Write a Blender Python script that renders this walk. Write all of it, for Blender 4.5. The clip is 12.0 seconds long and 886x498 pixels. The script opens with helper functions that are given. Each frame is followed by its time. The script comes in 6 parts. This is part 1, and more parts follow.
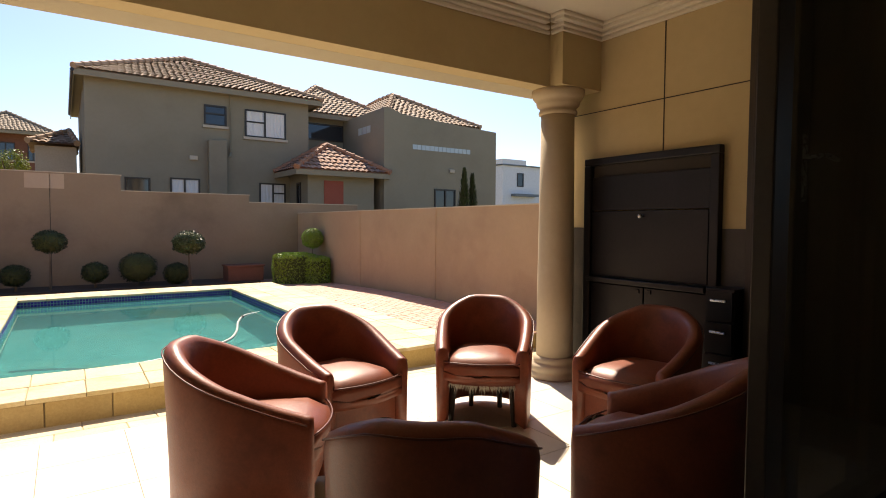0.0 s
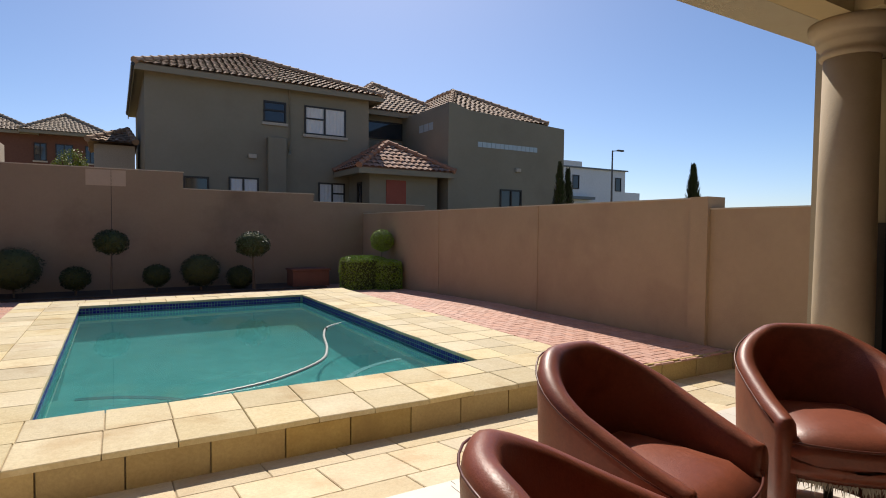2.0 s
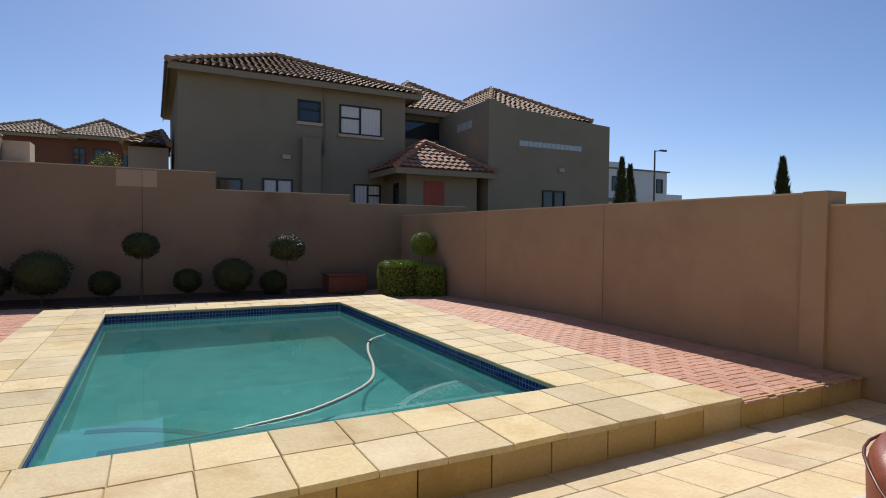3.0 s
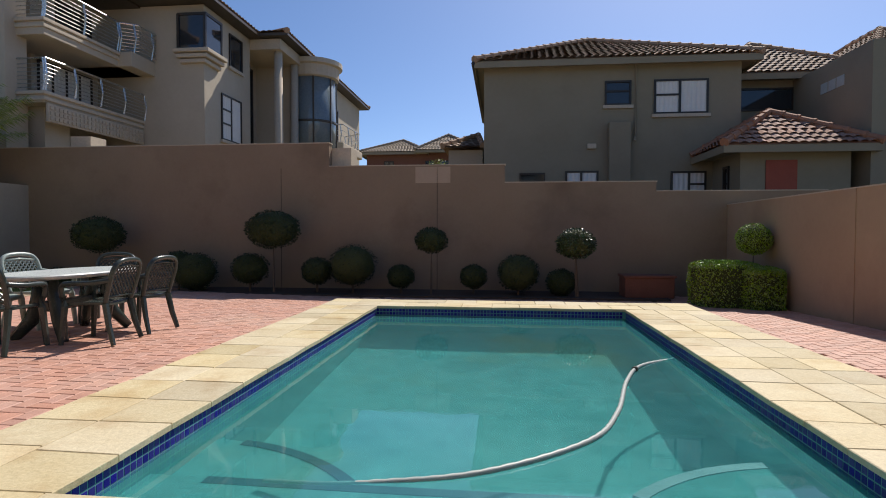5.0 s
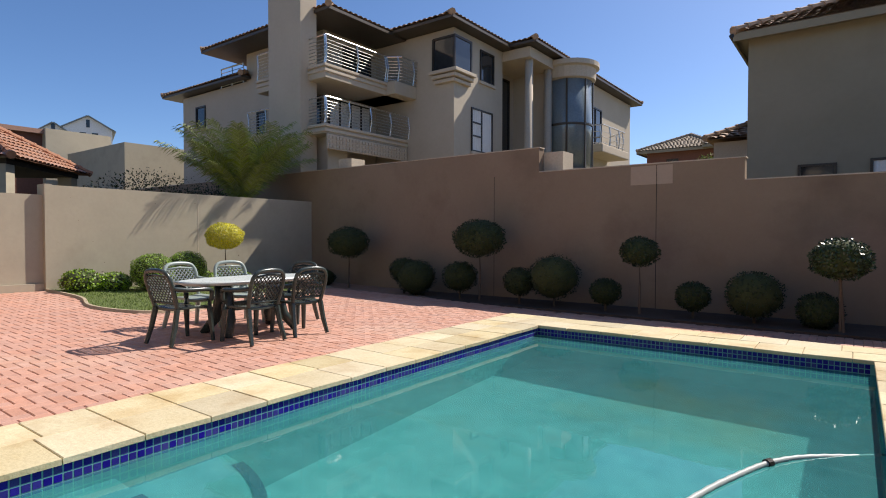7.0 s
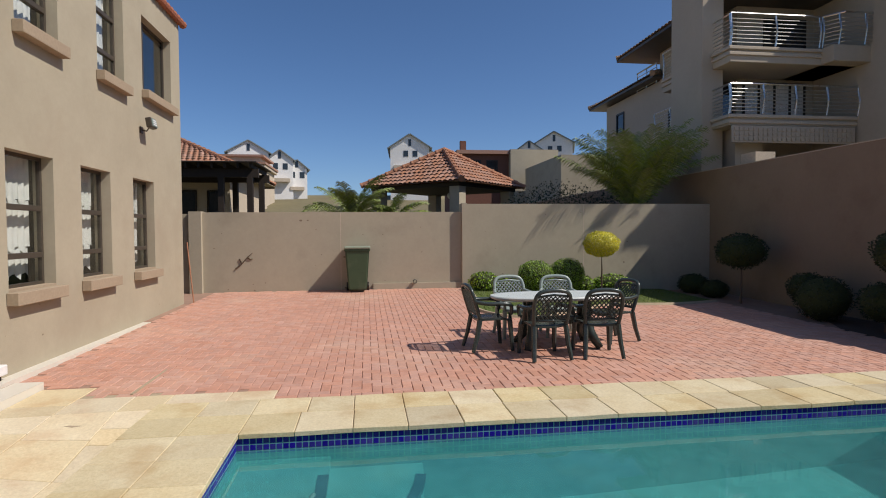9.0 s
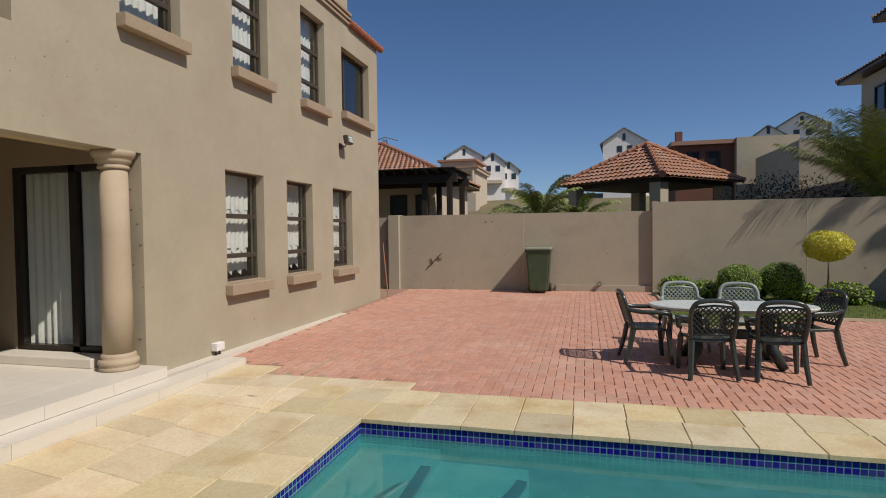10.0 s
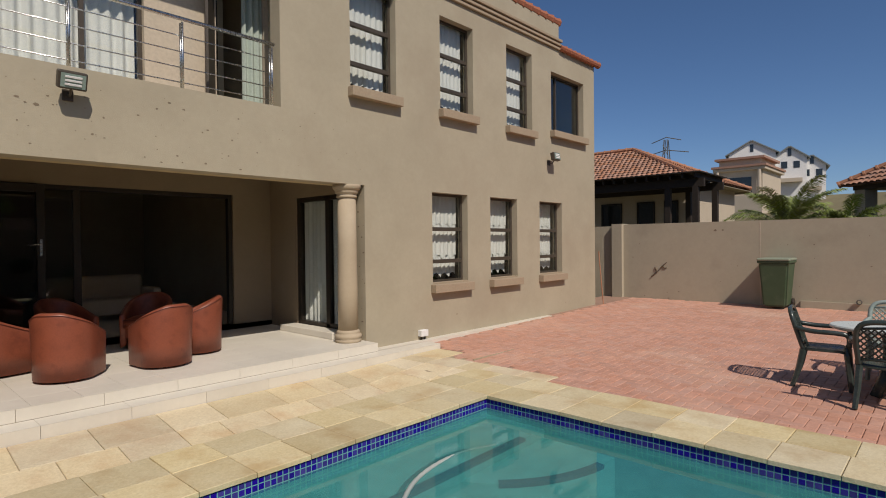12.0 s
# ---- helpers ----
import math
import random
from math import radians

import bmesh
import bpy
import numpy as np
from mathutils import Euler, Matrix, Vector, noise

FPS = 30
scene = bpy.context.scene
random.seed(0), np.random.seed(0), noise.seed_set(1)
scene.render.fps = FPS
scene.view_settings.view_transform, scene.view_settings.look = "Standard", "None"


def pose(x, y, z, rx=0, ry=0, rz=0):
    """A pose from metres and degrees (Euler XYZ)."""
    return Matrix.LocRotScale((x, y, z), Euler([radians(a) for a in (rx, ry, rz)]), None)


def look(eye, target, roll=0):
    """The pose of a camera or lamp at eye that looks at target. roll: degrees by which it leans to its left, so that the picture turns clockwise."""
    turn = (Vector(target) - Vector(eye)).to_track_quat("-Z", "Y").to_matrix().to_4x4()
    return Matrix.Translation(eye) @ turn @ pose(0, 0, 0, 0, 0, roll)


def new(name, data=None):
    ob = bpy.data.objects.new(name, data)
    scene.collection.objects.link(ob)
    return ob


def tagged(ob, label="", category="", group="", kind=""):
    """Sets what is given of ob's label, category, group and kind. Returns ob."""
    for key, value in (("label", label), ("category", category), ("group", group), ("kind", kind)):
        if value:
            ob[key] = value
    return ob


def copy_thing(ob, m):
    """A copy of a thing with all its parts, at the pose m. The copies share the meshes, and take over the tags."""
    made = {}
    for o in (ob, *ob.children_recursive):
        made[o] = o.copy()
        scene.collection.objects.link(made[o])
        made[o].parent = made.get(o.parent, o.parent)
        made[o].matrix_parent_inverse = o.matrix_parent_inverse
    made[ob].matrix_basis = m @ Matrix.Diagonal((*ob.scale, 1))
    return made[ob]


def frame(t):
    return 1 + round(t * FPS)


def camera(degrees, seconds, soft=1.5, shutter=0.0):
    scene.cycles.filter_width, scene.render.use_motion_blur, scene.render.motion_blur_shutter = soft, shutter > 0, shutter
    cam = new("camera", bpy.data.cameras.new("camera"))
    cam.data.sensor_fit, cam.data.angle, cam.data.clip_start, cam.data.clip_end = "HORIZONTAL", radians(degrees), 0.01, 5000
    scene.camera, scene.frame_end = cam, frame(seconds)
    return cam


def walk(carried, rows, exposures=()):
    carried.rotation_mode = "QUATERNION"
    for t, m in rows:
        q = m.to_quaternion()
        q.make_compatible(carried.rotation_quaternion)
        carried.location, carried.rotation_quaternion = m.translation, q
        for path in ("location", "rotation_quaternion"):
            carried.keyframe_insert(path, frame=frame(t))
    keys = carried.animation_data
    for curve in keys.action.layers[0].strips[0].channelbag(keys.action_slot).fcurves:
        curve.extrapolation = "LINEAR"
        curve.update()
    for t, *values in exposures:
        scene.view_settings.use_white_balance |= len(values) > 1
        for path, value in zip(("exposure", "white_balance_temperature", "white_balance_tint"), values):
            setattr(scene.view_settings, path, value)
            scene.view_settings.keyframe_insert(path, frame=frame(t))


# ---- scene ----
cam = camera(77.2, 12.0, soft=1.0)
PATH = [
    (0, (-0.048, 0.003, 1.191), (1.079, 1.653, 1.103), 0.33),
    (0.5, (-0.077, 0.412, 1.171), (1.042, 2.068, 1.088), 0.44),
    (1, (-0.125, 0.821, 1.092), (0.972, 2.492, 1.014), 0.54),
    (1.5, (-0.227, 1.292, 1.073), (0.838, 2.983, 0.998), 0.57),
    (2, (-0.257, 1.788, 1.110), (0.760, 3.509, 1.036), 0.58),
    (2.5, (-0.227, 2.291, 1.135), (0.754, 4.032, 1.064), 0.54),
    (2.7, (-0.188, 2.500, 1.118), (0.783, 4.247, 1.051), 0.7),
    (4.3, (0.561, 3.983, 0.881), (0.872, 5.959, 0.833), -0.3),
    (4.5, (0.706, 4.133, 0.873), (0.879, 6.125, 0.82), 0.4),
    (5, (1.212, 4.43, 0.869), (0.998, 6.418, 0.813), 0.1),
    (5.5, (1.721, 4.757, 0.88), (1.182, 6.682, 0.824), 0.1),
    (6, (2.192, 5.101, 0.907), (1.423, 6.946, 0.849), 0.2),
    (6.5, (2.578, 5.462, 0.942), (1.631, 7.222, 0.887), 0.3),
    (6.7, (2.716, 5.626, 0.956), (1.674, 7.332, 0.901), 0.4),
    (8.3, (3.689, 7.014, 1.307), (1.861, 7.823, 1.238), -1.0),
    (8.4, (3.734, 7.112, 1.312), (1.87, 7.832, 1.229), -0.7),
    (8.5, (3.764, 7.215, 1.314), (1.871, 7.86, 1.252), -0.3),
    (9, (3.826, 7.739, 1.32), (1.845, 8.011, 1.26), -0.4),
    (9.5, (3.83, 8.237, 1.325), (1.84, 8.05, 1.266), -0.5),
    (10, (3.833, 8.664, 1.363), (1.897, 8.166, 1.307), -0.7),
    (10.5, (3.889, 9.076, 1.391), (2.083, 8.217, 1.34), -0.8),
    (11, (3.959, 9.521, 1.396), (2.316, 8.381, 1.348), -0.8),
    (11.5, (4.008, 10.017, 1.397), (2.484, 8.722, 1.362), -0.6),
    (12, (4.065, 10.544, 1.412), (2.597, 9.186, 1.389), -0.6),
]
walk(cam, [(t, look(eye, target, roll)) for t, eye, target, roll in PATH],
     exposures=[(0.0, 1.4, 7900, 14), (0.7, 1.12, 7700, 14), (1.2, 0.88, 7250, 14), (1.8, 0.6, 7000, 13), (2.5, 0.38, 6850, 13), (4.5, 0.33, 6750, 13), (5.3, 0.6, 6550, 12), (6.5, 0.80, 6700, 13), (8.5, 0.38, 6550, 12), (10.0, 0.0, 6800, 13), (12.0, -0.09, 6850, 13)])

# ---- daylight ----
SUN_TO = Vector((0.34, 0.84, 1.0)).normalized()
world = bpy.data.worlds.new("world")
scene.world = world
world.use_nodes = True
wn = world.node_tree
sky = wn.nodes.new("ShaderNodeTexSky")
sky.sky_type = "NISHITA"
sky.sun_disc = False
sky.sun_elevation = math.asin(SUN_TO.z)
sky.sun_rotation = math.atan2(SUN_TO.x, SUN_TO.y)
sky.air_density, sky.dust_density, sky.ozone_density = 0.85, 2.4, 5.0
sky.altitude = 1500
sky_tone = wn.nodes.new("ShaderNodeHueSaturation")
sky_tone.inputs["Saturation"].default_value = 1.1
wn.links.new(sky.outputs[0], sky_tone.inputs["Color"])
wn.links.new(sky_tone.outputs[0], wn.nodes["Background"].inputs[0])
wn.nodes["Background"].inputs[1].default_value = 0.094
sun_data = bpy.data.lights.new("sun", "SUN")
sun_data.energy, sun_data.angle, sun_data.color = 3.6, radians(0.6), (1.0, 0.95, 0.87)
sun = new("sun", sun_data)
sun.matrix_world = look((20, 40, 60), Vector((20, 40, 60)) - SUN_TO)


# ---- materials ----
def shade(name, a, b, scale=6.0, rough=0.7, bump=0.0, bump_scale=60.0, metal=0.0, fine=None, island=0.0, objvar=0.0, spec=0.5, stain=None, stain_scale=0.7, alpha=1.0, trans=0.0, ior=1.45, detail=4.0, mapping=None, coat=0.0, rough_var=0.08, grain=0.35):
    """Two-scale procedural surface: slow patches between a and b, fine grain, optional stains and relief."""
    m = bpy.data.materials.new(name)
    m.use_nodes = True
    nt = m.node_tree
    n, l = nt.nodes, nt.links
    bs = n["Principled BSDF"]
    tc = n.new("ShaderNodeTexCoord")
    src = tc.outputs["Object"]
    if mapping:
        mp = n.new("ShaderNodeMapping")
        mp.inputs["Scale"].default_value = mapping
        l.new(src, mp.inputs[0])
        src = mp.outputs[0]
    def noise_tex(s, d=detail):
        t = n.new("ShaderNodeTexNoise")
        t.inputs["Scale"].default_value, t.inputs["Detail"].default_value, t.inputs["Roughness"].default_value = s, d, 0.6
        l.new(src, t.inputs["Vector"])
        return t
    def mixed(fac, c0, c1, kind="MIX"):
        x = n.new("ShaderNodeMix")
        x.data_type, x.blend_type = "RGBA", kind
        for sock, v in ((x.inputs[0], fac), (x.inputs[6], c0), (x.inputs[7], c1)):
            if hasattr(v, "is_linked"):
                l.new(v, sock)
            elif isinstance(v, (int, float)):
                sock.default_value = v
            else:
                sock.default_value = (*v, 1)
        return x.outputs[2]
    def ramp(v, lo, hi):
        r = n.new("ShaderNodeMapRange")
        r.inputs[1].default_value, r.inputs[2].default_value = lo, hi
        l.new(v, r.inputs[0])
        return r.outputs[0]
    slow = noise_tex(scale)
    col = mixed(ramp(slow.outputs[0], 0.3, 0.7), a, b)
    g = noise_tex(fine or scale * 14, 2.0)
    col = mixed(grain, col, mixed(ramp(g.outputs[0], 0.2, 0.8), [c * 0.72 for c in a], [min(1, c * 1.22) for c in b]))
    if stain:
        st = noise_tex(stain_scale, 6.0)
        col = mixed(ramp(st.outputs[0], 0.52, 0.78), col, stain)
    if island or objvar:
        if objvar:
            oi = n.new("ShaderNodeObjectInfo").outputs["Random"]
            amount = objvar
        else:
            oi = n.new("ShaderNodeNewGeometry").outputs["Random Per Island"]
            amount = island
        r = n.new("ShaderNodeMapRange")
        r.inputs[3].default_value, r.inputs[4].default_value = 1 - amount, 1 + amount
        l.new(oi, r.inputs[0])
        hs = n.new("ShaderNodeHueSaturation")
        l.new(r.outputs[0], hs.inputs["Value"])
        hr = n.new("ShaderNodeMath")
        hr.operation = "MULTIPLY"
        hr.inputs[1].default_value = 7.13
        l.new(oi, hr.inputs[0])
        fr = n.new("ShaderNodeMath")
        fr.operation = "FRACT"
        l.new(hr.outputs[0], fr.inputs[0])
        r2 = n.new("ShaderNodeMapRange")
        r2.inputs[3].default_value, r2.inputs[4].default_value = 1 - amount * 0.9, 1 + amount * 0.9
        l.new(fr.outputs[0], r2.inputs[0])
        l.new(r2.outputs[0], hs.inputs["Saturation"])
        l.new(col, hs.inputs["Color"])
        col = hs.outputs[0]
    l.new(col, bs.inputs["Base Color"])
    rr = n.new("ShaderNodeMapRange")
    rr.inputs[3].default_value, rr.inputs[4].default_value = max(0.02, rough - rough_var), min(1, rough + rough_var)
    l.new(g.outputs[0], rr.inputs[0])
    l.new(rr.outputs[0], bs.inputs["Roughness"])
    bs.inputs["Metallic"].default_value = metal
    bs.inputs["Specular IOR Level"].default_value = spec
    bs.inputs["Transmission Weight"].default_value = trans
    bs.inputs["IOR"].default_value = ior
    bs.inputs["Alpha"].default_value = alpha
    bs.inputs["Coat Weight"].default_value = coat
    if bump:
        bt = noise_tex(bump_scale, 5.0)
        bm_ = n.new("ShaderNodeBump")
        bm_.inputs["Strength"].default_value, bm_.inputs["Distance"].default_value = bump, 0.01
        l.new(bt.outputs[0], bm_.inputs["Height"])
        l.new(bm_.outputs[0], bs.inputs["Normal"])
    return m


M_PLASTER = shade("plaster_beige", (0.378, 0.33, 0.24), (0.427, 0.375, 0.275), 1.2, 0.88, 0.25, 90, stain=(0.345, 0.29, 0.21), stain_scale=0.5, spec=0.2, grain=0.1)
M_YARDWALL = shade("plaster_yard_wall", (0.405, 0.285, 0.185), (0.455, 0.325, 0.212), 0.9, 0.9, 0.3, 70, stain=(0.34, 0.225, 0.155), stain_scale=0.6, spec=0.2, grain=0.1)
# darker copy of the yard plaster; the north wall's shade is in its albedo
M_BACKWALL = shade("plaster_shaded_wall", (0.272, 0.2, 0.136), (0.312, 0.232, 0.158), 0.9, 0.9, 0.3, 70, stain=(0.20, 0.14, 0.095), stain_scale=0.6, spec=0.2, grain=0.1)
M_PATCH = shade("plaster_repair_patch", (0.44, 0.34, 0.25), (0.48, 0.37, 0.27), 1.5, 0.9, 0.2, 70, spec=0.2, grain=0.1)
M_WESTWALL = shade("plaster_grey_beige", (0.395, 0.35, 0.262), (0.455, 0.405, 0.305), 0.9, 0.9, 0.3, 70, stain=(0.33, 0.29, 0.215), stain_scale=0.9, spec=0.2, grain=0.1)
M_SILL = shade("plaster_sill", (0.34, 0.26, 0.18), (0.38, 0.30, 0.21), 2.0, 0.9, 0.2, 90, spec=0.2)
M_CEIL = shade("ceiling_paint", (0.66, 0.60, 0.50), (0.70, 0.64, 0.54), 0.7, 0.9, 0.05, 40, spec=0.2, grain=0.1)
M_VERWALL = shade("plaster_ochre", (0.46, 0.36, 0.20), (0.50, 0.40, 0.235), 1.0, 0.85, 0.15, 80, spec=0.25, grain=0.1)
# house plaster darkened: the shade inside the veranda is put into this colour
M_VERBACK = shade("plaster_veranda_shaded", (0.27, 0.21, 0.14), (0.31, 0.245, 0.165), 1.0, 0.88, 0.15, 80, spec=0.2, grain=0.1)
M_COLUMN = shade("column_plaster", (0.42, 0.34, 0.235), (0.47, 0.385, 0.275), 2.0, 0.8, 0.12, 70, spec=0.25, grain=0.1)
M_FRAME = shade("bronze_aluminium", (0.075, 0.06, 0.045), (0.095, 0.078, 0.06), 3, 0.45, metal=0.3)
M_DARKFRAME = shade("dark_aluminium", (0.034, 0.027, 0.021), (0.046, 0.037, 0.029), 3, 0.35, metal=0.3)
M_VTILE = shade("cream_floor_tile", (0.66, 0.615, 0.525), (0.71, 0.665, 0.57), 1.5, 0.42, objvar=0.025, grain=0.08, stain=(0.63, 0.58, 0.49), stain_scale=1.2)
M_SAND = shade("sandstone", (0.56, 0.46, 0.27), (0.64, 0.56, 0.37), 3.0, 0.75, 0.5, 35, objvar=0.13, stain=(0.46, 0.33, 0.17), stain_scale=2.2, spec=0.3)
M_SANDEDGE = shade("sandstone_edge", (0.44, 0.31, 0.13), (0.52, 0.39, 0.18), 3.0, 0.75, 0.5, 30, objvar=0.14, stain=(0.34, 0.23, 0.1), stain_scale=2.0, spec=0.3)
M_BRICK = shade("clay_paver", (0.50, 0.265, 0.19), (0.57, 0.315, 0.23), 0.8, 0.62, 0.4, 80, island=0.08, stain=(0.60, 0.40, 0.30), stain_scale=0.45, spec=0.5)
M_BRICKPIECE = shade("clay_paver_piece", (0.50, 0.265, 0.19), (0.57, 0.315, 0.23), 0.8, 0.62, 0.4, 80, objvar=0.08, stain=(0.60, 0.40, 0.30), stain_scale=0.45, spec=0.5)
M_JOINT = shade("joint_sand", (0.30, 0.19, 0.14), (0.38, 0.25, 0.185), 3.0, 0.95, spec=0.1)
M_MORTAR = shade("mortar", (0.36, 0.29, 0.2), (0.44, 0.36, 0.25), 3.0, 0.95, spec=0.1)
M_BLUETILE = shade("blue_mosaic", (0.022, 0.012, 0.21), (0.032, 0.018, 0.28), 8, 0.3, island=0.16, spec=0.3)
M_GROUT = shade("pale_grout", (0.35, 0.36, 0.42), (0.42, 0.43, 0.48), 8, 0.8)
M_BASIN = shade("pool_plaster_teal", (0.13, 0.36, 0.345), (0.17, 0.41, 0.39), 0.5, 0.9, stain=(0.10, 0.24, 0.22), stain_scale=0.55)
M_GRASSGROUND = shade("dry_ground", (0.14, 0.12, 0.06), (0.2, 0.17, 0.09), 0.15, 0.95, 0.4, 3)
M_SOIL = shade("bed_soil", (0.06, 0.04, 0.03), (0.09, 0.062, 0.045), 3, 0.95, 0.6, 30)
M_ROOF = shade("clay_roof_tile", (0.36, 0.235, 0.155), (0.46, 0.32, 0.215), 0.7, 0.8, island=0.16, stain=(0.28, 0.17, 0.11), stain_scale=1.3)
M_ROOFRED = shade("red_roof_tile", (0.33, 0.165, 0.105), (0.43, 0.23, 0.15), 0.7, 0.8, island=0.16)
M_NBWALL = shade("neighbour_plaster", (0.27, 0.235, 0.165), (0.31, 0.27, 0.195), 0.6, 0.9, 0.1, 30, stain=(0.235, 0.2, 0.145), stain_scale=0.35, spec=0.2, grain=0.1)
M_BIGWALL = shade("pale_plaster", (0.46, 0.395, 0.305), (0.52, 0.45, 0.35), 0.6, 0.9, 0.1, 30, spec=0.2, grain=0.1)
M_TRIM = shade("trim_cream", (0.50, 0.42, 0.32), (0.56, 0.48, 0.37), 1.5, 0.8, spec=0.2)
M_WHITE = shade("white_paint", (0.74, 0.73, 0.70), (0.80, 0.79, 0.76), 0.6, 0.7)
M_GLASS = shade("window_glass", (0.02, 0.025, 0.03), (0.03, 0.035, 0.04), 0.5, 0.05, spec=0.8, rough_var=0.02)
M_STEEL = shade("brushed_steel", (0.55, 0.55, 0.54), (0.65, 0.65, 0.63), 4, 0.28, metal=1.0)
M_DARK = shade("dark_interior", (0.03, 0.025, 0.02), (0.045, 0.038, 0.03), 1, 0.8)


def glass_pane(name, tint=(0.9, 0.93, 0.92), rough=0.0):
    """Thin clear pane: see-through with a Fresnel gloss."""
    m = bpy.data.materials.new(name)
    m.use_nodes = True
    n, l = m.node_tree.nodes, m.node_tree.links
    n.remove(n["Principled BSDF"])
    tr, gl, mx, fr = n.new("ShaderNodeBsdfTransparent"), n.new("ShaderNodeBsdfGlossy"), n.new("ShaderNodeMixShader"), n.new("ShaderNodeLayerWeight")
    tr.inputs[0].default_value = (*tint, 1)
    gl.inputs["Roughness"].default_value = rough
    fr.inputs[0].default_value = 0.5
    pw, ad = n.new("ShaderNodeMath"), n.new("ShaderNodeMath")
    pw.operation, ad.operation = "POWER", "MULTIPLY_ADD"
    pw.inputs[1].default_value = 4.0
    ad.inputs[1].default_value, ad.inputs[2].default_value = 0.8, 0.05
    l.new(fr.outputs["Facing"], pw.inputs[0])
    l.new(pw.outputs[0], ad.inputs[0])
    l.new(ad.outputs[0], mx.inputs[0])
    l.new(tr.outputs[0], mx.inputs[1])
    l.new(gl.outputs[0], mx.inputs[2])
    l.new(mx.outputs[0], n["Material Output"].inputs[0])
    return m


M_PANE = glass_pane("clear_pane")
M_PANEDARK = glass_pane("tinted_pane", (0.62, 0.64, 0.63))


# ---- building blocks ----
def part(name, bm, material, parent=None, label="", smooth=False):
    me = bpy.data.meshes.new(name)
    bmesh.ops.recalc_face_normals(bm, faces=bm.faces)
    bm.to_mesh(me)
    bm.free()
    for mt in (material if isinstance(material, (list, tuple)) else [material]):
        me.materials.append(mt)
    if smooth:
        for p in me.polygons:
            p.use_smooth = True
    ob = new(name, me)
    if parent:
        ob.parent = parent
    if label:
        ob["label"] = label
    return ob


def sheet(name, verts, faces, material, parent=None, smooth=False):
    me = bpy.data.meshes.new(name)
    me.from_pydata(verts, [], faces)
    me.materials.append(material)
    if smooth:
        for p in me.polygons:
            p.use_smooth = True
    me.update()
    ob = new(name, me)
    if parent:
        ob.parent = parent
    return ob


def base(name, x=0, y=0, z=0, rz=0, size=1.0):
    ob = new(name)
    ob.matrix_basis = pose(x, y, z, 0, 0, rz) @ Matrix.Scale(size, 4)
    ob.empty_display_size = 0.1
    return ob


def box(bm, x0, x1, y0, y1, z0, z1, bevel=0.0, m=None):
    vs = [bm.verts.new(((x0, x1)[i & 1], (y0, y1)[i >> 1 & 1], (z0, z1)[i >> 2])) for i in range(8)]
    fs = [bm.faces.new([vs[i] for i in f]) for f in ((0, 2, 3, 1), (4, 5, 7, 6), (0, 1, 5, 4), (2, 6, 7, 3), (0, 4, 6, 2), (1, 3, 7, 5))]
    if bevel:
        es = list({e for f in fs for e in f.edges})
        r = bmesh.ops.bevel(bm, geom=es, offset=bevel, segments=2, affect="EDGES", profile=0.5)
        vs = list({v for f in r["faces"] for v in f.verts} | {v for v in vs if v.is_valid})
    if m is not None:
        bmesh.ops.transform(bm, matrix=m, verts=[v for v in vs if v.is_valid])
    return vs


def bx(*a, **k):
    bm = bmesh.new()
    box(bm, *a, **k)
    return bm


def lathe(bm, profile, seg=24, cx=0, cy=0, cap=True):
    rings = []
    for r, z in profile:
        rings.append([bm.verts.new((cx + r * math.cos(2 * math.pi * i / seg), cy + r * math.sin(2 * math.pi * i / seg), z)) for i in range(seg)])
    for a, b in zip(rings, rings[1:]):
        for i in range(seg):
            bm.faces.new((a[i], a[(i + 1) % seg], b[(i + 1) % seg], b[i]))
    if cap:
        bm.faces.new(rings[0][::-1])
        bm.faces.new(rings[-1])
    return bm


def tube(bm, pts, r, seg=8, radii=None):
    pts = [Vector(p) for p in pts]
    rings = []
    up = Vector((0, 0, 1))
    for i, p in enumerate(pts):
        d = (pts[min(i + 1, len(pts) - 1)] - pts[max(i - 1, 0)]).normalized()
        s = d.cross(up)
        s = s.normalized() if s.length > 1e-3 else Vector((1, 0, 0))
        u = s.cross(d)
        rr = radii[i] if radii else r
        rings.append([bm.verts.new(p + (s * math.cos(2 * math.pi * k / seg) + u * math.sin(2 * math.pi * k / seg)) * rr) for k in range(seg)])
    for a, b in zip(rings, rings[1:]):
        for k in range(seg):
            bm.faces.new((a[k], a[(k + 1) % seg], b[(k + 1) % seg], b[k]))
    bm.faces.new(rings[0][::-1])
    bm.faces.new(rings[-1])
    return bm


def spline(pts, n=8):
    """Points along a smooth curve through pts."""
    P = [Vector(p) for p in pts]
    P = [P[0] * 2 - P[1]] + P + [P[-1] * 2 - P[-2]]
    out = []
    for i in range(1, len(P) - 2):
        for k in range(n):
            t = k / n
            out.append(0.5 * ((2 * P[i]) + (P[i + 1] - P[i - 1]) * t + (2 * P[i - 1] - 5 * P[i] + 4 * P[i + 1] - P[i + 2]) * t * t + (3 * P[i] - P[i - 1] - 3 * P[i + 1] + P[i + 2]) * t ** 3))
    out.append(P[-2])
    return out


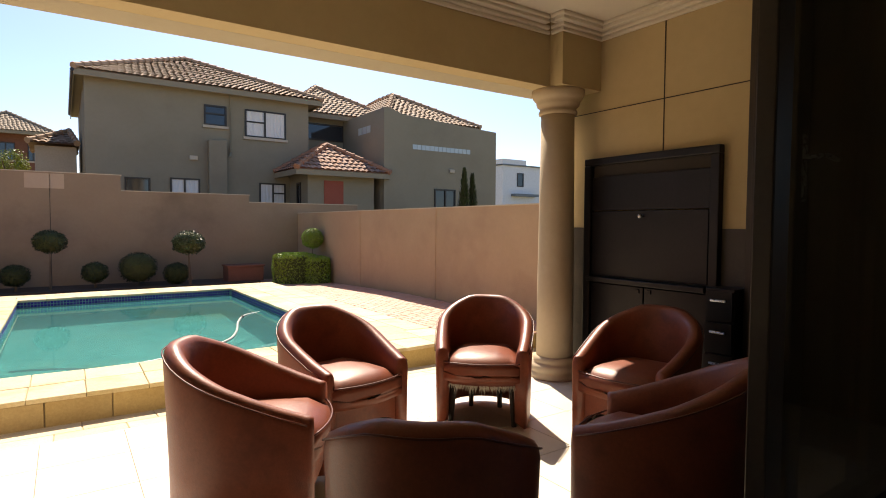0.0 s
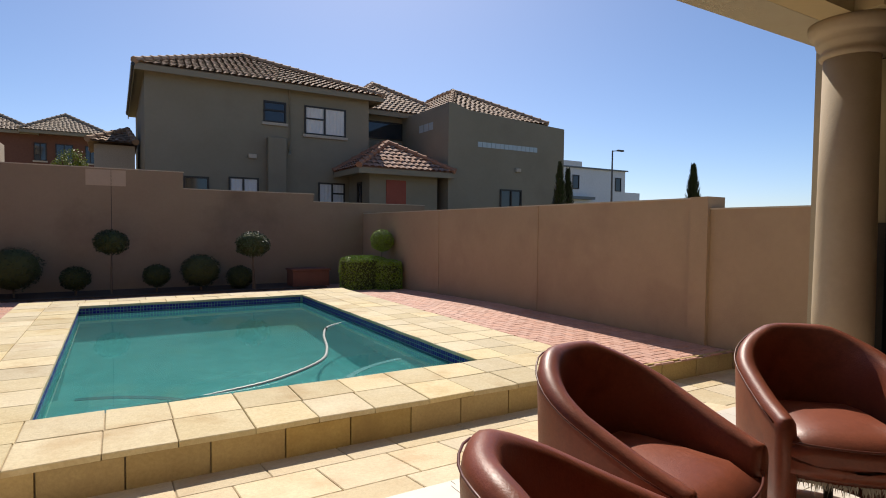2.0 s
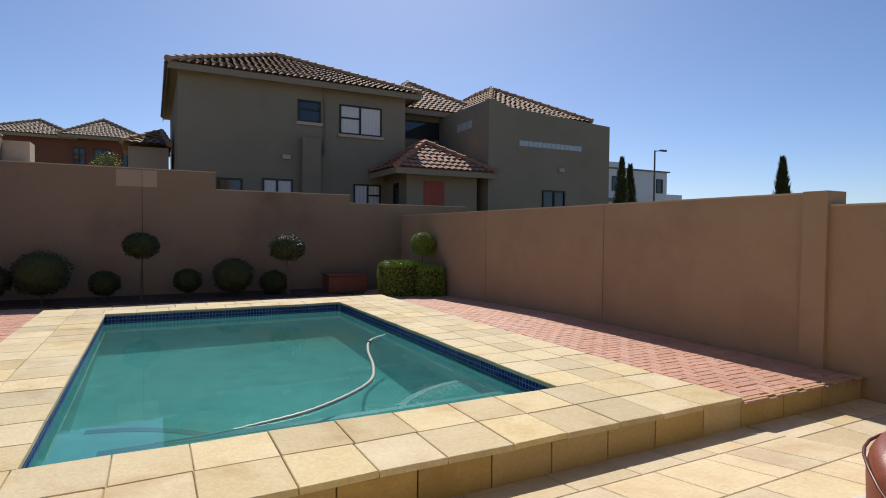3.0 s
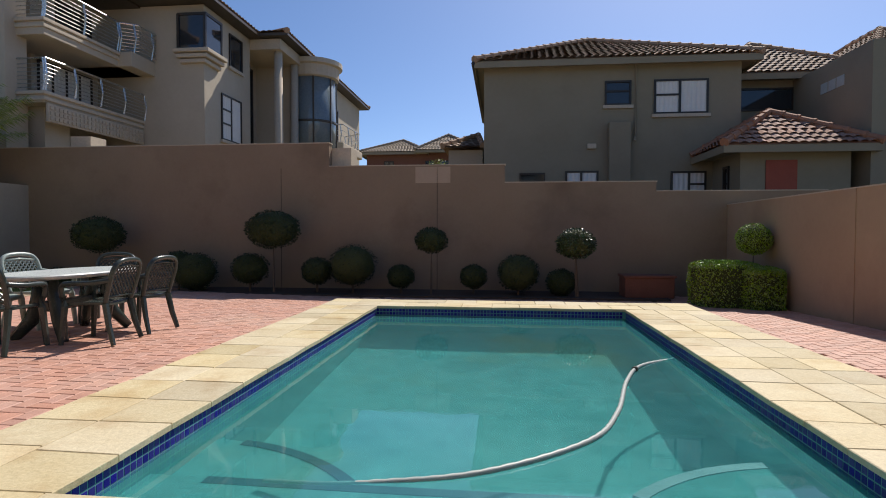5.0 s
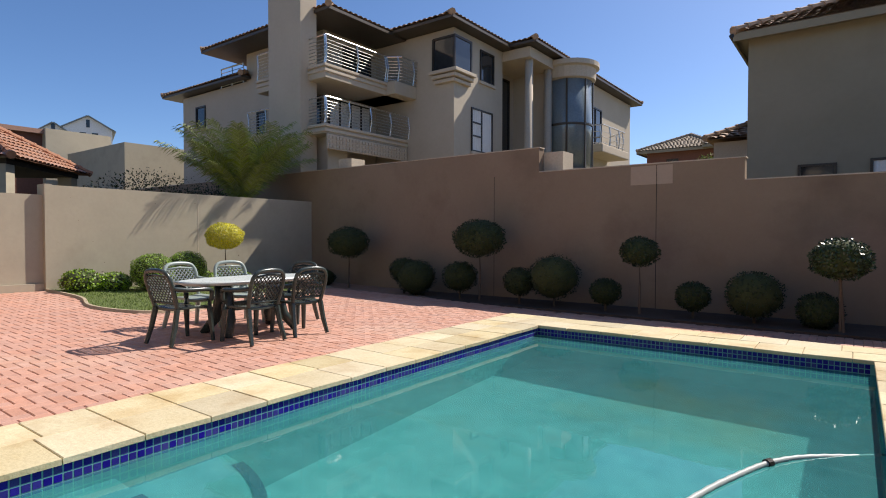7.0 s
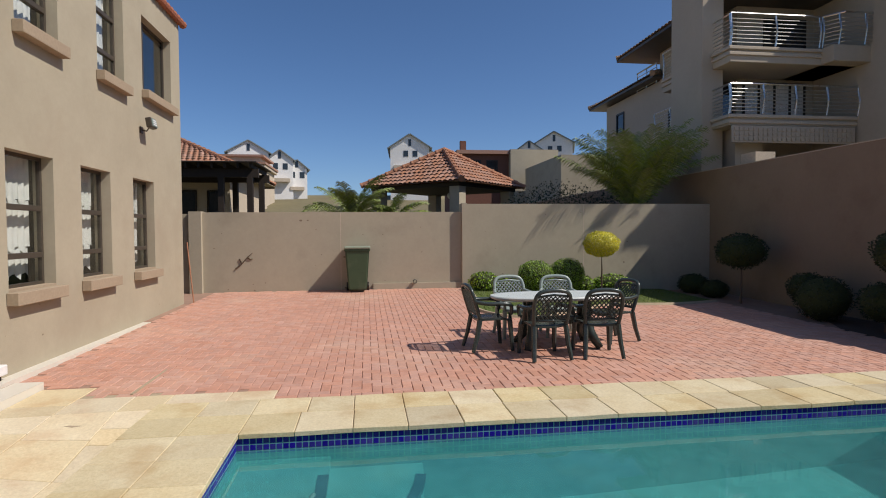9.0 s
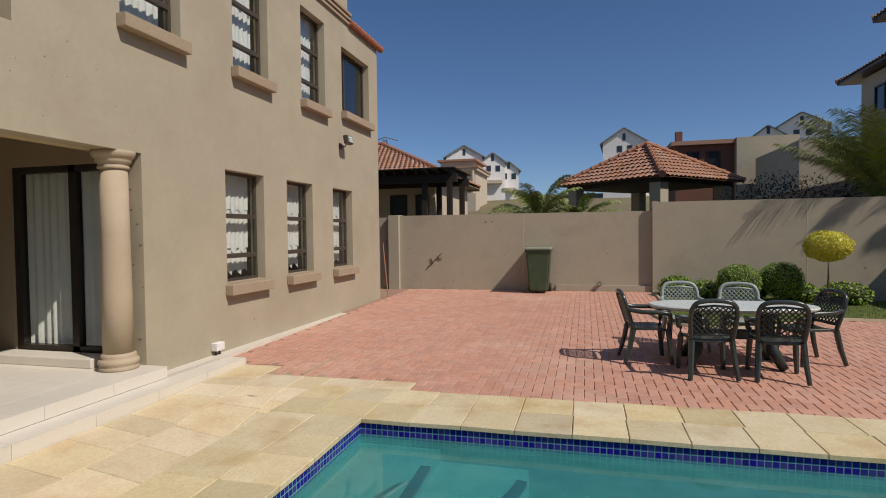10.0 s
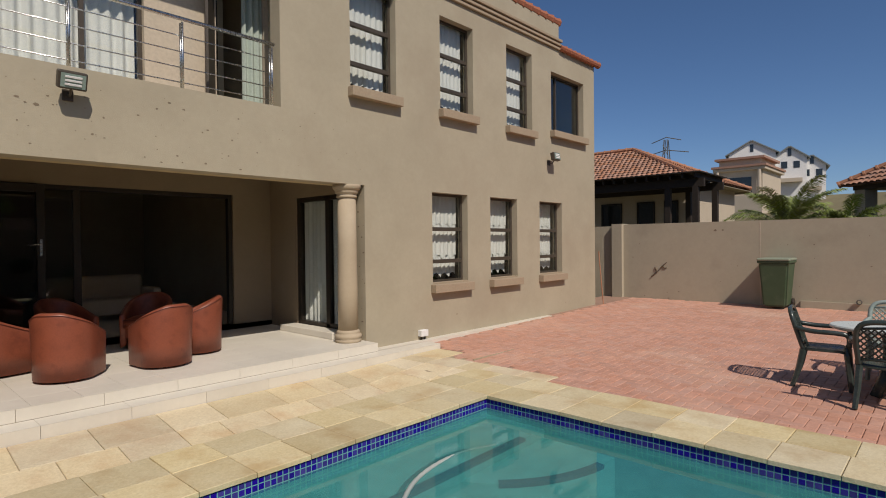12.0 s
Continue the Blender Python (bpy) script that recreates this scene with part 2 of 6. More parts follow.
def wall_cells(bm, u0, u1, z0, z1, holes, put):
    """A wall as one closed skin round its openings; put(u, z, side) places a corner, side 0 or 1 of its thickness."""
    us = sorted({u for u in (u0, u1, *[h[0] for h in holes], *[h[1] for h in holes]) if u0 <= u <= u1})
    zs = sorted({z for z in (z0, z1, *[h[2] for h in holes], *[h[3] for h in holes]) if z0 <= z <= z1})
    nu, nz = len(us) - 1, len(zs) - 1

    def solid(i, j):
        if not (0 <= i < nu and 0 <= j < nz):
            return False
        u, z = (us[i] + us[i + 1]) / 2, (zs[j] + zs[j + 1]) / 2
        return not any(h[0] < u < h[1] and h[2] < z < h[3] for h in holes)

    made = {}

    def v(i, j, s):
        if (i, j, s) not in made:
            made[i, j, s] = bm.verts.new(put(us[i], zs[j], s))
        return made[i, j, s]

    for i in range(nu):
        for j in range(nz):
            if not solid(i, j):
                continue
            for s in (0, 1):
                bm.faces.new((v(i, j, s), v(i + 1, j, s), v(i + 1, j + 1, s), v(i, j + 1, s)))
            for di, dj, p, q in ((-1, 0, (i, j), (i, j + 1)), (1, 0, (i + 1, j), (i + 1, j + 1)), (0, -1, (i, j), (i + 1, j)), (0, 1, (i, j + 1), (i + 1, j + 1))):
                if not solid(i + di, j + dj):
                    bm.faces.new((v(*p, 0), v(*q, 0), v(*q, 1), v(*p, 1)))


def wall_x(name, x0, x1, y0, y1, z0, z1, holes, mat, label, parent=None):
    bm = bmesh.new()
    wall_cells(bm, x0, x1, z0, z1, holes, lambda u, z, s: (u, (y0, y1)[s], z))
    ob = part(name, bm, mat, parent)
    return ob if parent else tagged(ob, label, "wall", kind="structure")


def wall_y(name, x0, x1, y0, y1, z0, z1, holes, mat, label, parent=None):
    bm = bmesh.new()
    wall_cells(bm, y0, y1, z0, z1, holes, lambda u, z, s: ((x0, x1)[s], u, z))
    ob = part(name, bm, mat, parent)
    return ob if parent else tagged(ob, label, "wall", kind="structure")


def ground_z(x, y):
    """Height of the paved yard: it rises to the west and falls to the north."""
    return -0.335 + 0.0175 * max(0.0, -1.8 - x) - 0.03 * max(0.0, y - 10.5)

# ---- ground and yard walls ----
PX0, PX1, PY0, PY1 = -0.82, 3.11, 6.67, 13.24
COP, WATER = -0.30, -0.455
# one wide sheet of ground to the horizon, open where the basin is; it climbs the hill in the west
gx = [-600, -300, -150, -100, -70, -45, -30, -22, -14, PX0 - 0.2, PX1 + 0.2, 9, 20, 60, 150, 300, 600]
gy = [-600, -200, -60, -20, 0, PY0 - 0.2, PY1 + 0.2, 19, 30, 60, 150, 300, 600]


def far_z(x, y):
    h = -0.75
    if x < -22:
        h += 7.0 * min(1.0, (-22 - x) / 45.0)
    if y > 19:
        h += 0.2
    return h


verts = [(x, y, far_z(x, y)) for y in gy for x in gx]
W = len(gx)
faces = []
for j in range(len(gy) - 1):
    for i in range(W - 1):
        if not (gx[i] == PX0 - 0.2 and gy[j] == PY0 - 0.2):
            faces.append((j * W + i, j * W + i + 1, (j + 1) * W + i + 1, (j + 1) * W + i))
tagged(sheet("ground", verts, faces, M_GRASSGROUND), "dry grassy ground of the neighbourhood", "ground", kind="structure")

BY = 17.46  # face of the back wall
RX = 6.2   # face of the boundary wall in the east
WX = -11.0  # face of the boundary wall in the west

back = tagged(base("wall_north"), "beige plastered boundary wall stepping down in height", "wall", kind="structure")
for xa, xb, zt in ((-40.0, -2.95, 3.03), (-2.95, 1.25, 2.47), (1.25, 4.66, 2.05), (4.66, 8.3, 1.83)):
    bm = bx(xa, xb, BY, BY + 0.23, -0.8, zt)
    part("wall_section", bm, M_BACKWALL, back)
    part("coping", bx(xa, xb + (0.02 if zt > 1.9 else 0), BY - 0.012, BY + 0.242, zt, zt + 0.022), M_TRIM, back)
for xj in (-4.15, -0.33):
    part("joint", bx(xj - 0.006, xj + 0.006, BY - 0.003, BY, -0.6, 2.44), M_DARK, back)
part("paint_patch", bx(-0.85, -0.02, BY - 0.003, BY, 2.06, 2.44), M_PATCH, back, "pale repainted patch")
east = tagged(base("wall_east"), "beige plastered boundary wall with piers", "wall", kind="structure")
part("wall_section", bx(RX, RX + 0.23, 6.35, BY, -0.8, 1.52), M_YARDWALL, east)
part("coping", bx(RX - 0.01, RX + 0.24, 6.35, BY, 1.52, 1.54), M_TRIM, east)
part("wall_section", bx(RX, RX + 0.23, -8, 6.10, -0.9, 1.38), M_YARDWALL, east)
part("coping", bx(RX - 0.01, RX + 0.24, -8, 6.10, 1.38, 1.40), M_TRIM, east)
part("pier", bx(RX - 0.06, RX + 0.29, 6.10, 6.35, -0.9, 1.545), M_YARDWALL, east)
for yy in (9.4, 12.9):
    part("pier", bx(RX - 0.014, RX, yy, yy + 0.35, -0.8, 1.515), M_YARDWALL, east)
west = tagged(base("wall_west"), "grey-beige plastered boundary wall with piers", "wall", kind="structure")
part("wall_section", bx(WX - 0.23, WX, 3.6, 10.28, -0.4, 1.87), M_WESTWALL, west)
part("pier", bx(WX - 0.3, WX + 0.12, 3.3, 3.6, -0.4, 1.89), M_WESTWALL, west)
part("wall_section", bx(WX - 0.23, WX, -6, 3.3, -0.4, 1.83), M_WESTWALL, west)
part("pier", bx(WX - 0.3, WX + 0.13, 10.28, 10.42, -0.4, 2.1), M_WESTWALL, west)
part("wall_section", bx(WX - 0.23, WX + 0.13, 10.42, BY, -0.6, 2.08), M_WESTWALL, west)
part("joint", bx(WX, WX + 0.003, 7.05, 7.07, -0.3, 1.86), M_TRIM, west)
part("joint", bx(WX + 0.13, WX + 0.133, 13.68, 13.7, -0.3, 2.07), M_TRIM, west)
part("plinth", bx(WX, WX + 0.06, 7.9, 10.28, -0.3, -0.02), M_WESTWALL, west)

# bed of joint sand below the brick paving, and the pool surround
gverts, gfaces = [], []
cells = [(-11, -1.74, 3.0, 17.46), (-1.74, 4.3, 14.1, 17.46), (4.3, RX, 5.72, 17.46)]
for xa, xb, ya, yb in cells:
    nx, ny = max(2, int((xb - xa) / 0.8)), max(2, int((yb - ya) / 0.8))
    o = len(gverts)
    for j in range(ny + 1):
        for i in range(nx + 1):
            x, y = xa + (xb - xa) * i / nx, ya + (yb - ya) * j / ny
            gverts.append((x, y, ground_z(x, y) - 0.012))
    for j in range(ny):
        for i in range(nx):
            a = o + j * (nx + 1) + i
            gfaces.append((a, a + 1, a + nx + 2, a + nx + 1))
brick_bed = tagged(sheet("pavement_brick", gverts, gfaces, M_JOINT), "pinkish red clay brick paving of the yard", "paving", kind="structure")

# ---- house ----
FY = 3.73
house_holes = [(-4.0, -3.03, 0.69, 2.31), (-5.62, -4.70, 0.69, 2.31), (-7.43, -6.48, 0.69, 2.31),
               (-2.2, -1.25, 3.83, 5.5), (-4.2, -3.27, 3.83, 5.5), (-6.22, -5.28, 3.83, 5.5), (-8.5, -7.0, 3.97, 5.31),
               (-1.5, 3.73, -0.6, 2.325), (-0.05, 4.08, 3.3, 5.6)]
wall_x("wall_facade", -9.05, 4.33, FY - 0.25, FY, -0.6, 5.9, house_holes, M_PLASTER, "sunlit beige plaster house front with windows")
wall_x("wall_parapet", -7.35, 4.33, FY - 0.25, FY, 5.9, 6.5, [], M_PLASTER, "beige plaster roof parapet above the moulding")
wall_y("wall_house_west", -9.05, -8.8, -8, FY - 0.25, -0.6, 5.9, [], M_PLASTER, "beige plaster gable side of house")
wall_y("wall_house_east", 3.73, 4.33, 0.9, FY - 0.25, -0.9, 6.5, [], M_VERWALL, "ochre plaster veranda wall with panel grooves")
# out-of-view opening added to let sky light onto the near tub chairs
wall_y("wall_room_east", 4.08, 4.33, -6.0, 0.9, -0.6, 3.0, [(-2.8, -0.9, 0.9, 2.1)], M_VERWALL, "unseen ochre plaster room wall with added light opening")
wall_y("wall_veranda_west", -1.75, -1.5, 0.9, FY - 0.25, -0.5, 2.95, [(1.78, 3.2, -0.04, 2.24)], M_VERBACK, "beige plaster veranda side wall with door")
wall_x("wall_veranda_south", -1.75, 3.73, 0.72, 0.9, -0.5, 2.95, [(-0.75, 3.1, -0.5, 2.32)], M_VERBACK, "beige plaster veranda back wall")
wall_x("wall_room_south", -9.05, 4.33, -6.2, -6.0, -0.6, 3.0, [], M_PLASTER, "plain plaster wall of the room")
wall_y("wall_room_west", -1.75, -1.6, -6.0, 0.72, -0.5, 2.95, [], M_PLASTER, "plain plaster wall of the room")
tagged(part("beam", bx(-1.5, 3.73, 3.32, FY - 0.252, 2.325, 2.95), M_VERWALL), "deep ochre plaster beam over the veranda opening", "beam", kind="structure")
tagged(part("beam_block", bx(3.27, 3.73, 3.18, 3.32, 2.325, 2.85), M_VERWALL), "ochre plaster block above the column head", "beam", kind="structure")
tagged(part("ceiling", bx(-1.5, 3.73, 0.9, 3.32, 2.85, 3.1), M_CEIL), "cream painted veranda ceiling", "ceiling", kind="structure")
tagged(part("ceiling_room", bx(-8.8, 4.08, -6.0, 0.72, 2.95, 3.1), M_CEIL), "cream painted room ceiling", "ceiling", kind="structure")
tagged(part("roof_slab", bx(-9.05, 4.33, -6.2, FY - 0.25, 5.9, 6.05), M_CEIL), "flat roof slab of the house", "roof", kind="structure")
tagged(part("floor_room", bx(-8.8, 4.08, -6.0, 0.9, -0.3, -0.03), M_VTILE), "cream tiled floor of the room", "floor", kind="structure")

ver = tagged(part("floor_veranda", bx(-1.5, 3.73, 0.9, 4.0, -0.8, -0.124), M_MORTAR), "cream tiled veranda floor with two steps", "floor", kind="structure")
part("step", bx(-2.6, 4.4, 4.0, 4.285, -0.9, -0.254), M_MORTAR, ver)

# ---- pool ----
pool = tagged(base("pool"), "rectangular garden pool with teal green water", "pool")
bm = bmesh.new()
D = -1.75
corners = [(PX0, PY0), (PX1, PY0), (PX1, PY1), (PX0, PY1)]
for k in range(4):
    (xa, ya), (xb, yb) = corners[k], corners[(k + 1) % 4]
    bm.faces.new([bm.verts.new(p) for p in ((xa, ya, COP - 0.02), (xb, yb, COP - 0.02), (xb, yb, D), (xa, ya, D))])
bm.faces.new([bm.verts.new((x, y, D)) for x, y in corners])
part("basin", bm, M_BASIN, pool)
M_WATER = shade("pool_water", (0.03, 0.225, 0.245), (0.09, 0.345, 0.355), 0.35, 0.03, 0.10, 1.6, trans=0.6, stain=(0.11, 0.26, 0.19), stain_scale=0.5, ior=1.33, rough_var=0.01)
bm = bmesh.new()
bm.faces.new([bm.verts.new((x, y, WATER)) for x, y in corners])
water = tagged(part("water", bm, M_WATER), "murky teal green pool water with slight ripples", "water", kind="structure")
water.visible_shadow = False

# ---- stone paving, coping and tiles ----
def slab(name, x0, x1, y0, y1, zf, th, mat, parent, ch=0.005, gap=0.0035):
    """One flag with chamfered top edges, following the fall zf(x, y)."""
    x0, x1, y0, y1 = x0 + gap, x1 - gap, y0 + gap, y1 - gap
    v = []
    for inset, dz in ((0, -th), (0, -ch), (ch, 0.0)):
        for x, y in ((x0 + inset, y0 + inset), (x1 - inset, y0 + inset), (x1 - inset, y1 - inset), (x0 + inset, y1 - inset)):
            v.append((x, y, zf(x, y) + dz))
    f = [(8, 9, 10, 11)]
    for k in range(4):
        n = (k + 1) % 4
        f += [(k, n, n + 4, k + 4), (k + 4, n + 4, n + 8, k + 8)]
    return sheet(name, v, f, mat, parent)


def cuts(a, b, step, rnd, jit=0.06):
    n = max(1, round((b - a) / step))
    c = [a + (b - a) * i / n for i in range(n + 1)]
    return [c[0]] + [q + rnd.uniform(-jit, jit) * step for q in c[1:-1]] + [c[-1]]


def patio_z(x, y):
    t = min(1.0, max(0.0, (x + 1.8) / 1.3))
    fall = min(1.0, max(0.0, (y - 4.4) / 1.3))
    s = min(1.0, max(0.0, (x + 2.4) / 1.8))
    return -0.325 - 0.235 * fall * t * t * (3 - 2 * t) - 0.05 * (1 - fall) * s * s * (3 - 2 * s)


rnd = random.Random(7)
CX0, CX1, CY0, CY1 = -1.75, 4.3, 5.76, 14.1
coping = tagged(base("pool_coping"), "cream sandstone slab coping round the pool", "paving", kind="structure")
# core under the slabs
for a in ((CX0 + 0.02, PX0 - 0.02, CY0 + 0.03, CY1), (PX1 + 0.02, CX1 - 0.02, CY0 + 0.03, CY1), (PX0 - 0.02, PX1 + 0.02, CY0 + 0.03, PY0 - 0.02), (PX0 - 0.02, PX1 + 0.02, PY1 + 0.02, CY1)):
    part("bed", bx(*a, -0.95, COP - 0.012), M_MORTAR, coping)


def level(x, y):
    return COP + 0.003 * math.sin(x * 9.1 + y * 5.3)


def row_x(x0, x1, y0, y1, step):
    c = cuts(x0, x1, step, rnd)
    for a, b in zip(c, c[1:]):
        dz = rnd.uniform(-0.002, 0.002)
        slab("slab", a, b, y0, y1, lambda x, y: level(x, y) + dz, 0.04, M_SAND, coping)


def row_y(x0, x1, y0, y1, step):
    c = cuts(y0, y1, step, rnd)
    for a, b in zip(c, c[1:]):
        dz = rnd.uniform(-0.002, 0.002)
        slab("slab", x0, x1, a, b, lambda x, y: level(x, y) + dz, 0.04, M_SAND, coping)


LIP = 0.022
row_x(CX0, CX1, CY0 - 0.015, 6.22, 0.47)
row_x(CX0, CX1, 6.22, PY0 + LIP, 0.47)
row_x(CX0, CX1, PY1 - LIP, 13.68, 0.47)
row_x(CX0, CX1, 13.68, CY1, 0.5)
row_y(CX0, -1.29, PY0 + LIP, PY1 - LIP, 0.48)
row_y(-1.29, PX0 + LIP, PY0 + LIP, PY1 - LIP, 0.47)
row_y(PX1 - LIP, 3.52, PY0 + LIP, PY1 - LIP, 0.47)
row_y(3.52, 3.92, PY0 + LIP, PY1 - LIP, 0.48)
row_y(3.92, CX1, PY0 + LIP, PY1 - LIP, 0.47)
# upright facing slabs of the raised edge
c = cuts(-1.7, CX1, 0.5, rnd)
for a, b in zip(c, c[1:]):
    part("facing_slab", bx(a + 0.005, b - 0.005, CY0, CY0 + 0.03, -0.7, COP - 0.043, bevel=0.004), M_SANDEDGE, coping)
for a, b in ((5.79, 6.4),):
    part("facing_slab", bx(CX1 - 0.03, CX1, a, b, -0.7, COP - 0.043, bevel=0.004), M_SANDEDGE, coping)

patio = tagged(base("pavement_patio"), "warm sandstone flag paving between veranda and pool", "paving", kind="structure")
pv, pf = [], []
for i in range(25):
    x = -2.6 + 6.95 * i / 24
    pv += [(x, 4.3, patio_z(x, 4.28) - 0.012), (x, CY0 + 0.02, patio_z(x, CY0) - 0.012)]
    if i:
        k = 2 * i
        pf.append((k - 2, k, k + 1, k - 1))
sheet("bed", pv, pf, M_MORTAR, patio)
M_FLAG = shade("patio_flag", (0.58, 0.47, 0.30), (0.66, 0.57, 0.39), 2.6, 0.75, 0.5, 35, objvar=0.13, stain=(0.50, 0.34, 0.20), stain_scale=1.7, spec=0.3)
ys = [4.3, 4.85, 5.4, CY0 + 0.01]
for j, (ya, yb) in enumerate(zip(ys, ys[1:])):
    c = cuts(-2.55 if j < 1 else -2.15, 4.35, (0.62, 0.5, 0.56)[j], rnd, 0.16)
    for a, b in zip(c, c[1:]):
        if rnd.random() < 0.3 and b - a > 0.45:
            m_ = (a + b) / 2 + rnd.uniform(-0.05, 0.05)
            slab("flag", a, m_, ya, yb, patio_z, 0.04, M_FLAG, patio)
            slab("flag", m_, b, ya, yb, patio_z, 0.04, M_FLAG, patio)
        else:
            slab("flag", a, b, ya, yb, patio_z, 0.04, M_FLAG, patio)
for ya, yb in ((CY0 + 0.01, 6.35), (6.35, 6.8)):
    slab("flag", -2.15, CX0, ya, yb, patio_z, 0.04, M_FLAG, patio)
low = tagged(part("floor_low_east", bx(4.35, RX, 3.0, 5.76, -1.0, -0.57), M_MORTAR), "sunken flag paving strip beside the veranda", "paving", kind="structure")
for ya, yb in ((3.0, 3.45), (3.45, 3.95), (3.95, 4.42), (4.42, 4.93), (4.93, 5.4), (5.4, 5.76)):
    c = cuts(4.4, RX, 0.55, rnd, 0.15)
    for a, b in zip(c, c[1:]):
        slab("flag", a, b, ya, yb, lambda x, y: -0.558, 0.04, M_FLAG, low)
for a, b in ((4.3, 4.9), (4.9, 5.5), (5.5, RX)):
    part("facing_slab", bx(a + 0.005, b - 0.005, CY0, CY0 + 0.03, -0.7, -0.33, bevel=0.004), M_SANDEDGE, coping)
part("drain_lip", bx(-3.6, -2.2, 5.32, 5.345, -0.36, -0.31), M_MORTAR, brick_bed)

# veranda floor tiles, treads and risers
xs = cuts(-1.5, 3.73, 0.45, rnd, 0.0)
yv = [0.9, 1.35, 1.8, 2.25, 2.7, 3.15, 3.6, 4.015]
for ya, yb in zip(yv, yv[1:]):
    for a, b in zip(xs, xs[1:]):
        slab("tile", a, b, ya, yb, lambda x, y: -0.12, 0.003, M_VTILE, ver, 0.001, 0.0015)
c = cuts(-1.5, 3.73, 0.75, rnd, 0.0)
for a, b in zip(c, c[1:]):
    part("riser_tile", bx(a + 0.002, b - 0.002, 4.0, 4.012, -0.247, -0.124), M_VTILE, ver)
c = cuts(-2.6, 4.4, 0.75, rnd, 0.0)
for a, b in zip(c, c[1:]):
    slab("tread_tile", a, b, 4.013, 4.3, lambda x, y: -0.25, 0.003, M_VTILE, ver, 0.001, 0.0015)
    part("riser_tile", bx(a + 0.002, b - 0.002, 4.285, 4.297, -0.62, -0.254), M_VTILE, ver)
part("plinth_ledge", bx(-9.05, -1.5, FY, FY + 0.16, -0.5, -0.26), M_VTILE, ver)

# ---- pool details ----
part("band_backing", bx(PX0 - 0.016, PX0 - 0.004, PY0, PY1, WATER - 0.06, COP - 0.04), M_GROUT, pool)
part("band_backing", bx(PX1 + 0.004, PX1 + 0.016, PY0, PY1, WATER - 0.06, COP - 0.04), M_GROUT, pool)
part("band_backing", bx(PX0, PX1, PY0 - 0.016, PY0 - 0.004, WATER - 0.06, COP - 0.04), M_GROUT, pool)
part("band_backing", bx(PX0, PX1, PY1 + 0.004, PY1 + 0.016, WATER - 0.06, COP - 0.04), M_GROUT, pool)
tv, tf = [], []
S = 0.0525


def mosaic(p, u, w):
    """One tile: corner p, edge u, inward normal w."""
    o = len(tv)
    q = [(0, 0), (1, 0), (1, 1), (0, 1)]
    e = 0.003
    for dep, ins in ((0.0, 0.0), (0.006, 0.002)):
        for a, b in q:
            s = e + ins if a == 0 else S - e - ins
            z = e + ins if b == 0 else S - e - ins
            tv.append((p[0] + u[0] * s + w[0] * dep, p[1] + u[1] * s + w[1] * dep, p[2] + z))
    tf.append((o + 4, o + 5, o + 6, o + 7))
    for k in range(4):
        n = (k + 1) % 4
        tf.append((o + k, o + n, o + n + 4, o + k + 4))


for r in range(3):
    z = COP - 0.045 - S * (r + 1)
    for i in range(int((PY1 - PY0) / S)):
        mosaic((PX0 - 0.004, PY0 + i * S, z), (0, 1), (1, 0))
        mosaic((PX1 + 0.004, PY0 + i * S, z), (0, 1), (-1, 0))
    for i in range(int((PX1 - PX0) / S)):
        mosaic((PX0 + i * S, PY0 - 0.004, z), (1, 0), (0, 1))
        mosaic((PX0 + i * S, PY1 + 0.004, z), (1, 0), (0, -1))
tiles = sheet("mosaic_band", tv, tf, M_BLUETILE, pool)
tagged(tiles, "cobalt blue mosaic tile band at the waterline", kind="stuff")
M_STRIP = shade("dark_blue_strip", (0.008, 0.02, 0.05), (0.015, 0.035, 0.075), 9, 0.4)
part("bench", bx(PX0, PX1, PY0, PY0 + 0.75, D, -0.655), M_BASIN, pool)
part("strip", bx(PX0 + 0.35, PX1 - 0.2, PY0 + 0.68, PY0 + 0.76, -0.73, -0.648), M_STRIP, pool)
for cxy, a0 in (((PX0, PY0), 42), ((PX1, PY0), 98)):
    bm = bmesh.new()
    prof = []
    n = 14
    ring = []
    for k in range(n + 1):
        a = radians(a0 + 40 * k / n)
        ring.append([(cxy[0] + r * math.cos(a), cxy[1] + r * math.sin(a), z) for r, z in ((1.46, -0.895), (1.54, -0.895), (1.54, -0.98), (1.46, -0.98))])
    vs = [[bm.verts.new(p) for p in q] for q in ring]
    for a, b in zip(vs, vs[1:]):
        for k in range(4):
            bm.faces.new((a[k], a[(k + 1) % 4], b[(k + 1) % 4], b[k]))
    bm.faces.new(vs[0])
    bm.faces.new(vs[-1][::-1])
    part("strip", bm, M_STRIP, pool)
    bm = bmesh.new()
    top = [bm.verts.new((cxy[0], cxy[1], -0.905))] + [bm.verts.new((cxy[0] + 1.52 * math.cos(radians(90 * k / 20) + (0 if a0 < 90 else math.pi / 2)), cxy[1] + 1.52 * math.sin(radians(90 * k / 20) + (0 if a0 < 90 else math.pi / 2)), -0.905)) for k in range(21)]
    f = bm.faces.new(top)
    r = bmesh.ops.extrude_face_region(bm, geom=[f])
    bmesh.ops.translate(bm, verts=[v for v in r["geom"] if isinstance(v, bmesh.types.BMVert)], vec=(0, 0, D + 0.905))
    part("corner_step", bm, M_BASIN, pool)

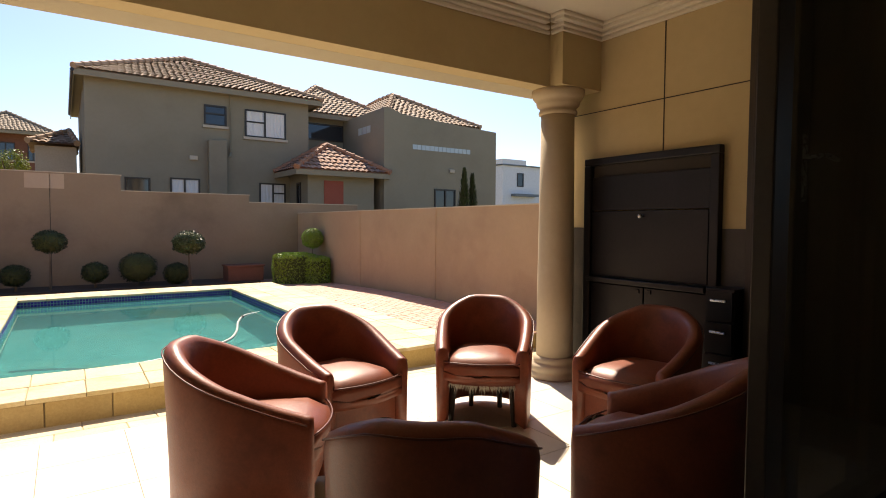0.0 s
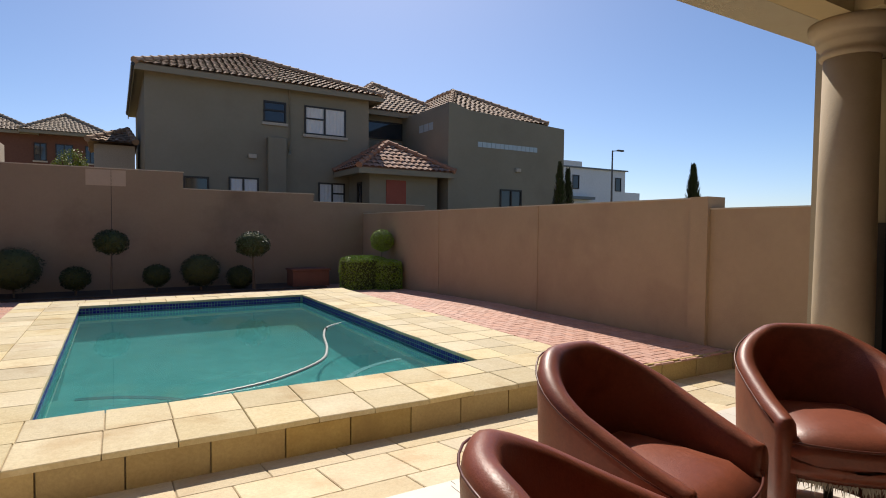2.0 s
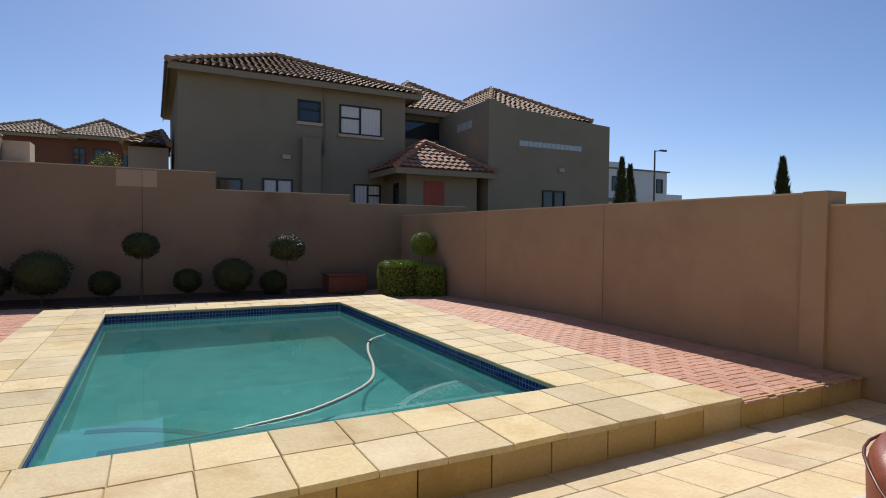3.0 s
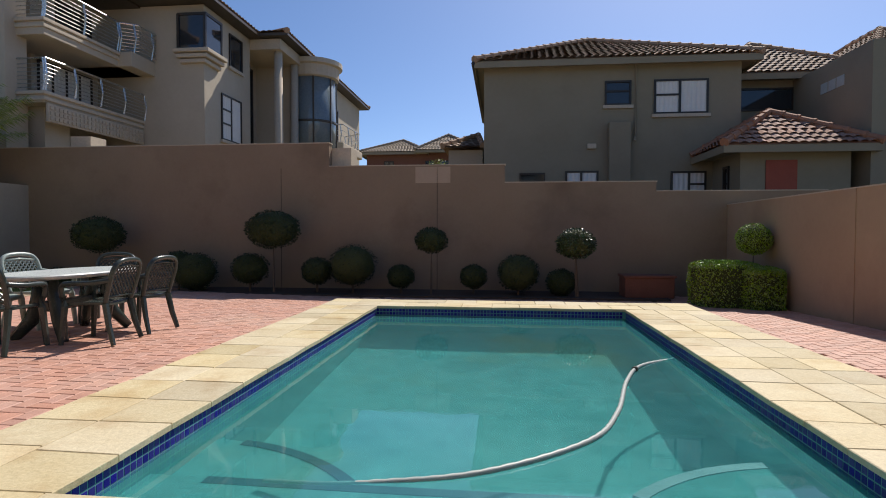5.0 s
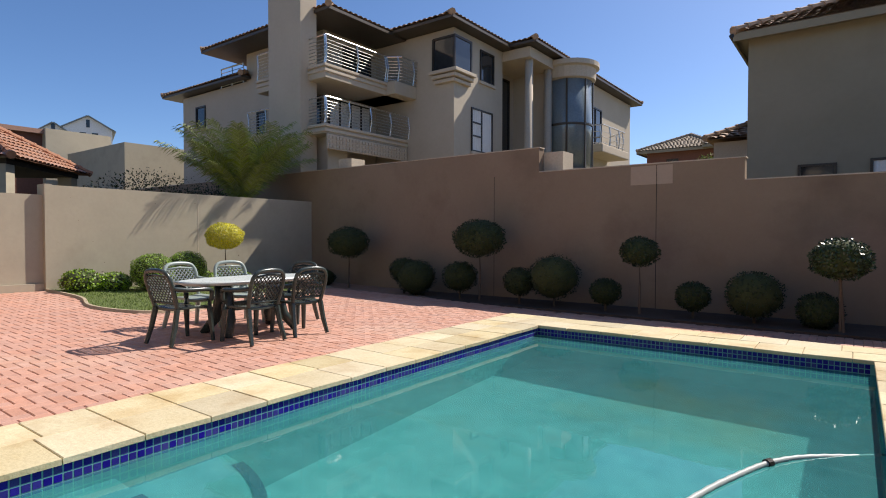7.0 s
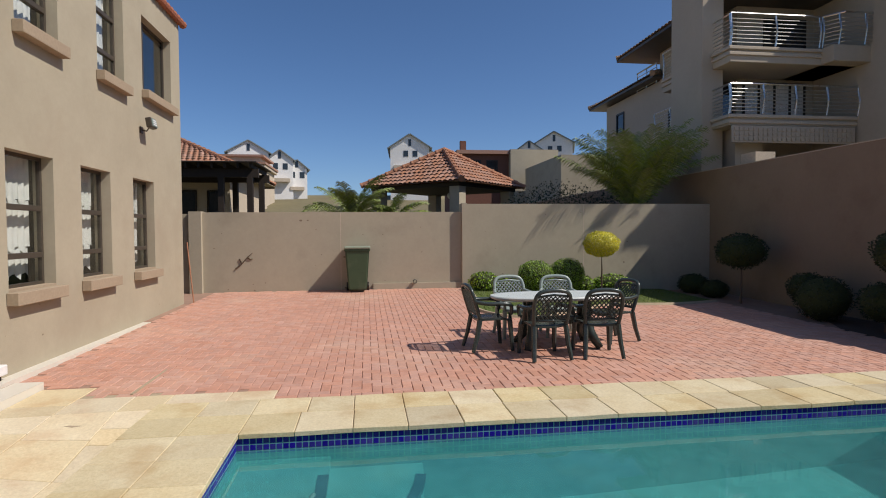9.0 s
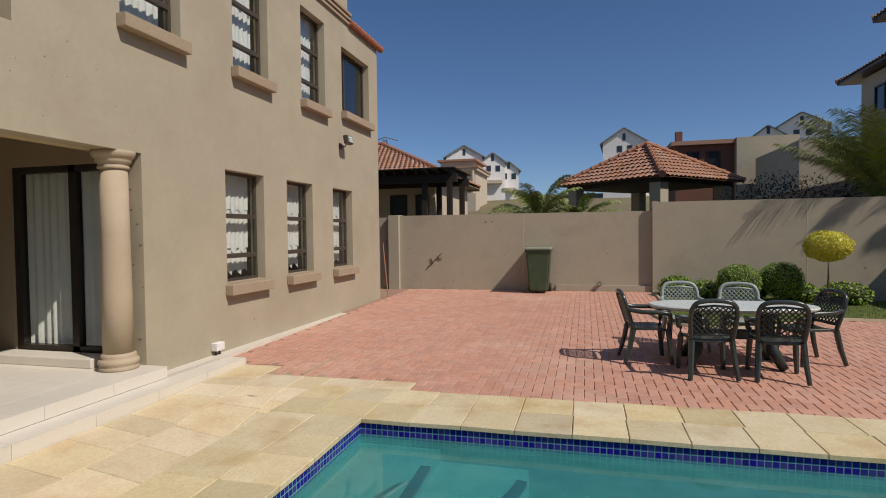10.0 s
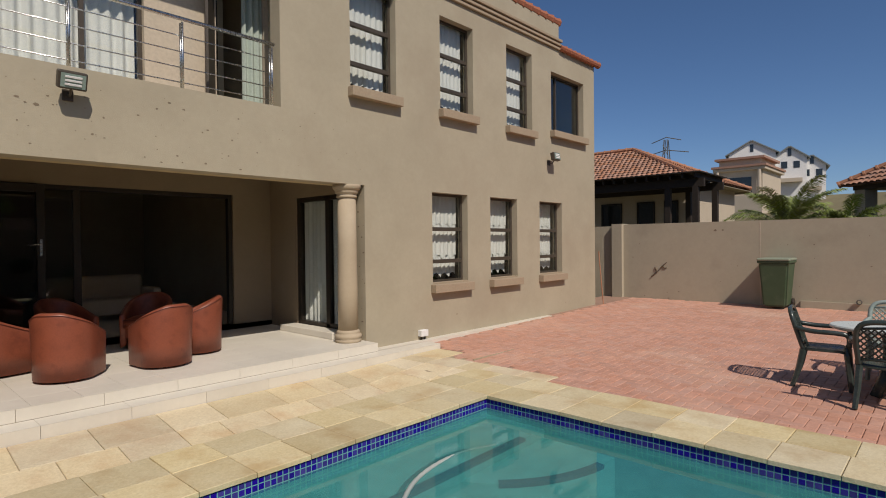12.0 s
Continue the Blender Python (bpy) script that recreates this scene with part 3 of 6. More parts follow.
# cleaner hose: floats in a loose curve from the skimmer
M_HOSE = shade("pale_hose", (0.36, 0.39, 0.37), (0.44, 0.47, 0.44), 6, 0.45)
hose = tagged(base("pool_hose"), "pale grey ribbed cleaner hose floating on the water", "pool hose")
pts = spline([(3.14, 10.67, WATER - 0.03), (2.6, 10.13, WATER + 0.005), (2.32, 9.5, WATER + 0.01), (2.06, 8.6, WATER + 0.01), (1.76, 7.99, WATER + 0.01), (1.1, 7.46, WATER + 0.005), (0.41, 7.29, WATER - 0.02), (-0.1, 7.35, WATER - 0.12)], 14)
rr = [0.017 + 0.003 * (i % 2) for i in range(len(pts))]
part("tube", tube(bmesh.new(), pts, 0.02, 10, rr), M_HOSE, hose, smooth=True)
a = pts[18]
b = pts[19]
part("cuff", tube(bmesh.new(), [a, b], 0.03, 10), M_DARKFRAME, hose, "dark rubber cuff")

# ---- house fittings ----
M_LACE = shade("white_lace", (0.72, 0.70, 0.66), (0.80, 0.78, 0.74), 5, 0.9, 0.2, 120, spec=0.1)
M_LACE.node_tree.nodes["Principled BSDF"].inputs["Subsurface Weight"].default_value = 0.0
M_GREENCURTAIN = shade("sage_curtain", (0.36, 0.42, 0.36), (0.42, 0.48, 0.42), 3, 0.9, spec=0.1)


def drape(x0, x1, y, z0, z1, waves, depth, scallop=0.0, rows=2, seed=1):
    """A hanging curtain in the plane y with folds, its lower edge scalloped."""
    r = random.Random(seed)
    bm = bmesh.new()
    n = max(16, waves * 6)
    ph = r.uniform(0, 6)
    grid = []
    for j in range(rows + 1):
        line = []
        for i in range(n + 1):
            t = i / n
            x = x0 + (x1 - x0) * t
            yy = y + depth * math.sin(t * waves * 2 * math.pi + ph) + depth * 0.5 * math.sin(t * waves * 4.7 + ph * 2)
            z = z1 - (z1 - z0) * j / rows
            if j == rows:
                z += scallop * abs(math.sin(t * waves * math.pi * 0.5 + ph))
            line.append(bm.verts.new((x, yy, z)))
        grid.append(line)
    for a, b in zip(grid, grid[1:]):
        for i in range(n):
            bm.faces.new((a[i], a[i + 1], b[i + 1], b[i]))
    return bm


def window(name, x0, x1, z0, z1, bars, label, mull=None, tiers=True, seed=1, sill=(0.06, 0.17, 0.13)):
    """Casement window set back in the facade, with sill and lace behind it."""
    w = tagged(base(name), label, "window", kind="structure")
    y0, y1 = FY - 0.19, FY - 0.14
    t = 0.045
    fr = part("window_frame", bx(x0, x0 + t, y0, y1, z0, z1), M_FRAME, w)
    part("window_frame", bx(x1 - t, x1, y0, y1, z0, z1), M_FRAME, w)
    part("window_frame", bx(x0 + t, x1 - t, y0, y1, z1 - t, z1), M_FRAME, w)
    part("window_frame", bx(x0 + t, x1 - t, y0, y1, z0, z0 + t), M_FRAME, w)
    for zb in bars:
        part("transom", bx(x0 + t, x1 - t, y0 - 0.003, y1 + 0.012, zb - 0.035, zb + 0.035, bevel=0.006), M_FRAME, w)
    edges = [z0 + t] + [q for zb in bars for q in (zb - 0.035, zb + 0.035)] + [z1 - t]
    for a, b in zip(edges[::2], edges[1::2]):
        if mull is not None:
            part("mullion", bx(mull - 0.025, mull + 0.025, y0, y1, a, b), M_FRAME, w)
        p = part("pane", bx(x0 + t, x1 - t, (y0 + y1) / 2 - 0.003, (y0 + y1) / 2 + 0.003, a, b), M_PANE, w)
        p.visible_shadow = False
    below, above, out = sill
    part("window_sill", bx(x0 - 0.05, x1 + 0.05, FY + 0.002, FY + out, z0 - above, z0 - 0.02, bevel=0.008), M_SILL, w)
    part("window_sill", bx(x0, x1, y1, FY + 0.002, z0 - 0.05, z0 + 0.006), M_SILL, w)
    if tiers:
        cut = [z1 - t] + sorted(bars, reverse=True) + [z0 + t]
        for k, (zt, zb) in enumerate(zip(cut, cut[1:])):
            part("lace_curtain", drape(x0 + 0.03, x1 - 0.03, y0 - 0.1 - 0.012 * k, zb + 0.02, zt + 0.1, 8, 0.012, 0.09, 2, seed + k), M_LACE, w, smooth=True)
    # near-black sheet stands in for the unlit depth of the room
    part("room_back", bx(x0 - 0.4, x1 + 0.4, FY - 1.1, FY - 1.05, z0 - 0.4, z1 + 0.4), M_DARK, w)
    return w


GW = "bronze framed window with white lace curtains"
for k, (x0, x1) in enumerate(((-4.0, -3.03), (-5.62, -4.70), (-7.43, -6.48))):
    window("window_%d" % (k + 1), x0, x1, 0.69, 2.31, (1.07, 1.66), GW + " at ground level", seed=10 * k + 3)
for k, (x0, x1) in enumerate(((-2.2, -1.25), (-4.2, -3.27), (-6.22, -5.28))):
    window("window_%d" % (k + 4), x0, x1, 3.83, 5.5, (4.24, 4.86), GW + " on the upper floor", seed=10 * k + 5)
window("window_7", -8.5, -7.0, 3.97, 5.31, (), "dark bare window with one side casement upstairs", mull=-7.42, tiers=False)

# moulding under the parapet and roof edges
mould = tagged(base("cornice"), "grooved beige plaster moulding below the parapet", "moulding", kind="structure")
for z, d in ((5.86, 0.05), (5.94, 0.08), (6.02, 0.11)):
    part("moulding_band", bx(-7.35, 4.33, FY + 0.002, FY + d, z, z + 0.06, bevel=0.01), M_SILL, mould)
M_TERRA = shade("terracotta_ridge", (0.30, 0.12, 0.075), (0.40, 0.17, 0.11), 2, 0.8, island=0.15)


def tile_run(name, p0, p1, r, n, mat, parent=None, over=1.12):
    """A run of half-round ridge tiles from p0 to p1, each lapping the next."""
    p0, p1 = Vector(p0), Vector(p1)
    d = (p1 - p0) / n
    me = None
    for i in range(n):
        if me is None:
            first_tile = part(name, tube(bmesh.new(), [Vector(), d * 0.16, d * 0.2, d * over], r, 8, [r * 1.22, r * 1.2, r * 1.04, r * 0.9]), mat, parent)
            me, ob = first_tile.data, first_tile
        else:
            ob = new(name, me)
            ob.parent = parent
        ob.matrix_basis = Matrix.Translation(p0 + d * i)


edge = tagged(base("roof_edge"), "terracotta tile edge on top of the parapet", "roof edge", kind="structure")
tile_run("ridge_tile", (-7.4, FY - 0.05, 6.53), (4.3, FY - 0.05, 6.53), 0.09, 40, M_TERRA, edge)
tile_run("ridge_tile", (-9.2, FY + 0.05, 5.92), (-7.36, FY + 0.05, 5.92), 0.07, 9, M_TERRA, edge)

# balcony above the veranda
bal = tagged(base("balcony"), "recessed balcony with steel rail above the veranda", "balcony", kind="structure")
part("floor_slab", bx(-0.35, 4.08, 1.2, FY - 0.25, 3.1, 3.25), M_VTILE, bal)
part("soffit", bx(-0.6, 4.33, 1.2, FY - 0.25, 5.602, 5.75), M_CEIL, bal)
part("side_wall", bx(-0.6, -0.35, 1.45, FY - 0.25, 3.1, 5.6), M_PLASTER, bal)
BYW = 2.9
bm = bmesh.new()
wall_cells(bm, -0.35, 4.08, 3.1, 5.6, [(-0.28, 0.46, 3.25, 5.35), (1.4, 3.9, 3.25, 5.35)], lambda u, z, s: (u, (BYW - 0.2, BYW)[s], z))
part("back_wall", bm, M_TRIM, bal)
# dark sheet in place of the unlit room behind the balcony doors
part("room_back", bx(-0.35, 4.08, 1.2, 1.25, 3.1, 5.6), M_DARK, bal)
for x in (-0.28, 0.41, 1.4, 2.05, 2.9, 3.85):
    part("door_frame", bx(x, x + 0.05, BYW - 0.14, BYW - 0.08, 3.25, 5.35), M_FRAME, bal)
part("curtain", drape(1.46, 3.84, BYW - 0.22, 3.27, 5.35, 17, 0.03, seed=4), M_LACE, bal, "white sheer curtain", smooth=True)
part("curtain", drape(-0.26, 0.06, BYW - 0.02, 3.27, 5.33, 3, 0.03, seed=5), M_GREENCURTAIN, bal, "sage green curtain", smooth=True)
lf = part("open_door", bx(0, 0.04, 0, 0.42, 3.27, 5.33, bevel=0.006), M_FRAME, bal)
lf.matrix_basis = pose(0.44, BYW - 0.04, 0, 0, 0, -38)
p = part("door_pane", bx(1.45, 3.85, BYW - 0.112, BYW - 0.108, 3.3, 5.3), M_PANE, bal)
p.visible_shadow = False
rail = tagged(base("balcony_railing"), "brushed steel balcony railing with thin horizontal bars", "railing")
RY = FY - 0.06
for x in (0.06, 1.25, 2.42, 3.6):
    for dy in (-0.03, 0.03):
        part("post", tube(bmesh.new(), [(x, RY + dy, 3.3), (x, RY + dy, 4.1)], 0.013, 10), M_STEEL, rail, smooth=True)
part("handrail", tube(bmesh.new(), [(0.01, RY, 4.15), (4.05, RY, 4.15)], 0.024, 12), M_STEEL, rail, smooth=True)
for z in (3.38, 3.56, 3.75, 3.94):
    part("bar", tube(bmesh.new(), [(0.05, RY, z), (4.05, RY, z)], 0.0075, 8), M_STEEL, rail, smooth=True)


M_LENS = shade("reflector_glass", (0.22, 0.29, 0.25), (0.30, 0.37, 0.32), 30, 0.12, spec=0.7)


def floodlight(name, x, z, tilt, label):
    f = tagged(base(name, x, FY, z), label, "floodlight")
    part("wall_plate", bx(-0.05, 0.05, 0.0, 0.02, -0.06, 0.06, bevel=0.004), M_FRAME, f)
    part("arm", tube(bmesh.new(), [(0, 0.02, 0), (0, 0.1, -0.02), (0, 0.16, 0.06)], 0.012, 8), M_FRAME, f)
    h = part("housing", bx(-0.13, 0.13, -0.05, 0.05, -0.09, 0.09, bevel=0.015), M_FRAME, f)
    h.matrix_basis = pose(0, 0.18, 0.12, tilt, 0, 0)
    g = part("lens", bx(-0.11, 0.11, 0.052, 0.06, -0.07, 0.07), M_LENS, f, "ribbed pale reflector glass")
    g.matrix_basis = h.matrix_basis
    for k in range(3):
        rb_ = part("reflector_rib", bx(-0.075, 0.075, 0.0605, 0.068, -0.05 + 0.038 * k, -0.028 + 0.038 * k, bevel=0.003), M_WHITE, f)
        rb_.matrix_basis = h.matrix_basis
    return f


floodlight("floodlight", 2.45, 2.99, -20, "square floodlight with pale reflector on the balcony wall")
floodlight("floodlight", -6.87, 3.2, 10, "small bronze floodlight on the house wall")
mb = tagged(base("meter_box", -2.72, FY, -0.2), "small white plastic power box low on the wall", "electric box")
part("cover", bx(-0.085, 0.085, 0.0, 0.1, 0.0, 0.11, bevel=0.01), M_WHITE, mb)
part("cable", tube(bmesh.new(), [(0.05, 0.05, 0.0), (0.05, 0.05, -0.1)], 0.012, 8), M_DARKFRAME, mb)
part("cable", tube(bmesh.new(), [(-0.03, 0.05, 0.0), (-0.03, 0.05, -0.1)], 0.012, 8), M_DARKFRAME, mb)


# ---- veranda ----
def column(x, y):
    c_ = tagged(base("column", x, y, -0.12), "round plastered veranda column with ringed cap and base", "column", group="veranda columns")
    part("base_ring", lathe(bmesh.new(), [(0.195, 0.0), (0.205, 0.01), (0.205, 0.04), (0.19, 0.055), (0.207, 0.07), (0.212, 0.1), (0.198, 0.125), (0.178, 0.13), (0.182, 0.15), (0.182, 0.17), (0.158, 0.19)], 40), M_COLUMN, c_, smooth=True)
    part("shaft", lathe(bmesh.new(), [(0.156, 0.185), (0.154, 0.8), (0.147, 1.5), (0.14, 2.25)], 40), M_COLUMN, c_, smooth=True)
    part("capital", lathe(bmesh.new(), [(0.141, 2.24), (0.158, 2.245), (0.163, 2.26), (0.158, 2.275), (0.15, 2.285), (0.155, 2.30), (0.175, 2.315), (0.182, 2.335), (0.182, 2.36), (0.195, 2.365), (0.212, 2.385), (0.22, 2.41), (0.222, 2.444)], 40), M_COLUMN, c_, smooth=True)
    return c_


column(3.45, 3.40)
column(-1.29, 3.55)
corn = tagged(base("cornice_veranda"), "moulded cream plaster cornice under the veranda ceiling", "cornice", kind="structure")
for k, (d, z) in enumerate(((0.03, 2.735), (0.055, 2.765), (0.10, 2.795), (0.125, 2.82))):
    for name_, span in (("cornice_strip", (3.73 - d, 3.728, 0.9, 3.18)), ("cornice_strip", (-1.5, 3.27 - d, 3.32 - d, 3.318)), ("cornice_strip", (3.27 - d, 3.73 - d, 3.18 - d, 3.178)),
                        ("cornice_strip", (3.27 - d, 3.268, 3.18, 3.32 - d)), ("cornice_strip", (-1.498, -1.5 + d, 0.9, 3.32 - d))):
        part(name_, bx(*span, z, z + 0.028, bevel=0.006), M_CEIL, corn)
grooves = tagged(base("trim_grooves"), "thin dark panel joints in the veranda wall", "panel joint", kind="structure")
part("joint", bx(3.724, 3.729, 0.95, 3.60, 2.153, 2.159), M_DARK, grooves)
part("joint", bx(3.724, 3.729, 2.567, 2.573, 1.76, 2.152), M_DARK, grooves)
part("joint", bx(3.724, 3.729, 2.567, 2.573, 2.16, 2.735), M_DARK, grooves)

# steel barbecue built into the wall
M_BRAAI = shade("black_steel", (0.010, 0.009, 0.010), (0.018, 0.016, 0.017), 3, 0.35, metal=0.4)
M_DADO = shade("dark_stone_dado", (0.035, 0.027, 0.02), (0.055, 0.043, 0.033), 5, 0.45, stain=(0.09, 0.07, 0.05), stain_scale=4)
part("dado", bx(3.718, 3.728, 1.2, 3.45, -0.18, 1.172), M_DADO, grooves)
br = tagged(base("barbecue", 3.728, 2.69, -0.18), "black steel built-in barbecue with sliding door and cupboards", "barbecue")
part("surround", bx(-0.06, 0, -0.6, 0.6, 1.875, 1.935, bevel=0.008), M_BRAAI, br)
part("surround", bx(-0.06, 0, -0.6, -0.53, 0.062, 1.875, bevel=0.008), M_BRAAI, br)
part("surround", bx(-0.06, 0, 0.53, 0.6, 0.062, 1.875, bevel=0.008), M_BRAAI, br)
part("hood_back", bx(-0.012, 0, -0.53, 0.53, 1.78, 1.875), M_DARK, br)
part("hood", bx(-0.032, 0, -0.53, 0.53, 1.497, 1.78, bevel=0.004), M_BRAAI, br)
d = part("sliding_door", bx(-0.045, -0.012, -0.52, 0.52, 0.955, 1.49, bevel=0.004), M_BRAAI, br)
part("knob", lathe(bmesh.new(), [(0.006, 0), (0.006, 0.02), (0.016, 0.025), (0.018, 0.035), (0.012, 0.045)], 14), M_STEEL, d, "round chrome knob", smooth=True).matrix_basis = pose(-0.045, 0.02, 1.445, 0, -90, 0)
part("ash_shelf", bx(-0.1, -0.012, -0.53, 0.53, 0.90, 0.94, bevel=0.005), M_BRAAI, br)
for a, b in ((-0.52, -0.005), (0.005, 0.52)):
    dr = part("cupboard_door", bx(-0.04, -0.012, a, b, 0.08, 0.885, bevel=0.004), M_BRAAI, br)
    part("pull", bx(-0.05, -0.04, a + (0.45 if a < 0 else 0.03), b - (0.03 if a < 0 else 0.45), 0.84, 0.87, bevel=0.003), M_BRAAI, dr)
rack = tagged(base("tool_rack", 3.716, 1.98, -0.12), "dark shelf unit with chrome drawer handles", "cabinet")
part("body", bx(-0.2, 0, -0.1, 0.1, 0.0, 0.9, bevel=0.006), M_BRAAI, rack)
for k in range(4):
    dw = part("drawer", bx(-0.215, -0.202, -0.09, 0.09, 0.06 + k * 0.21, 0.25 + k * 0.21), M_BRAAI, rack)
    part("handle", tube(bmesh.new(), [(-0.225, -0.05, 0.19 + k * 0.21), (-0.225, 0.05, 0.19 + k * 0.21)], 0.009, 8), M_STEEL, dw, "chrome bar handle")

tall = tagged(base("tall_cupboard", 3.716, 1.5, -0.12), "tall dark cupboard beside the veranda doors", "cupboard")
part("body", bx(-0.12, 0, -0.36, 0.37, 0.0, 2.9, bevel=0.008), M_DARKFRAME, tall)
for a, b in ((-0.35, -0.01), (0.0, 0.33)):
    part("cupboard_door", bx(-0.14, -0.122, a, b, 0.08, 2.66, bevel=0.004), M_DARKFRAME, tall)

# side door on the west side with a white curtain behind
sd = tagged(base("door_1"), "dark framed glass side door with white curtain", "door", kind="structure")
for a, b in ((1.78, 1.88), (3.1, 3.2), (2.64, 2.74)):
    part("door_frame", bx(-1.62, -1.53, a, b, -0.04, 2.24), M_DARKFRAME, sd)
part("door_frame", bx(-1.62, -1.53, 1.88, 3.1, 2.16, 2.24), M_DARKFRAME, sd)
part("door_frame", bx(-1.62, -1.53, 1.88, 3.1, -0.04, 0.05), M_DARKFRAME, sd)
for a, b in ((1.88, 2.64), (2.74, 3.1)):
    p = part("pane", bx(-1.58, -1.575, a, b, 0.05, 2.16), M_PANE, sd)
    p.visible_shadow = False
cu = part("curtain", drape(1.8, 3.18, 0, -0.03, 2.2, 11, 0.025, seed=8), M_LACE, sd, "white curtain", smooth=True)
cu.matrix_basis = pose(-1.65, 0, 0, 0, 0, 90)
part("handle", bx(-1.53, -1.48, 1.9, 1.93, 0.95, 1.15, bevel=0.006), M_DARKFRAME, sd)
# dark sheet painted as the unlit room behind the side door
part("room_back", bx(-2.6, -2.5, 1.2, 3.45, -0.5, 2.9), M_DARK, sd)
part("door_step", bx(-1.5, -1.2, 1.7, 3.25, -0.12, -0.01, bevel=0.012), M_VTILE, sd)

# wide glazed doors of the living room, one leaf closed beside the opening
gd = tagged(base("door_2"), "dark aluminium glazed doors, wide opening standing open", "door", kind="structure")
for a, b in ((-0.75, -0.68), (3.03, 3.10)):
    part("door_frame", bx(a, b, 0.76, 0.86, -0.03, 2.32), M_DARKFRAME, gd)
part("door_frame", bx(-0.68, 3.03, 0.76, 0.86, 2.25, 2.32), M_DARKFRAME, gd)
part("threshold", bx(-0.75, 3.1, 0.72, 0.9, -0.124, -0.03), M_VTILE, gd)
leaf = part("door_leaf", bx(2.10, 2.20, 0.93, 0.985, -0.10, 2.3, bevel=0.006), M_DARKFRAME, gd)
part("door_leaf", bx(3.32, 3.42, 0.93, 0.985, -0.10, 2.3, bevel=0.006), M_DARKFRAME, gd)
part("door_leaf", bx(2.20, 3.32, 0.93, 0.985, -0.10, 0.02, bevel=0.006), M_DARKFRAME, gd)
part("door_leaf", bx(2.20, 3.32, 0.93, 0.985, 2.19, 2.3, bevel=0.006), M_DARKFRAME, gd)
part("pane", bx(2.20, 3.32, 0.954, 0.96, 0.02, 2.19), M_PANEDARK, gd)
for x0, x1 in ((1.62, 1.72), (2.84, 3.03)):
    part("door_leaf", bx(x0, x1, 0.78, 0.84, -0.03, 2.25, bevel=0.006), M_DARKFRAME, gd)
part("door_leaf", bx(1.72, 2.84, 0.78, 0.84, -0.03, 0.1, bevel=0.006), M_DARKFRAME, gd)
part("pane", bx(1.72, 2.84, 0.806, 0.812, 0.1, 2.25), M_PANEDARK, gd)
for ys_, s in ((0.93, -1), (0.985, 1)):
    part("handle_plate", bx(2.135, 2.165, min(ys_, ys_ + 0.008 * s), max(ys_, ys_ + 0.008 * s), 1.28, 1.52, bevel=0.003), M_STEEL, leaf, "steel lever handle plate")
    part("lever", tube(bmesh.new(), [(2.15, ys_, 1.44), (2.15, ys_ + 0.05 * s, 1.44), (2.20, ys_ + 0.055 * s, 1.445), (2.29, ys_ + 0.055 * s, 1.435)], 0.009, 10), M_STEEL, leaf, "steel door lever", smooth=True)

# living room seen through the doors
M_SOFA = shade("beige_fabric", (0.52, 0.43, 0.31), (0.58, 0.49, 0.36), 4, 0.95, 0.3, 150, spec=0.1)
sofa = tagged(base("sofa", 0.7, -1.7, -0.03), "beige fabric sofa in the dark living room", "sofa")
part("seat", bx(-0.9, 0.9, -0.4, 0.4, 0.12, 0.42, bevel=0.05), M_SOFA, sofa)
part("backrest", bx(-0.9, 0.9, -0.55, -0.3, 0.12, 0.85, bevel=0.07), M_SOFA, sofa)
for x in (-1.02, 0.86):
    part("armrest", bx(x, x + 0.16, -0.55, 0.4, 0.0, 0.6, bevel=0.05), M_SOFA, sofa)

# ---- tub chairs on the veranda ----
M_LEATHER = shade("oxblood_leather", (0.20, 0.053, 0.028), (0.255, 0.07, 0.036), 5, 0.42, 0.12, 160, stain=(0.14, 0.035, 0.02), stain_scale=6, spec=0.5)
M_PIPING = shade("dark_piping", (0.09, 0.02, 0.012), (0.12, 0.03, 0.018), 8, 0.4)
M_LEG = shade("dark_wood_leg", (0.02, 0.012, 0.008), (0.035, 0.02, 0.012), 12, 0.5)
M_LINING = shade("frayed_lining", (0.55, 0.50, 0.42), (0.65, 0.6, 0.5), 20, 0.95)


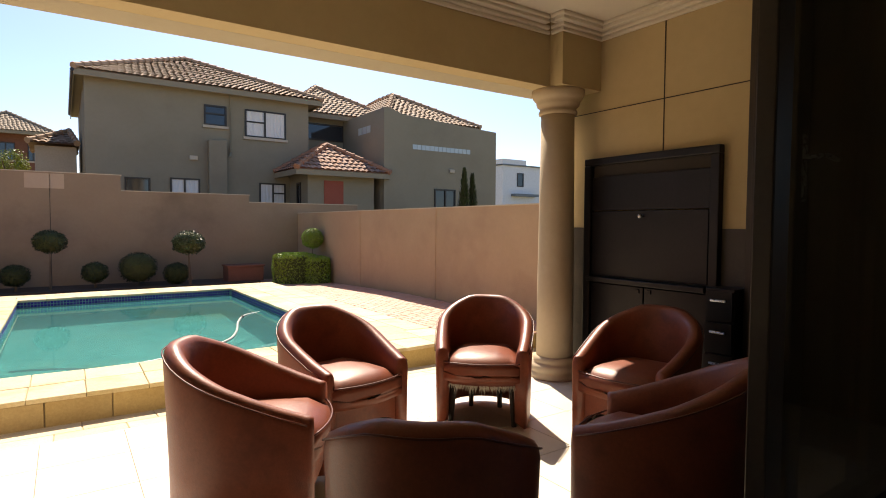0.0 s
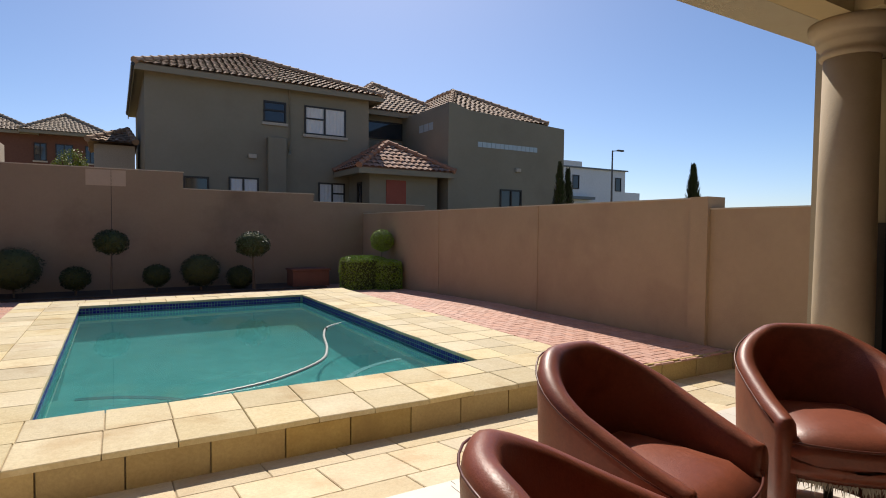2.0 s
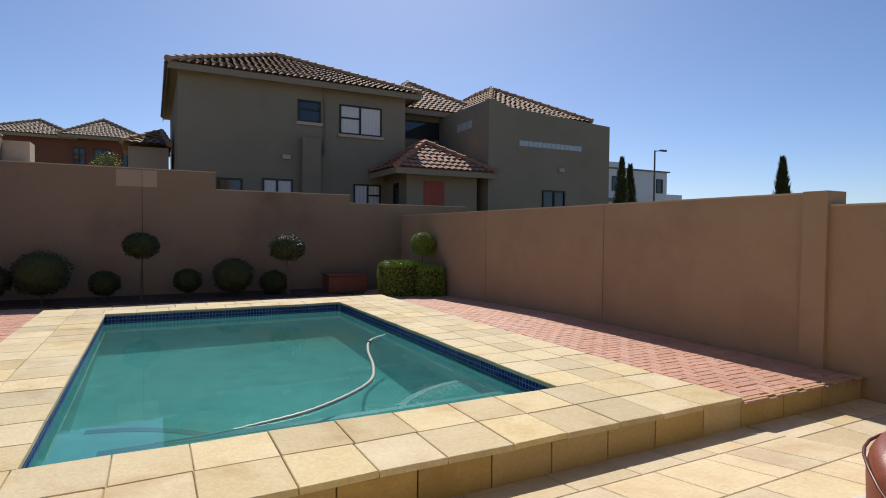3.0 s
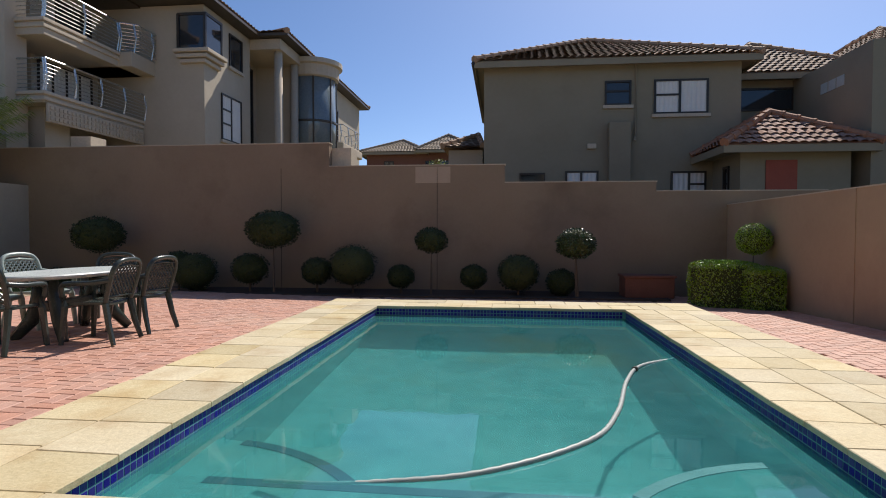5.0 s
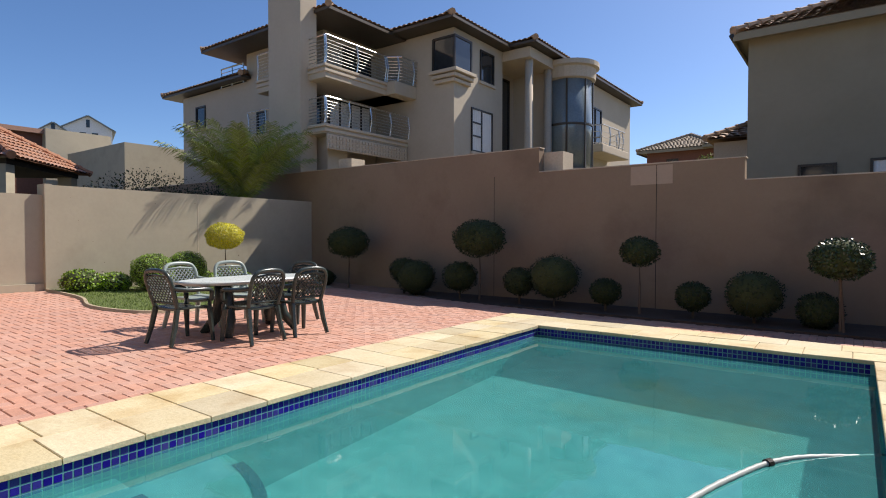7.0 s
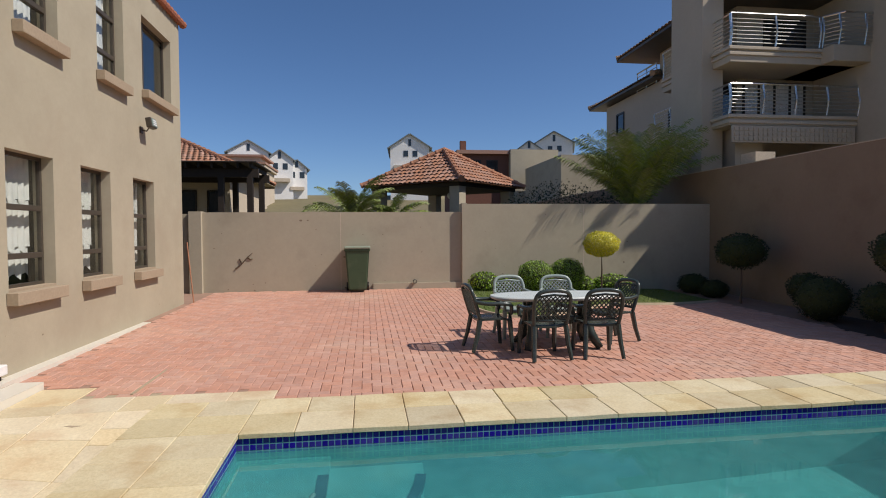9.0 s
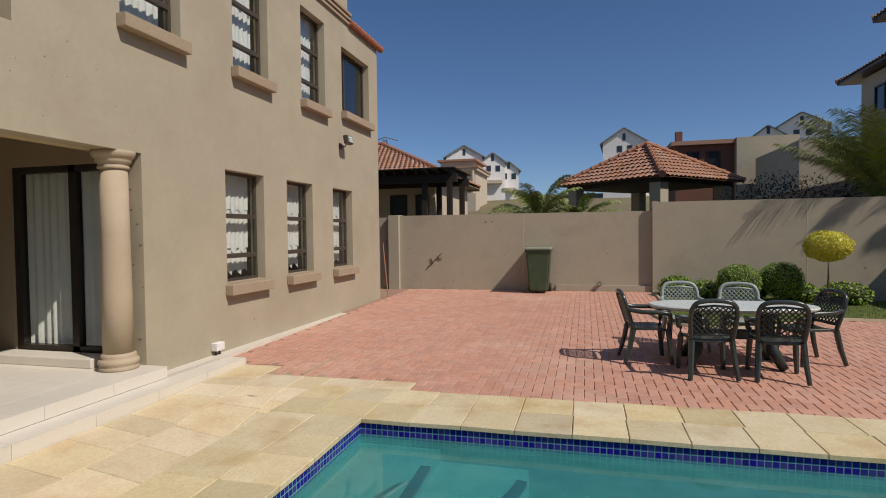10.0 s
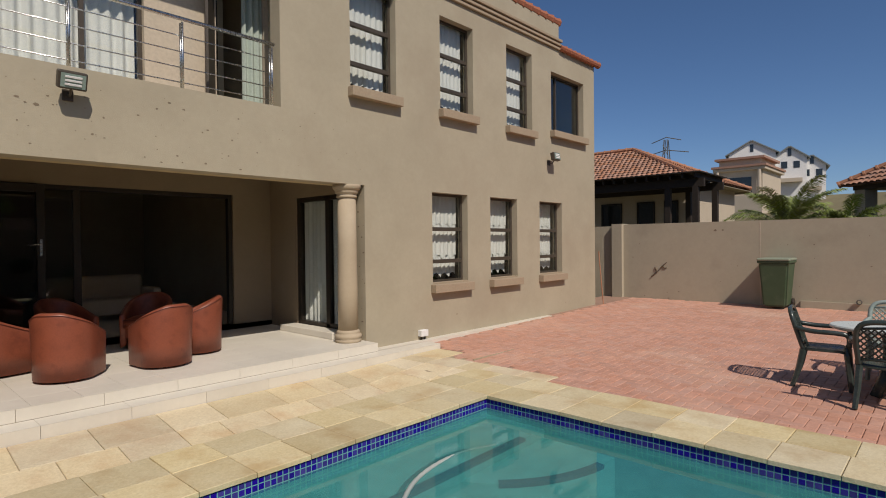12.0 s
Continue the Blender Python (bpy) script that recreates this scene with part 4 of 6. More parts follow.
def tub_chair(x, y, facing, label, torn=False, seed=1):
    """Upholstered tub chair; its front looks along -y before it is turned."""
    r = random.Random(seed)
    ch = tagged(base("tub_chair", x, y, -0.12, facing, 0.96), label, "chair", group="tub chairs on the veranda")
    path = [(-0.30, -0.31), (-0.315, -0.2), (-0.325, -0.08)]
    path += [(-0.33 * math.cos(radians(a)), 0.02 + 0.31 * math.sin(radians(a))) for a in range(0, 181, 9)]
    path += [(0.325, -0.08), (0.315, -0.2), (0.30, -0.31)]
    n = len(path)
    run = [0.0]
    for a, b in zip(path, path[1:]):
        run.append(run[-1] + math.hypot(b[0] - a[0], b[1] - a[1]))
    bm = bmesh.new()
    rows, rim_pts = [], []
    for i, (px, py) in enumerate(path):
        s = abs(run[i] / run[-1] * 2 - 1)
        q_ = max(0.0, (s - 0.16) / 0.84)
        top = 0.83 - 0.28 * (0.8 * q_ + 0.2 * (0.5 - 0.5 * math.cos(math.pi * q_)))
        a = path[max(0, i - 1)]
        b = path[min(n - 1, i + 1)]
        tx, ty = b[0] - a[0], b[1] - a[1]
        ln = math.hypot(tx, ty)
        nx, ny = -ty / ln, tx / ln
        flare, th = 0.025 * (1 - s * 0.6), 0.088
        prof = [(0.0, 0.03), (0.005, 0.3), (flare, top - 0.06), (flare - 0.006, top - 0.028), (flare - th * 0.22, top - 0.007), (flare - th * 0.5, top), (flare - th * 0.78, top - 0.007), (flare - th + 0.004, top - 0.03), (flare * 0.6 - th, top - 0.1), (-th, 0.34), (-th * 0.9, 0.06)]
        rows.append([bm.verts.new((px + nx * d, py + ny * d, z)) for d, z in prof])
        rim_pts.append((px + nx * (flare + 0.003), py + ny * (flare + 0.003), top - 0.03))
    for a, b in zip(rows, rows[1:]):
        for k in range(len(prof)):
            bm.faces.new((a[k], b[k], b[(k + 1) % len(prof)], a[(k + 1) % len(prof)]))
    # rounded fronts of the arms
    for side, first_row in ((0, rows[0]), (1, rows[-1])):
        last = first_row
        mid = sum((v.co for v in first_row), Vector()) / len(first_row)
        for grow, fwd in ((0.86, 0.016), (0.55, 0.028)):
            nxt = [bm.verts.new((mid.x + (v.co.x - mid.x) * grow, v.co.y - fwd, 0.03 + (v.co.z - 0.03) * (1 - 0.035 * (1 - grow)))) for v in first_row]
            for k in range(len(nxt)):
                q = (last[k], last[(k + 1) % len(nxt)], nxt[(k + 1) % len(nxt)], nxt[k])
                bm.faces.new(q if side else q[::-1])
            last = nxt
        bm.faces.new(last)
    bmesh.ops.recalc_face_normals(bm, faces=bm.faces[:])
    shell = part("shell", bm, M_LEATHER, ch, smooth=True)
    part("piping", tube(bmesh.new(), rim_pts, 0.0035, 6), M_PIPING, shell, "dark piped seam", smooth=True)
    # bowed seat cushion
    bm = bmesh.new()
    box(bm, -0.262, 0.262, -0.33, 0.25, 0.33, 0.47)
    bmesh.ops.subdivide_edges(bm, edges=bm.edges, cuts=5, use_grid_fill=True)
    for v in bm.verts:
        u, w = v.co.x / 0.255, (v.co.y + 0.055) / 0.275
        k = max(abs(u), abs(w))
        if v.co.y > 0:
            v.co.x *= math.sqrt(1 - (v.co.y / 0.3) ** 2)
        if v.co.z > 0.40:
            v.co.z += 0.035 * (1 - k ** 2)
            v.co.z -= 0.03 * max(0, k - 0.8) / 0.2
        if v.co.y < 0:
            v.co.y -= 0.05 * (1 - u * u) * (-v.co.y / 0.33)
        if v.co.y < -0.3 and v.co.z > 0.44:
            v.co.y += 0.015
    seat = part("seat", bm, M_LEATHER, ch, smooth=True)
    fr = [(-0.25 + 0.5 * i / 12, -0.335 - 0.052 * (1 - (-1 + 2 * i / 12) ** 2), 0.455) for i in range(13)]
    part("piping", tube(bmesh.new(), fr, 0.005, 6), M_PIPING, seat, smooth=True)
    # front apron with arched lower edge
    bm = bmesh.new()
    m_ = 14
    cols = []
    for i in range(m_ + 1):
        u = -1 + 2 * i / m_
        yy = -0.30 - 0.045 * (1 - u * u)
        zb = 0.30 if torn else 0.10 + 0.13 * math.sqrt(max(0, 1 - (u * 0.95) ** 2))
        cols.append([bm.verts.new((0.235 * u, yy + d, z)) for d, z in ((0, 0.35), (0, zb), (0.02, zb), (0.02, 0.35))])
    for a, b in zip(cols, cols[1:]):
        for k in range(4):
            bm.faces.new((a[k], b[k], b[(k + 1) % 4], a[(k + 1) % 4]))
    part("apron", bm, M_LEATHER, ch, smooth=False)
    part("underframe", bx(-0.2, 0.2, -0.24, 0.12, 0.28, 0.335), M_LEG, ch)
    for lx, ly in ((-0.2, -0.2), (0.2, -0.2), (-0.1, 0.16), (0.1, 0.16)):
        part("leg", tube(bmesh.new(), [(lx, ly, 0.3), (lx * 1.08, ly * 1.1, 0.0)], 0.022, 8, [0.026, 0.018]), M_LEG, ch)
    if torn:
        v, f = [], []
        for i in range(260):
            u = r.uniform(-1, 1)
            yy = -0.30 - 0.045 * (1 - u * u) - r.uniform(0, 0.012)
            w, ln = r.uniform(0.002, 0.007), r.uniform(0.015, 0.06) * (1.2 if r.random() < 0.15 else 0.7)
            o = len(v)
            sx = r.uniform(-0.012, 0.012)
            v += [(0.235 * u, yy, 0.305), (0.235 * u + w, yy, 0.305), (0.235 * u + w * 0.5 + sx, yy - 0.006, 0.305 - ln)]
            f.append((o, o + 1, o + 2))
        fr_ = sheet("torn_fringe", v, f, M_LINING, ch)
        tagged(fr_, "frayed pale threads hanging under the seat", kind="stuff")
    return ch


OX = "worn oxblood leather tub chair"
for i, (x, y, turn, torn, lb) in enumerate(((2.33, 2.97, -42, True, " with frayed seat front near the column"), (1.28, 3.07, 11, False, " facing the circle by the veranda edge"),
                                            (0.62, 2.53, 62, False, " with its back toward the pool"), (2.85, 2.09, -79, False, " in front of the built-in barbecue"),
                                            (1.97, 1.31, 205, False, " in shade beside the glazed doors"), (0.90, 1.44, 141, False, " with its back to the doorway"))):
    tub_chair(x, y, turn, OX + lb, torn, i + 1)

# ---- resin garden table and chairs ----
M_RESIN = shade("dark_green_resin", (0.032, 0.044, 0.04), (0.045, 0.06, 0.055), 4, 0.25, 0.05, 200, stain=(0.065, 0.08, 0.075), stain_scale=5)
M_RESINTOP = shade("pale_green_resin", (0.58, 0.63, 0.60), (0.64, 0.69, 0.66), 3, 0.3, 0.04, 150, stain=(0.50, 0.55, 0.52), stain_scale=3)
TX, TY = -3.78, 10.42
TZ = ground_z(TX, TY)
table = tagged(base("garden_table", TX, TY, TZ), "oval pale green resin garden table on brick paving", "table")
bm = bmesh.new()
prof = [(0.0, 0.675), (0.42, 0.675), (0.445, 0.685), (0.465, 0.70), (0.47, 0.715), (0.46, 0.728), (0.0, 0.73)]
rings = []
for rr_, z in prof[1:-1]:
    rings.append([bm.verts.new((rr_ * math.copysign(abs(math.cos(a)) ** 0.85, math.cos(a)), (rr_ + 0.5) * math.copysign(abs(math.sin(a)) ** 0.9, math.sin(a)), z)) for a in [2 * math.pi * k / 48 for k in range(48)]])
for a, b in zip(rings, rings[1:]):
    for k in range(48):
        bm.faces.new((a[k], a[(k + 1) % 48], b[(k + 1) % 48], b[k]))
bm.faces.new(rings[0][::-1])
bm.faces.new(rings[-1])
part("tabletop", bm, M_RESINTOP, table)
for sy in (-1, 1):
    for sx in (-1, 1):
        bm = bmesh.new()
        tube(bm, [(0.08 * sx, 0.42 * sy, 0.68), (0.1 * sx, 0.40 * sy, 0.45), (0.17 * sx, 0.42 * sy, 0.2), (0.3 * sx, 0.52 * sy, 0.0)], 0.05, 8, [0.06, 0.07, 0.075, 0.05])
        part("leg", bm, M_RESIN, table, smooth=True)
part("stretcher", bx(-0.05, 0.05, -0.42, 0.42, 0.3, 0.42, bevel=0.02), M_RESIN, table)


def garden_chair(M_RESIN, label):
    ch = tagged(base("garden_chair"), label, "chair", group="chairs round the garden table")
    # front is -y
    seat = bmesh.new()
    box(seat, -0.23, 0.23, -0.23, 0.21, 0.40, 0.43)
    bmesh.ops.subdivide_edges(seat, edges=seat.edges, cuts=4, use_grid_fill=True)
    for v in seat.verts:
        v.co.z += 0.02 * (v.co.x / 0.23) ** 2 - 0.02 * max(0, -v.co.y - 0.15) / 0.08
    part("seat", seat, M_RESIN, ch, smooth=True)

    def lean(z):
        return 0.2 + 0.14 * (z - 0.42) / 0.47

    arch = [(-0.215, 0.42), (-0.235, 0.6), (-0.24, 0.74), (-0.215, 0.83), (-0.15, 0.878), (0, 0.893), (0.15, 0.878), (0.215, 0.83), (0.24, 0.74), (0.235, 0.6), (0.215, 0.42)]
    part("back_frame", tube(bmesh.new(), spline([(x, lean(z), z) for x, z in arch], 4), 0.026, 8), M_RESIN, ch, smooth=True)
    part("back_rail", tube(bmesh.new(), [(-0.22, lean(0.5), 0.5), (0.22, lean(0.5), 0.5)], 0.016, 8), M_RESIN, ch, smooth=True)
    part("back_rail", tube(bmesh.new(), [(-0.205, lean(0.815), 0.815), (0, lean(0.835), 0.835), (0.205, lean(0.815), 0.815)], 0.014, 8), M_RESIN, ch, smooth=True)

    def inside(x, z):
        return abs(x) < 0.226 and 0.5 < z < 0.825

    bm = bmesh.new()
    for sgn in (-1, 1):
        for k in range(-9, 10):
            pts_ = []
            for q in range(41):
                z = 0.5 + 0.325 * q / 40
                x = sgn * (z - 0.66) * 0.95 + k * 0.058
                if inside(x, z):
                    pts_.append((x, lean(z) + 0.003 * sgn, z))
            if len(pts_) > 3:
                tube(bm, [pts_[0], pts_[-1]], 0.0085, 5)
    part("back_lattice", bm, M_RESIN, ch)
    for s in (-1, 1):
        part("armrest", tube(bmesh.new(), spline([(0.24 * s, lean(0.68), 0.68), (0.285 * s, 0.1, 0.655), (0.29 * s, -0.12, 0.65), (0.27 * s, -0.22, 0.62), (0.25 * s, -0.23, 0.5)], 5), 0.027, 8), M_RESIN, ch, smooth=True)
        part("leg", tube(bmesh.new(), [(0.235 * s, -0.22, 0.52), (0.235 * s, -0.215, 0.4), (0.255 * s, -0.25, 0.0)], 0.028, 6, [0.028, 0.036, 0.026]), M_RESIN, ch)
        part("leg", tube(bmesh.new(), [(0.215 * s, 0.205, 0.43), (0.23 * s, 0.25, 0.2), (0.25 * s, 0.31, 0.0)], 0.028, 6, [0.036, 0.032, 0.026]), M_RESIN, ch)
    return ch


spots = [(-3.15, 10.02, -90 + 4), (-3.18, 10.76, -90 - 5), (-3.72, 9.42, 180 + 6), (-4.08, 11.38, 17)]
# pale copy of M_RESIN: sun on the two west chairs is put into its colour
M_RESINLIT = shade("sunlit_green_resin", (0.26, 0.32, 0.29), (0.33, 0.39, 0.36), 4, 0.3, 0.05, 200)
first = garden_chair(M_RESIN, "dark green resin garden chair with lattice back")
pale = garden_chair(M_RESINLIT, "green resin garden chair with lattice back, sunlight coloured in")
pale.matrix_basis = pose(-4.5, 10.0, ground_z(-4.5, 10.0) + 0.004, 0, 0, 94)
copy_thing(pale, pose(-4.48, 10.72, ground_z(-4.48, 10.72) + 0.004, 0, 0, 84))
for k, (x, y, rz) in enumerate(spots):
    m = pose(x, y, ground_z(x, y) + 0.004, 0, 0, rz)
    if k == 0:
        first.matrix_basis = m
    else:
        copy_thing(first, m)

# ---- wheelie bin ----
M_BIN = shade("green_bin_plastic", (0.045, 0.08, 0.04), (0.06, 0.10, 0.052), 5, 0.5, stain=(0.10, 0.13, 0.08), stain_scale=3)
M_BINLID = shade("faded_lid", (0.22, 0.26, 0.19), (0.27, 0.31, 0.23), 5, 0.55)
bx_, by_ = -10.58, 7.5
wb = tagged(base("wheelie_bin", bx_, by_, ground_z(bx_, by_), 90, 1.1), "faded green wheelie bin standing against the wall", "bin")
bm = bmesh.new()
lo, hi = (0.21, 0.24, 0.05), (0.275, 0.335, 0.98)
vs = [bm.verts.new((sx * w, sy * d, z)) for w, d, z in (lo, hi) for sx, sy in ((-1, -1), (1, -1), (1, 1), (-1, 1))]
bm.faces.new(vs[3::-1])
bm.faces.new(vs[4:])
for k in range(4):
    bm.faces.new((vs[k], vs[(k + 1) % 4], vs[4 + (k + 1) % 4], vs[4 + k]))
bmesh.ops.bevel(bm, geom=bm.edges[:], offset=0.035, segments=3, affect="EDGES")
part("body", bm, M_BIN, wb)
part("rim", bx(-0.295, 0.295, -0.35, 0.35, 0.95, 1.0, bevel=0.012), M_BIN, wb)
lid = bmesh.new()
box(lid, -0.3, 0.3, -0.37, 0.36, 1.0, 1.05, bevel=0.02)
for v in lid.verts:
    if v.co.z > 1.02:
        v.co.z += 0.03 * (1 - (v.co.x / 0.3) ** 2)
part("lid", lid, M_BINLID, wb, "faded pale green lid")
for s in (-1, 1):
    part("wheel", lathe(bmesh.new(), [(0.03, -0.025), (0.095, -0.025), (0.1, -0.01), (0.1, 0.01), (0.095, 0.025), (0.03, 0.025)], 20), M_DARKFRAME, wb).matrix_basis = pose(0.24 * s, 0.27, 0.1, 0, 90, 0)
part("handle", tube(bmesh.new(), [(-0.22, 0.38, 1.0), (0.22, 0.38, 1.0)], 0.016, 8), M_BIN, wb)

# ---- plants ----
def leaf_mat(name, a, b):
    m = shade(name, a, b, 2.5, 0.5, island=0.35, spec=0.35)
    return m


M_LEAF = leaf_mat("clipped_leaf", (0.17, 0.28, 0.035), (0.25, 0.37, 0.06))
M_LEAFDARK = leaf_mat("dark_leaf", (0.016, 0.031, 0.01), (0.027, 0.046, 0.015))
M_LEAFGLOSS = shade("glossy_leaf", (0.03, 0.055, 0.018), (0.05, 0.08, 0.03), 2.5, 0.33, island=0.35, spec=0.5)
M_GOLD = leaf_mat("golden_leaf", (0.52, 0.49, 0.035), (0.68, 0.62, 0.06))
M_PALM = leaf_mat("palm_leaf", (0.15, 0.20, 0.05), (0.27, 0.32, 0.09))
M_BARK = shade("bark", (0.10, 0.07, 0.045), (0.15, 0.11, 0.075), 12, 0.9, 0.5, 60)
# dark colour for the shade deep inside leafy crowns
M_CORE = shade("inner_crown_shade", (0.04, 0.05, 0.015), (0.055, 0.068, 0.02), 8, 0.95)


def leaves(centres, n, size, rnd_, power=0.35, flat=0.0):
    """Many small leaf blades in and on blobs (x, y, z, rx, ry, rz)."""
    v, f = [], []
    for cx, cy, cz, rx, ry, rz in centres:
        for _ in range(int(n)):
            d = Vector((rnd_.gauss(0, 1), rnd_.gauss(0, 1), rnd_.gauss(0, 1))).normalized()
            lump = 1 + 0.10 * noise.noise(Vector((cx, cy, cz)) * 3 + d * 2.3) + 0.07 * noise.noise(d * 7 + Vector((cx, cy, 0)))
            q = lump * rnd_.uniform(0.8, 1.03) ** power
            p = Vector((cx + d.x * rx * q, cy + d.y * ry * q, cz + d.z * rz * q))
            t = Vector((rnd_.gauss(0, 1), rnd_.gauss(0, 1), rnd_.gauss(0, 1))) * 0.8 + d * (0.9 - flat)
            t.normalize()
            s = t.cross(d + Vector((0.01, 0.02, 0)))
            s = s.normalized() if s.length > 1e-3 else Vector((1, 0, 0))
            L, w = size * rnd_.uniform(0.7, 1.3), size * 0.32
            o = len(v)
            v += [tuple(p - t * L * 0.4), tuple(p + s * w), tuple(p + t * L * 0.6), tuple(p - s * w)]
            f.append((o, o + 1, o + 2, o + 3))
    return v, f


# solid filler added inside a crown so gaps between leaves read as shade
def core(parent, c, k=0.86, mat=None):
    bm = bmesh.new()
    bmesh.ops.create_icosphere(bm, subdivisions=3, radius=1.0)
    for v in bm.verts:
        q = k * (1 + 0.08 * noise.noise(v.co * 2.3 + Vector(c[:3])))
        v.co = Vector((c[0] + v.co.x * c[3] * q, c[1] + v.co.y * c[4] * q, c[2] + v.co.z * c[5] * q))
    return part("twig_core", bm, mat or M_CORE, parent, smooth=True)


def bush(x, y, r, h, label, mat, n=1500, name="bush", seed=1, size=0.04):
    z = ground_z(x, y) - 0.02
    b_ = tagged(base(name, x, y, z), label, "bush")
    rv = min(h * 0.52, r * 0.88)
    c = (0, 0, h - rv, r, r, rv)
    v, f = leaves([c], n, size, random.Random(seed))
    part("trunk", tube(bmesh.new(), [(0, 0, 0), (0.01, 0, h * 0.4)], 0.025, 6), M_BARK, b_)
    core(b_, c, 0.9)
    sheet("crown", v, f, mat, b_)
    return b_


def standard(x, y, r, rz, top, label, mat, n=1400, seed=1, size=0.045, lean=0.0, stems=1):
    """Clipped lollipop tree on a bare stem."""
    z = ground_z(x, y) - 0.02
    t = tagged(base("topiary_tree", x, y, z), label, "tree")
    zc = top - z - rz
    rd = random.Random(seed)
    for k in range(stems):
        dx = lean + (k - (stems - 1) / 2) * 0.07
        part("trunk", tube(bmesh.new(), [(dx * 0.6, 0.0, 0.0), (dx * 0.2, 0.02, zc * 0.5), (dx * -0.3, 0, zc)], 0.02, 8, [0.026, 0.02, 0.016]), M_BARK, t)
    for k in range(4):
        a = k * 1.7
        part("limb", tube(bmesh.new(), [(0, 0, zc - rz * 0.8), (r * 0.5 * math.cos(a), r * 0.5 * math.sin(a), zc)], 0.01, 6), M_BARK, t)
    c = (0, 0, zc, r, r, rz)
    v, f = leaves([c], n, size, rd)
    core(t, c, 0.9, mat if mat is M_GOLD else None)
    sheet("crown", v, f, mat, t)
    return t


bed = tagged(part("flower_bed", bx(-10.8, 4.6, 16.05, BY, -0.75, -0.46), M_SOIL), "dark soil bed along the boundary wall", "bed", kind="structure")
SH = "in the shaded bed by the wall"
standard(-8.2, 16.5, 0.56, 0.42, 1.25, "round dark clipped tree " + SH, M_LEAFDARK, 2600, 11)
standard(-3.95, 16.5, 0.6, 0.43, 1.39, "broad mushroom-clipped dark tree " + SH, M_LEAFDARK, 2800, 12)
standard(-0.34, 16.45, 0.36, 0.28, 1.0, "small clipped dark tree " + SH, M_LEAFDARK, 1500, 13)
standard(2.74, 16.3, 0.42, 0.32, 0.98, "glossy small tree with twin pale stems", M_LEAFGLOSS, 1700, 14, 0.05, 0.05, 2)
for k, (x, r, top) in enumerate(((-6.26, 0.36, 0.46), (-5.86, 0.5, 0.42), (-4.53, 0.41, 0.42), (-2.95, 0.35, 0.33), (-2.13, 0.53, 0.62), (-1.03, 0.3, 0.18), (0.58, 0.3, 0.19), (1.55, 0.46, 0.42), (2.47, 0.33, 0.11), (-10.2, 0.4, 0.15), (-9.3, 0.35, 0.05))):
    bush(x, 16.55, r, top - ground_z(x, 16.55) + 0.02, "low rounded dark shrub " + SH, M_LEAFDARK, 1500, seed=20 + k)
pot = tagged(base("planter_box", 4.25, 16.6, -0.47), "low reddish clay planter in deep shade", "planter")
M_POT = shade("dull_clay", (0.15, 0.06, 0.04), (0.2, 0.085, 0.055), 3, 0.85)
part("body", bx(-0.5, 0.5, -0.3, 0.3, 0.0, 0.42, bevel=0.02), M_POT, pot)
part("rim", bx(-0.53, 0.53, -0.33, 0.33, 0.42, 0.47, bevel=0.01), M_POT, pot)

hz = ground_z(5.4, 15) - 0.02
hedge = tagged(base("hedge", 5.62, 15.25, hz), "low clipped bright green hedge in the corner", "hedge")
LOBES = ((-0.24, 0.18, 0.58, 0.62, 0.83), (0.2, -0.25, 0.36, 0.50, 0.75))
v, f = [], []
rd = random.Random(31)


def lobe_edge(a):
    return math.copysign(abs(math.cos(a)) ** 0.75, math.cos(a)), math.copysign(abs(math.sin(a)) ** 0.75, math.sin(a))


for lx, ly, rx, ry, top in LOBES:
    for _ in range(9000):
        a = rd.uniform(0, 2 * math.pi)
        if rd.random() < 0.55:
            q = math.sqrt(rd.random())
            z = top - 0.10 * q ** 6 + rd.uniform(-0.02, 0.02) + 0.02 * noise.noise(Vector((q * 3 * math.cos(a), q * 3 * math.sin(a), top)))
        else:
            z = rd.uniform(0.02, top - 0.02)
            q = 1.0 + rd.uniform(-0.04, 0.03) - 0.10 * (z / top) ** 8
        bow = 1 + 0.06 * noise.noise(Vector((math.cos(a) * 2, math.sin(a) * 2, z * 3)))
        ex, ey = lobe_edge(a)
        t = Vector((rd.gauss(0, 1), rd.gauss(0, 1), rd.gauss(0.6, 1))).normalized()
        s = t.cross(Vector((rd.gauss(0, 1), rd.gauss(0, 1), rd.gauss(0, 1)))).normalized()
        p = Vector((lx + rx * q * bow * ex, ly + ry * q * bow * ey, z))
        o = len(v)
        L = 0.038 * rd.uniform(0.7, 1.3)
        v += [tuple(p - t * L * 0.5), tuple(p + s * 0.012), tuple(p + t * L * 0.6), tuple(p - s * 0.012)]
        f.append((o, o + 1, o + 2, o + 3))
    bm = bmesh.new()
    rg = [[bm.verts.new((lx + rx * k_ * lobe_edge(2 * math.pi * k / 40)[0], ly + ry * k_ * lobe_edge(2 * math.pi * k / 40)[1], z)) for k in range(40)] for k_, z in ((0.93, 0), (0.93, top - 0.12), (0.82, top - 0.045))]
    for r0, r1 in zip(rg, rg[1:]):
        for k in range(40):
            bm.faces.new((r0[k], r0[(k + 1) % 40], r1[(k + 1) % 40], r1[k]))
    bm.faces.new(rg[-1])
    # added filler, coloured as the shade inside the hedge
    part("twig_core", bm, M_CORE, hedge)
sheet("crown", v, f, M_LEAF, hedge)
standard(5.87, 15.35, 0.31, 0.29, 1.06, "round clipped green tree rising above the hedge", M_LEAF, 4200, 15, 0.03)

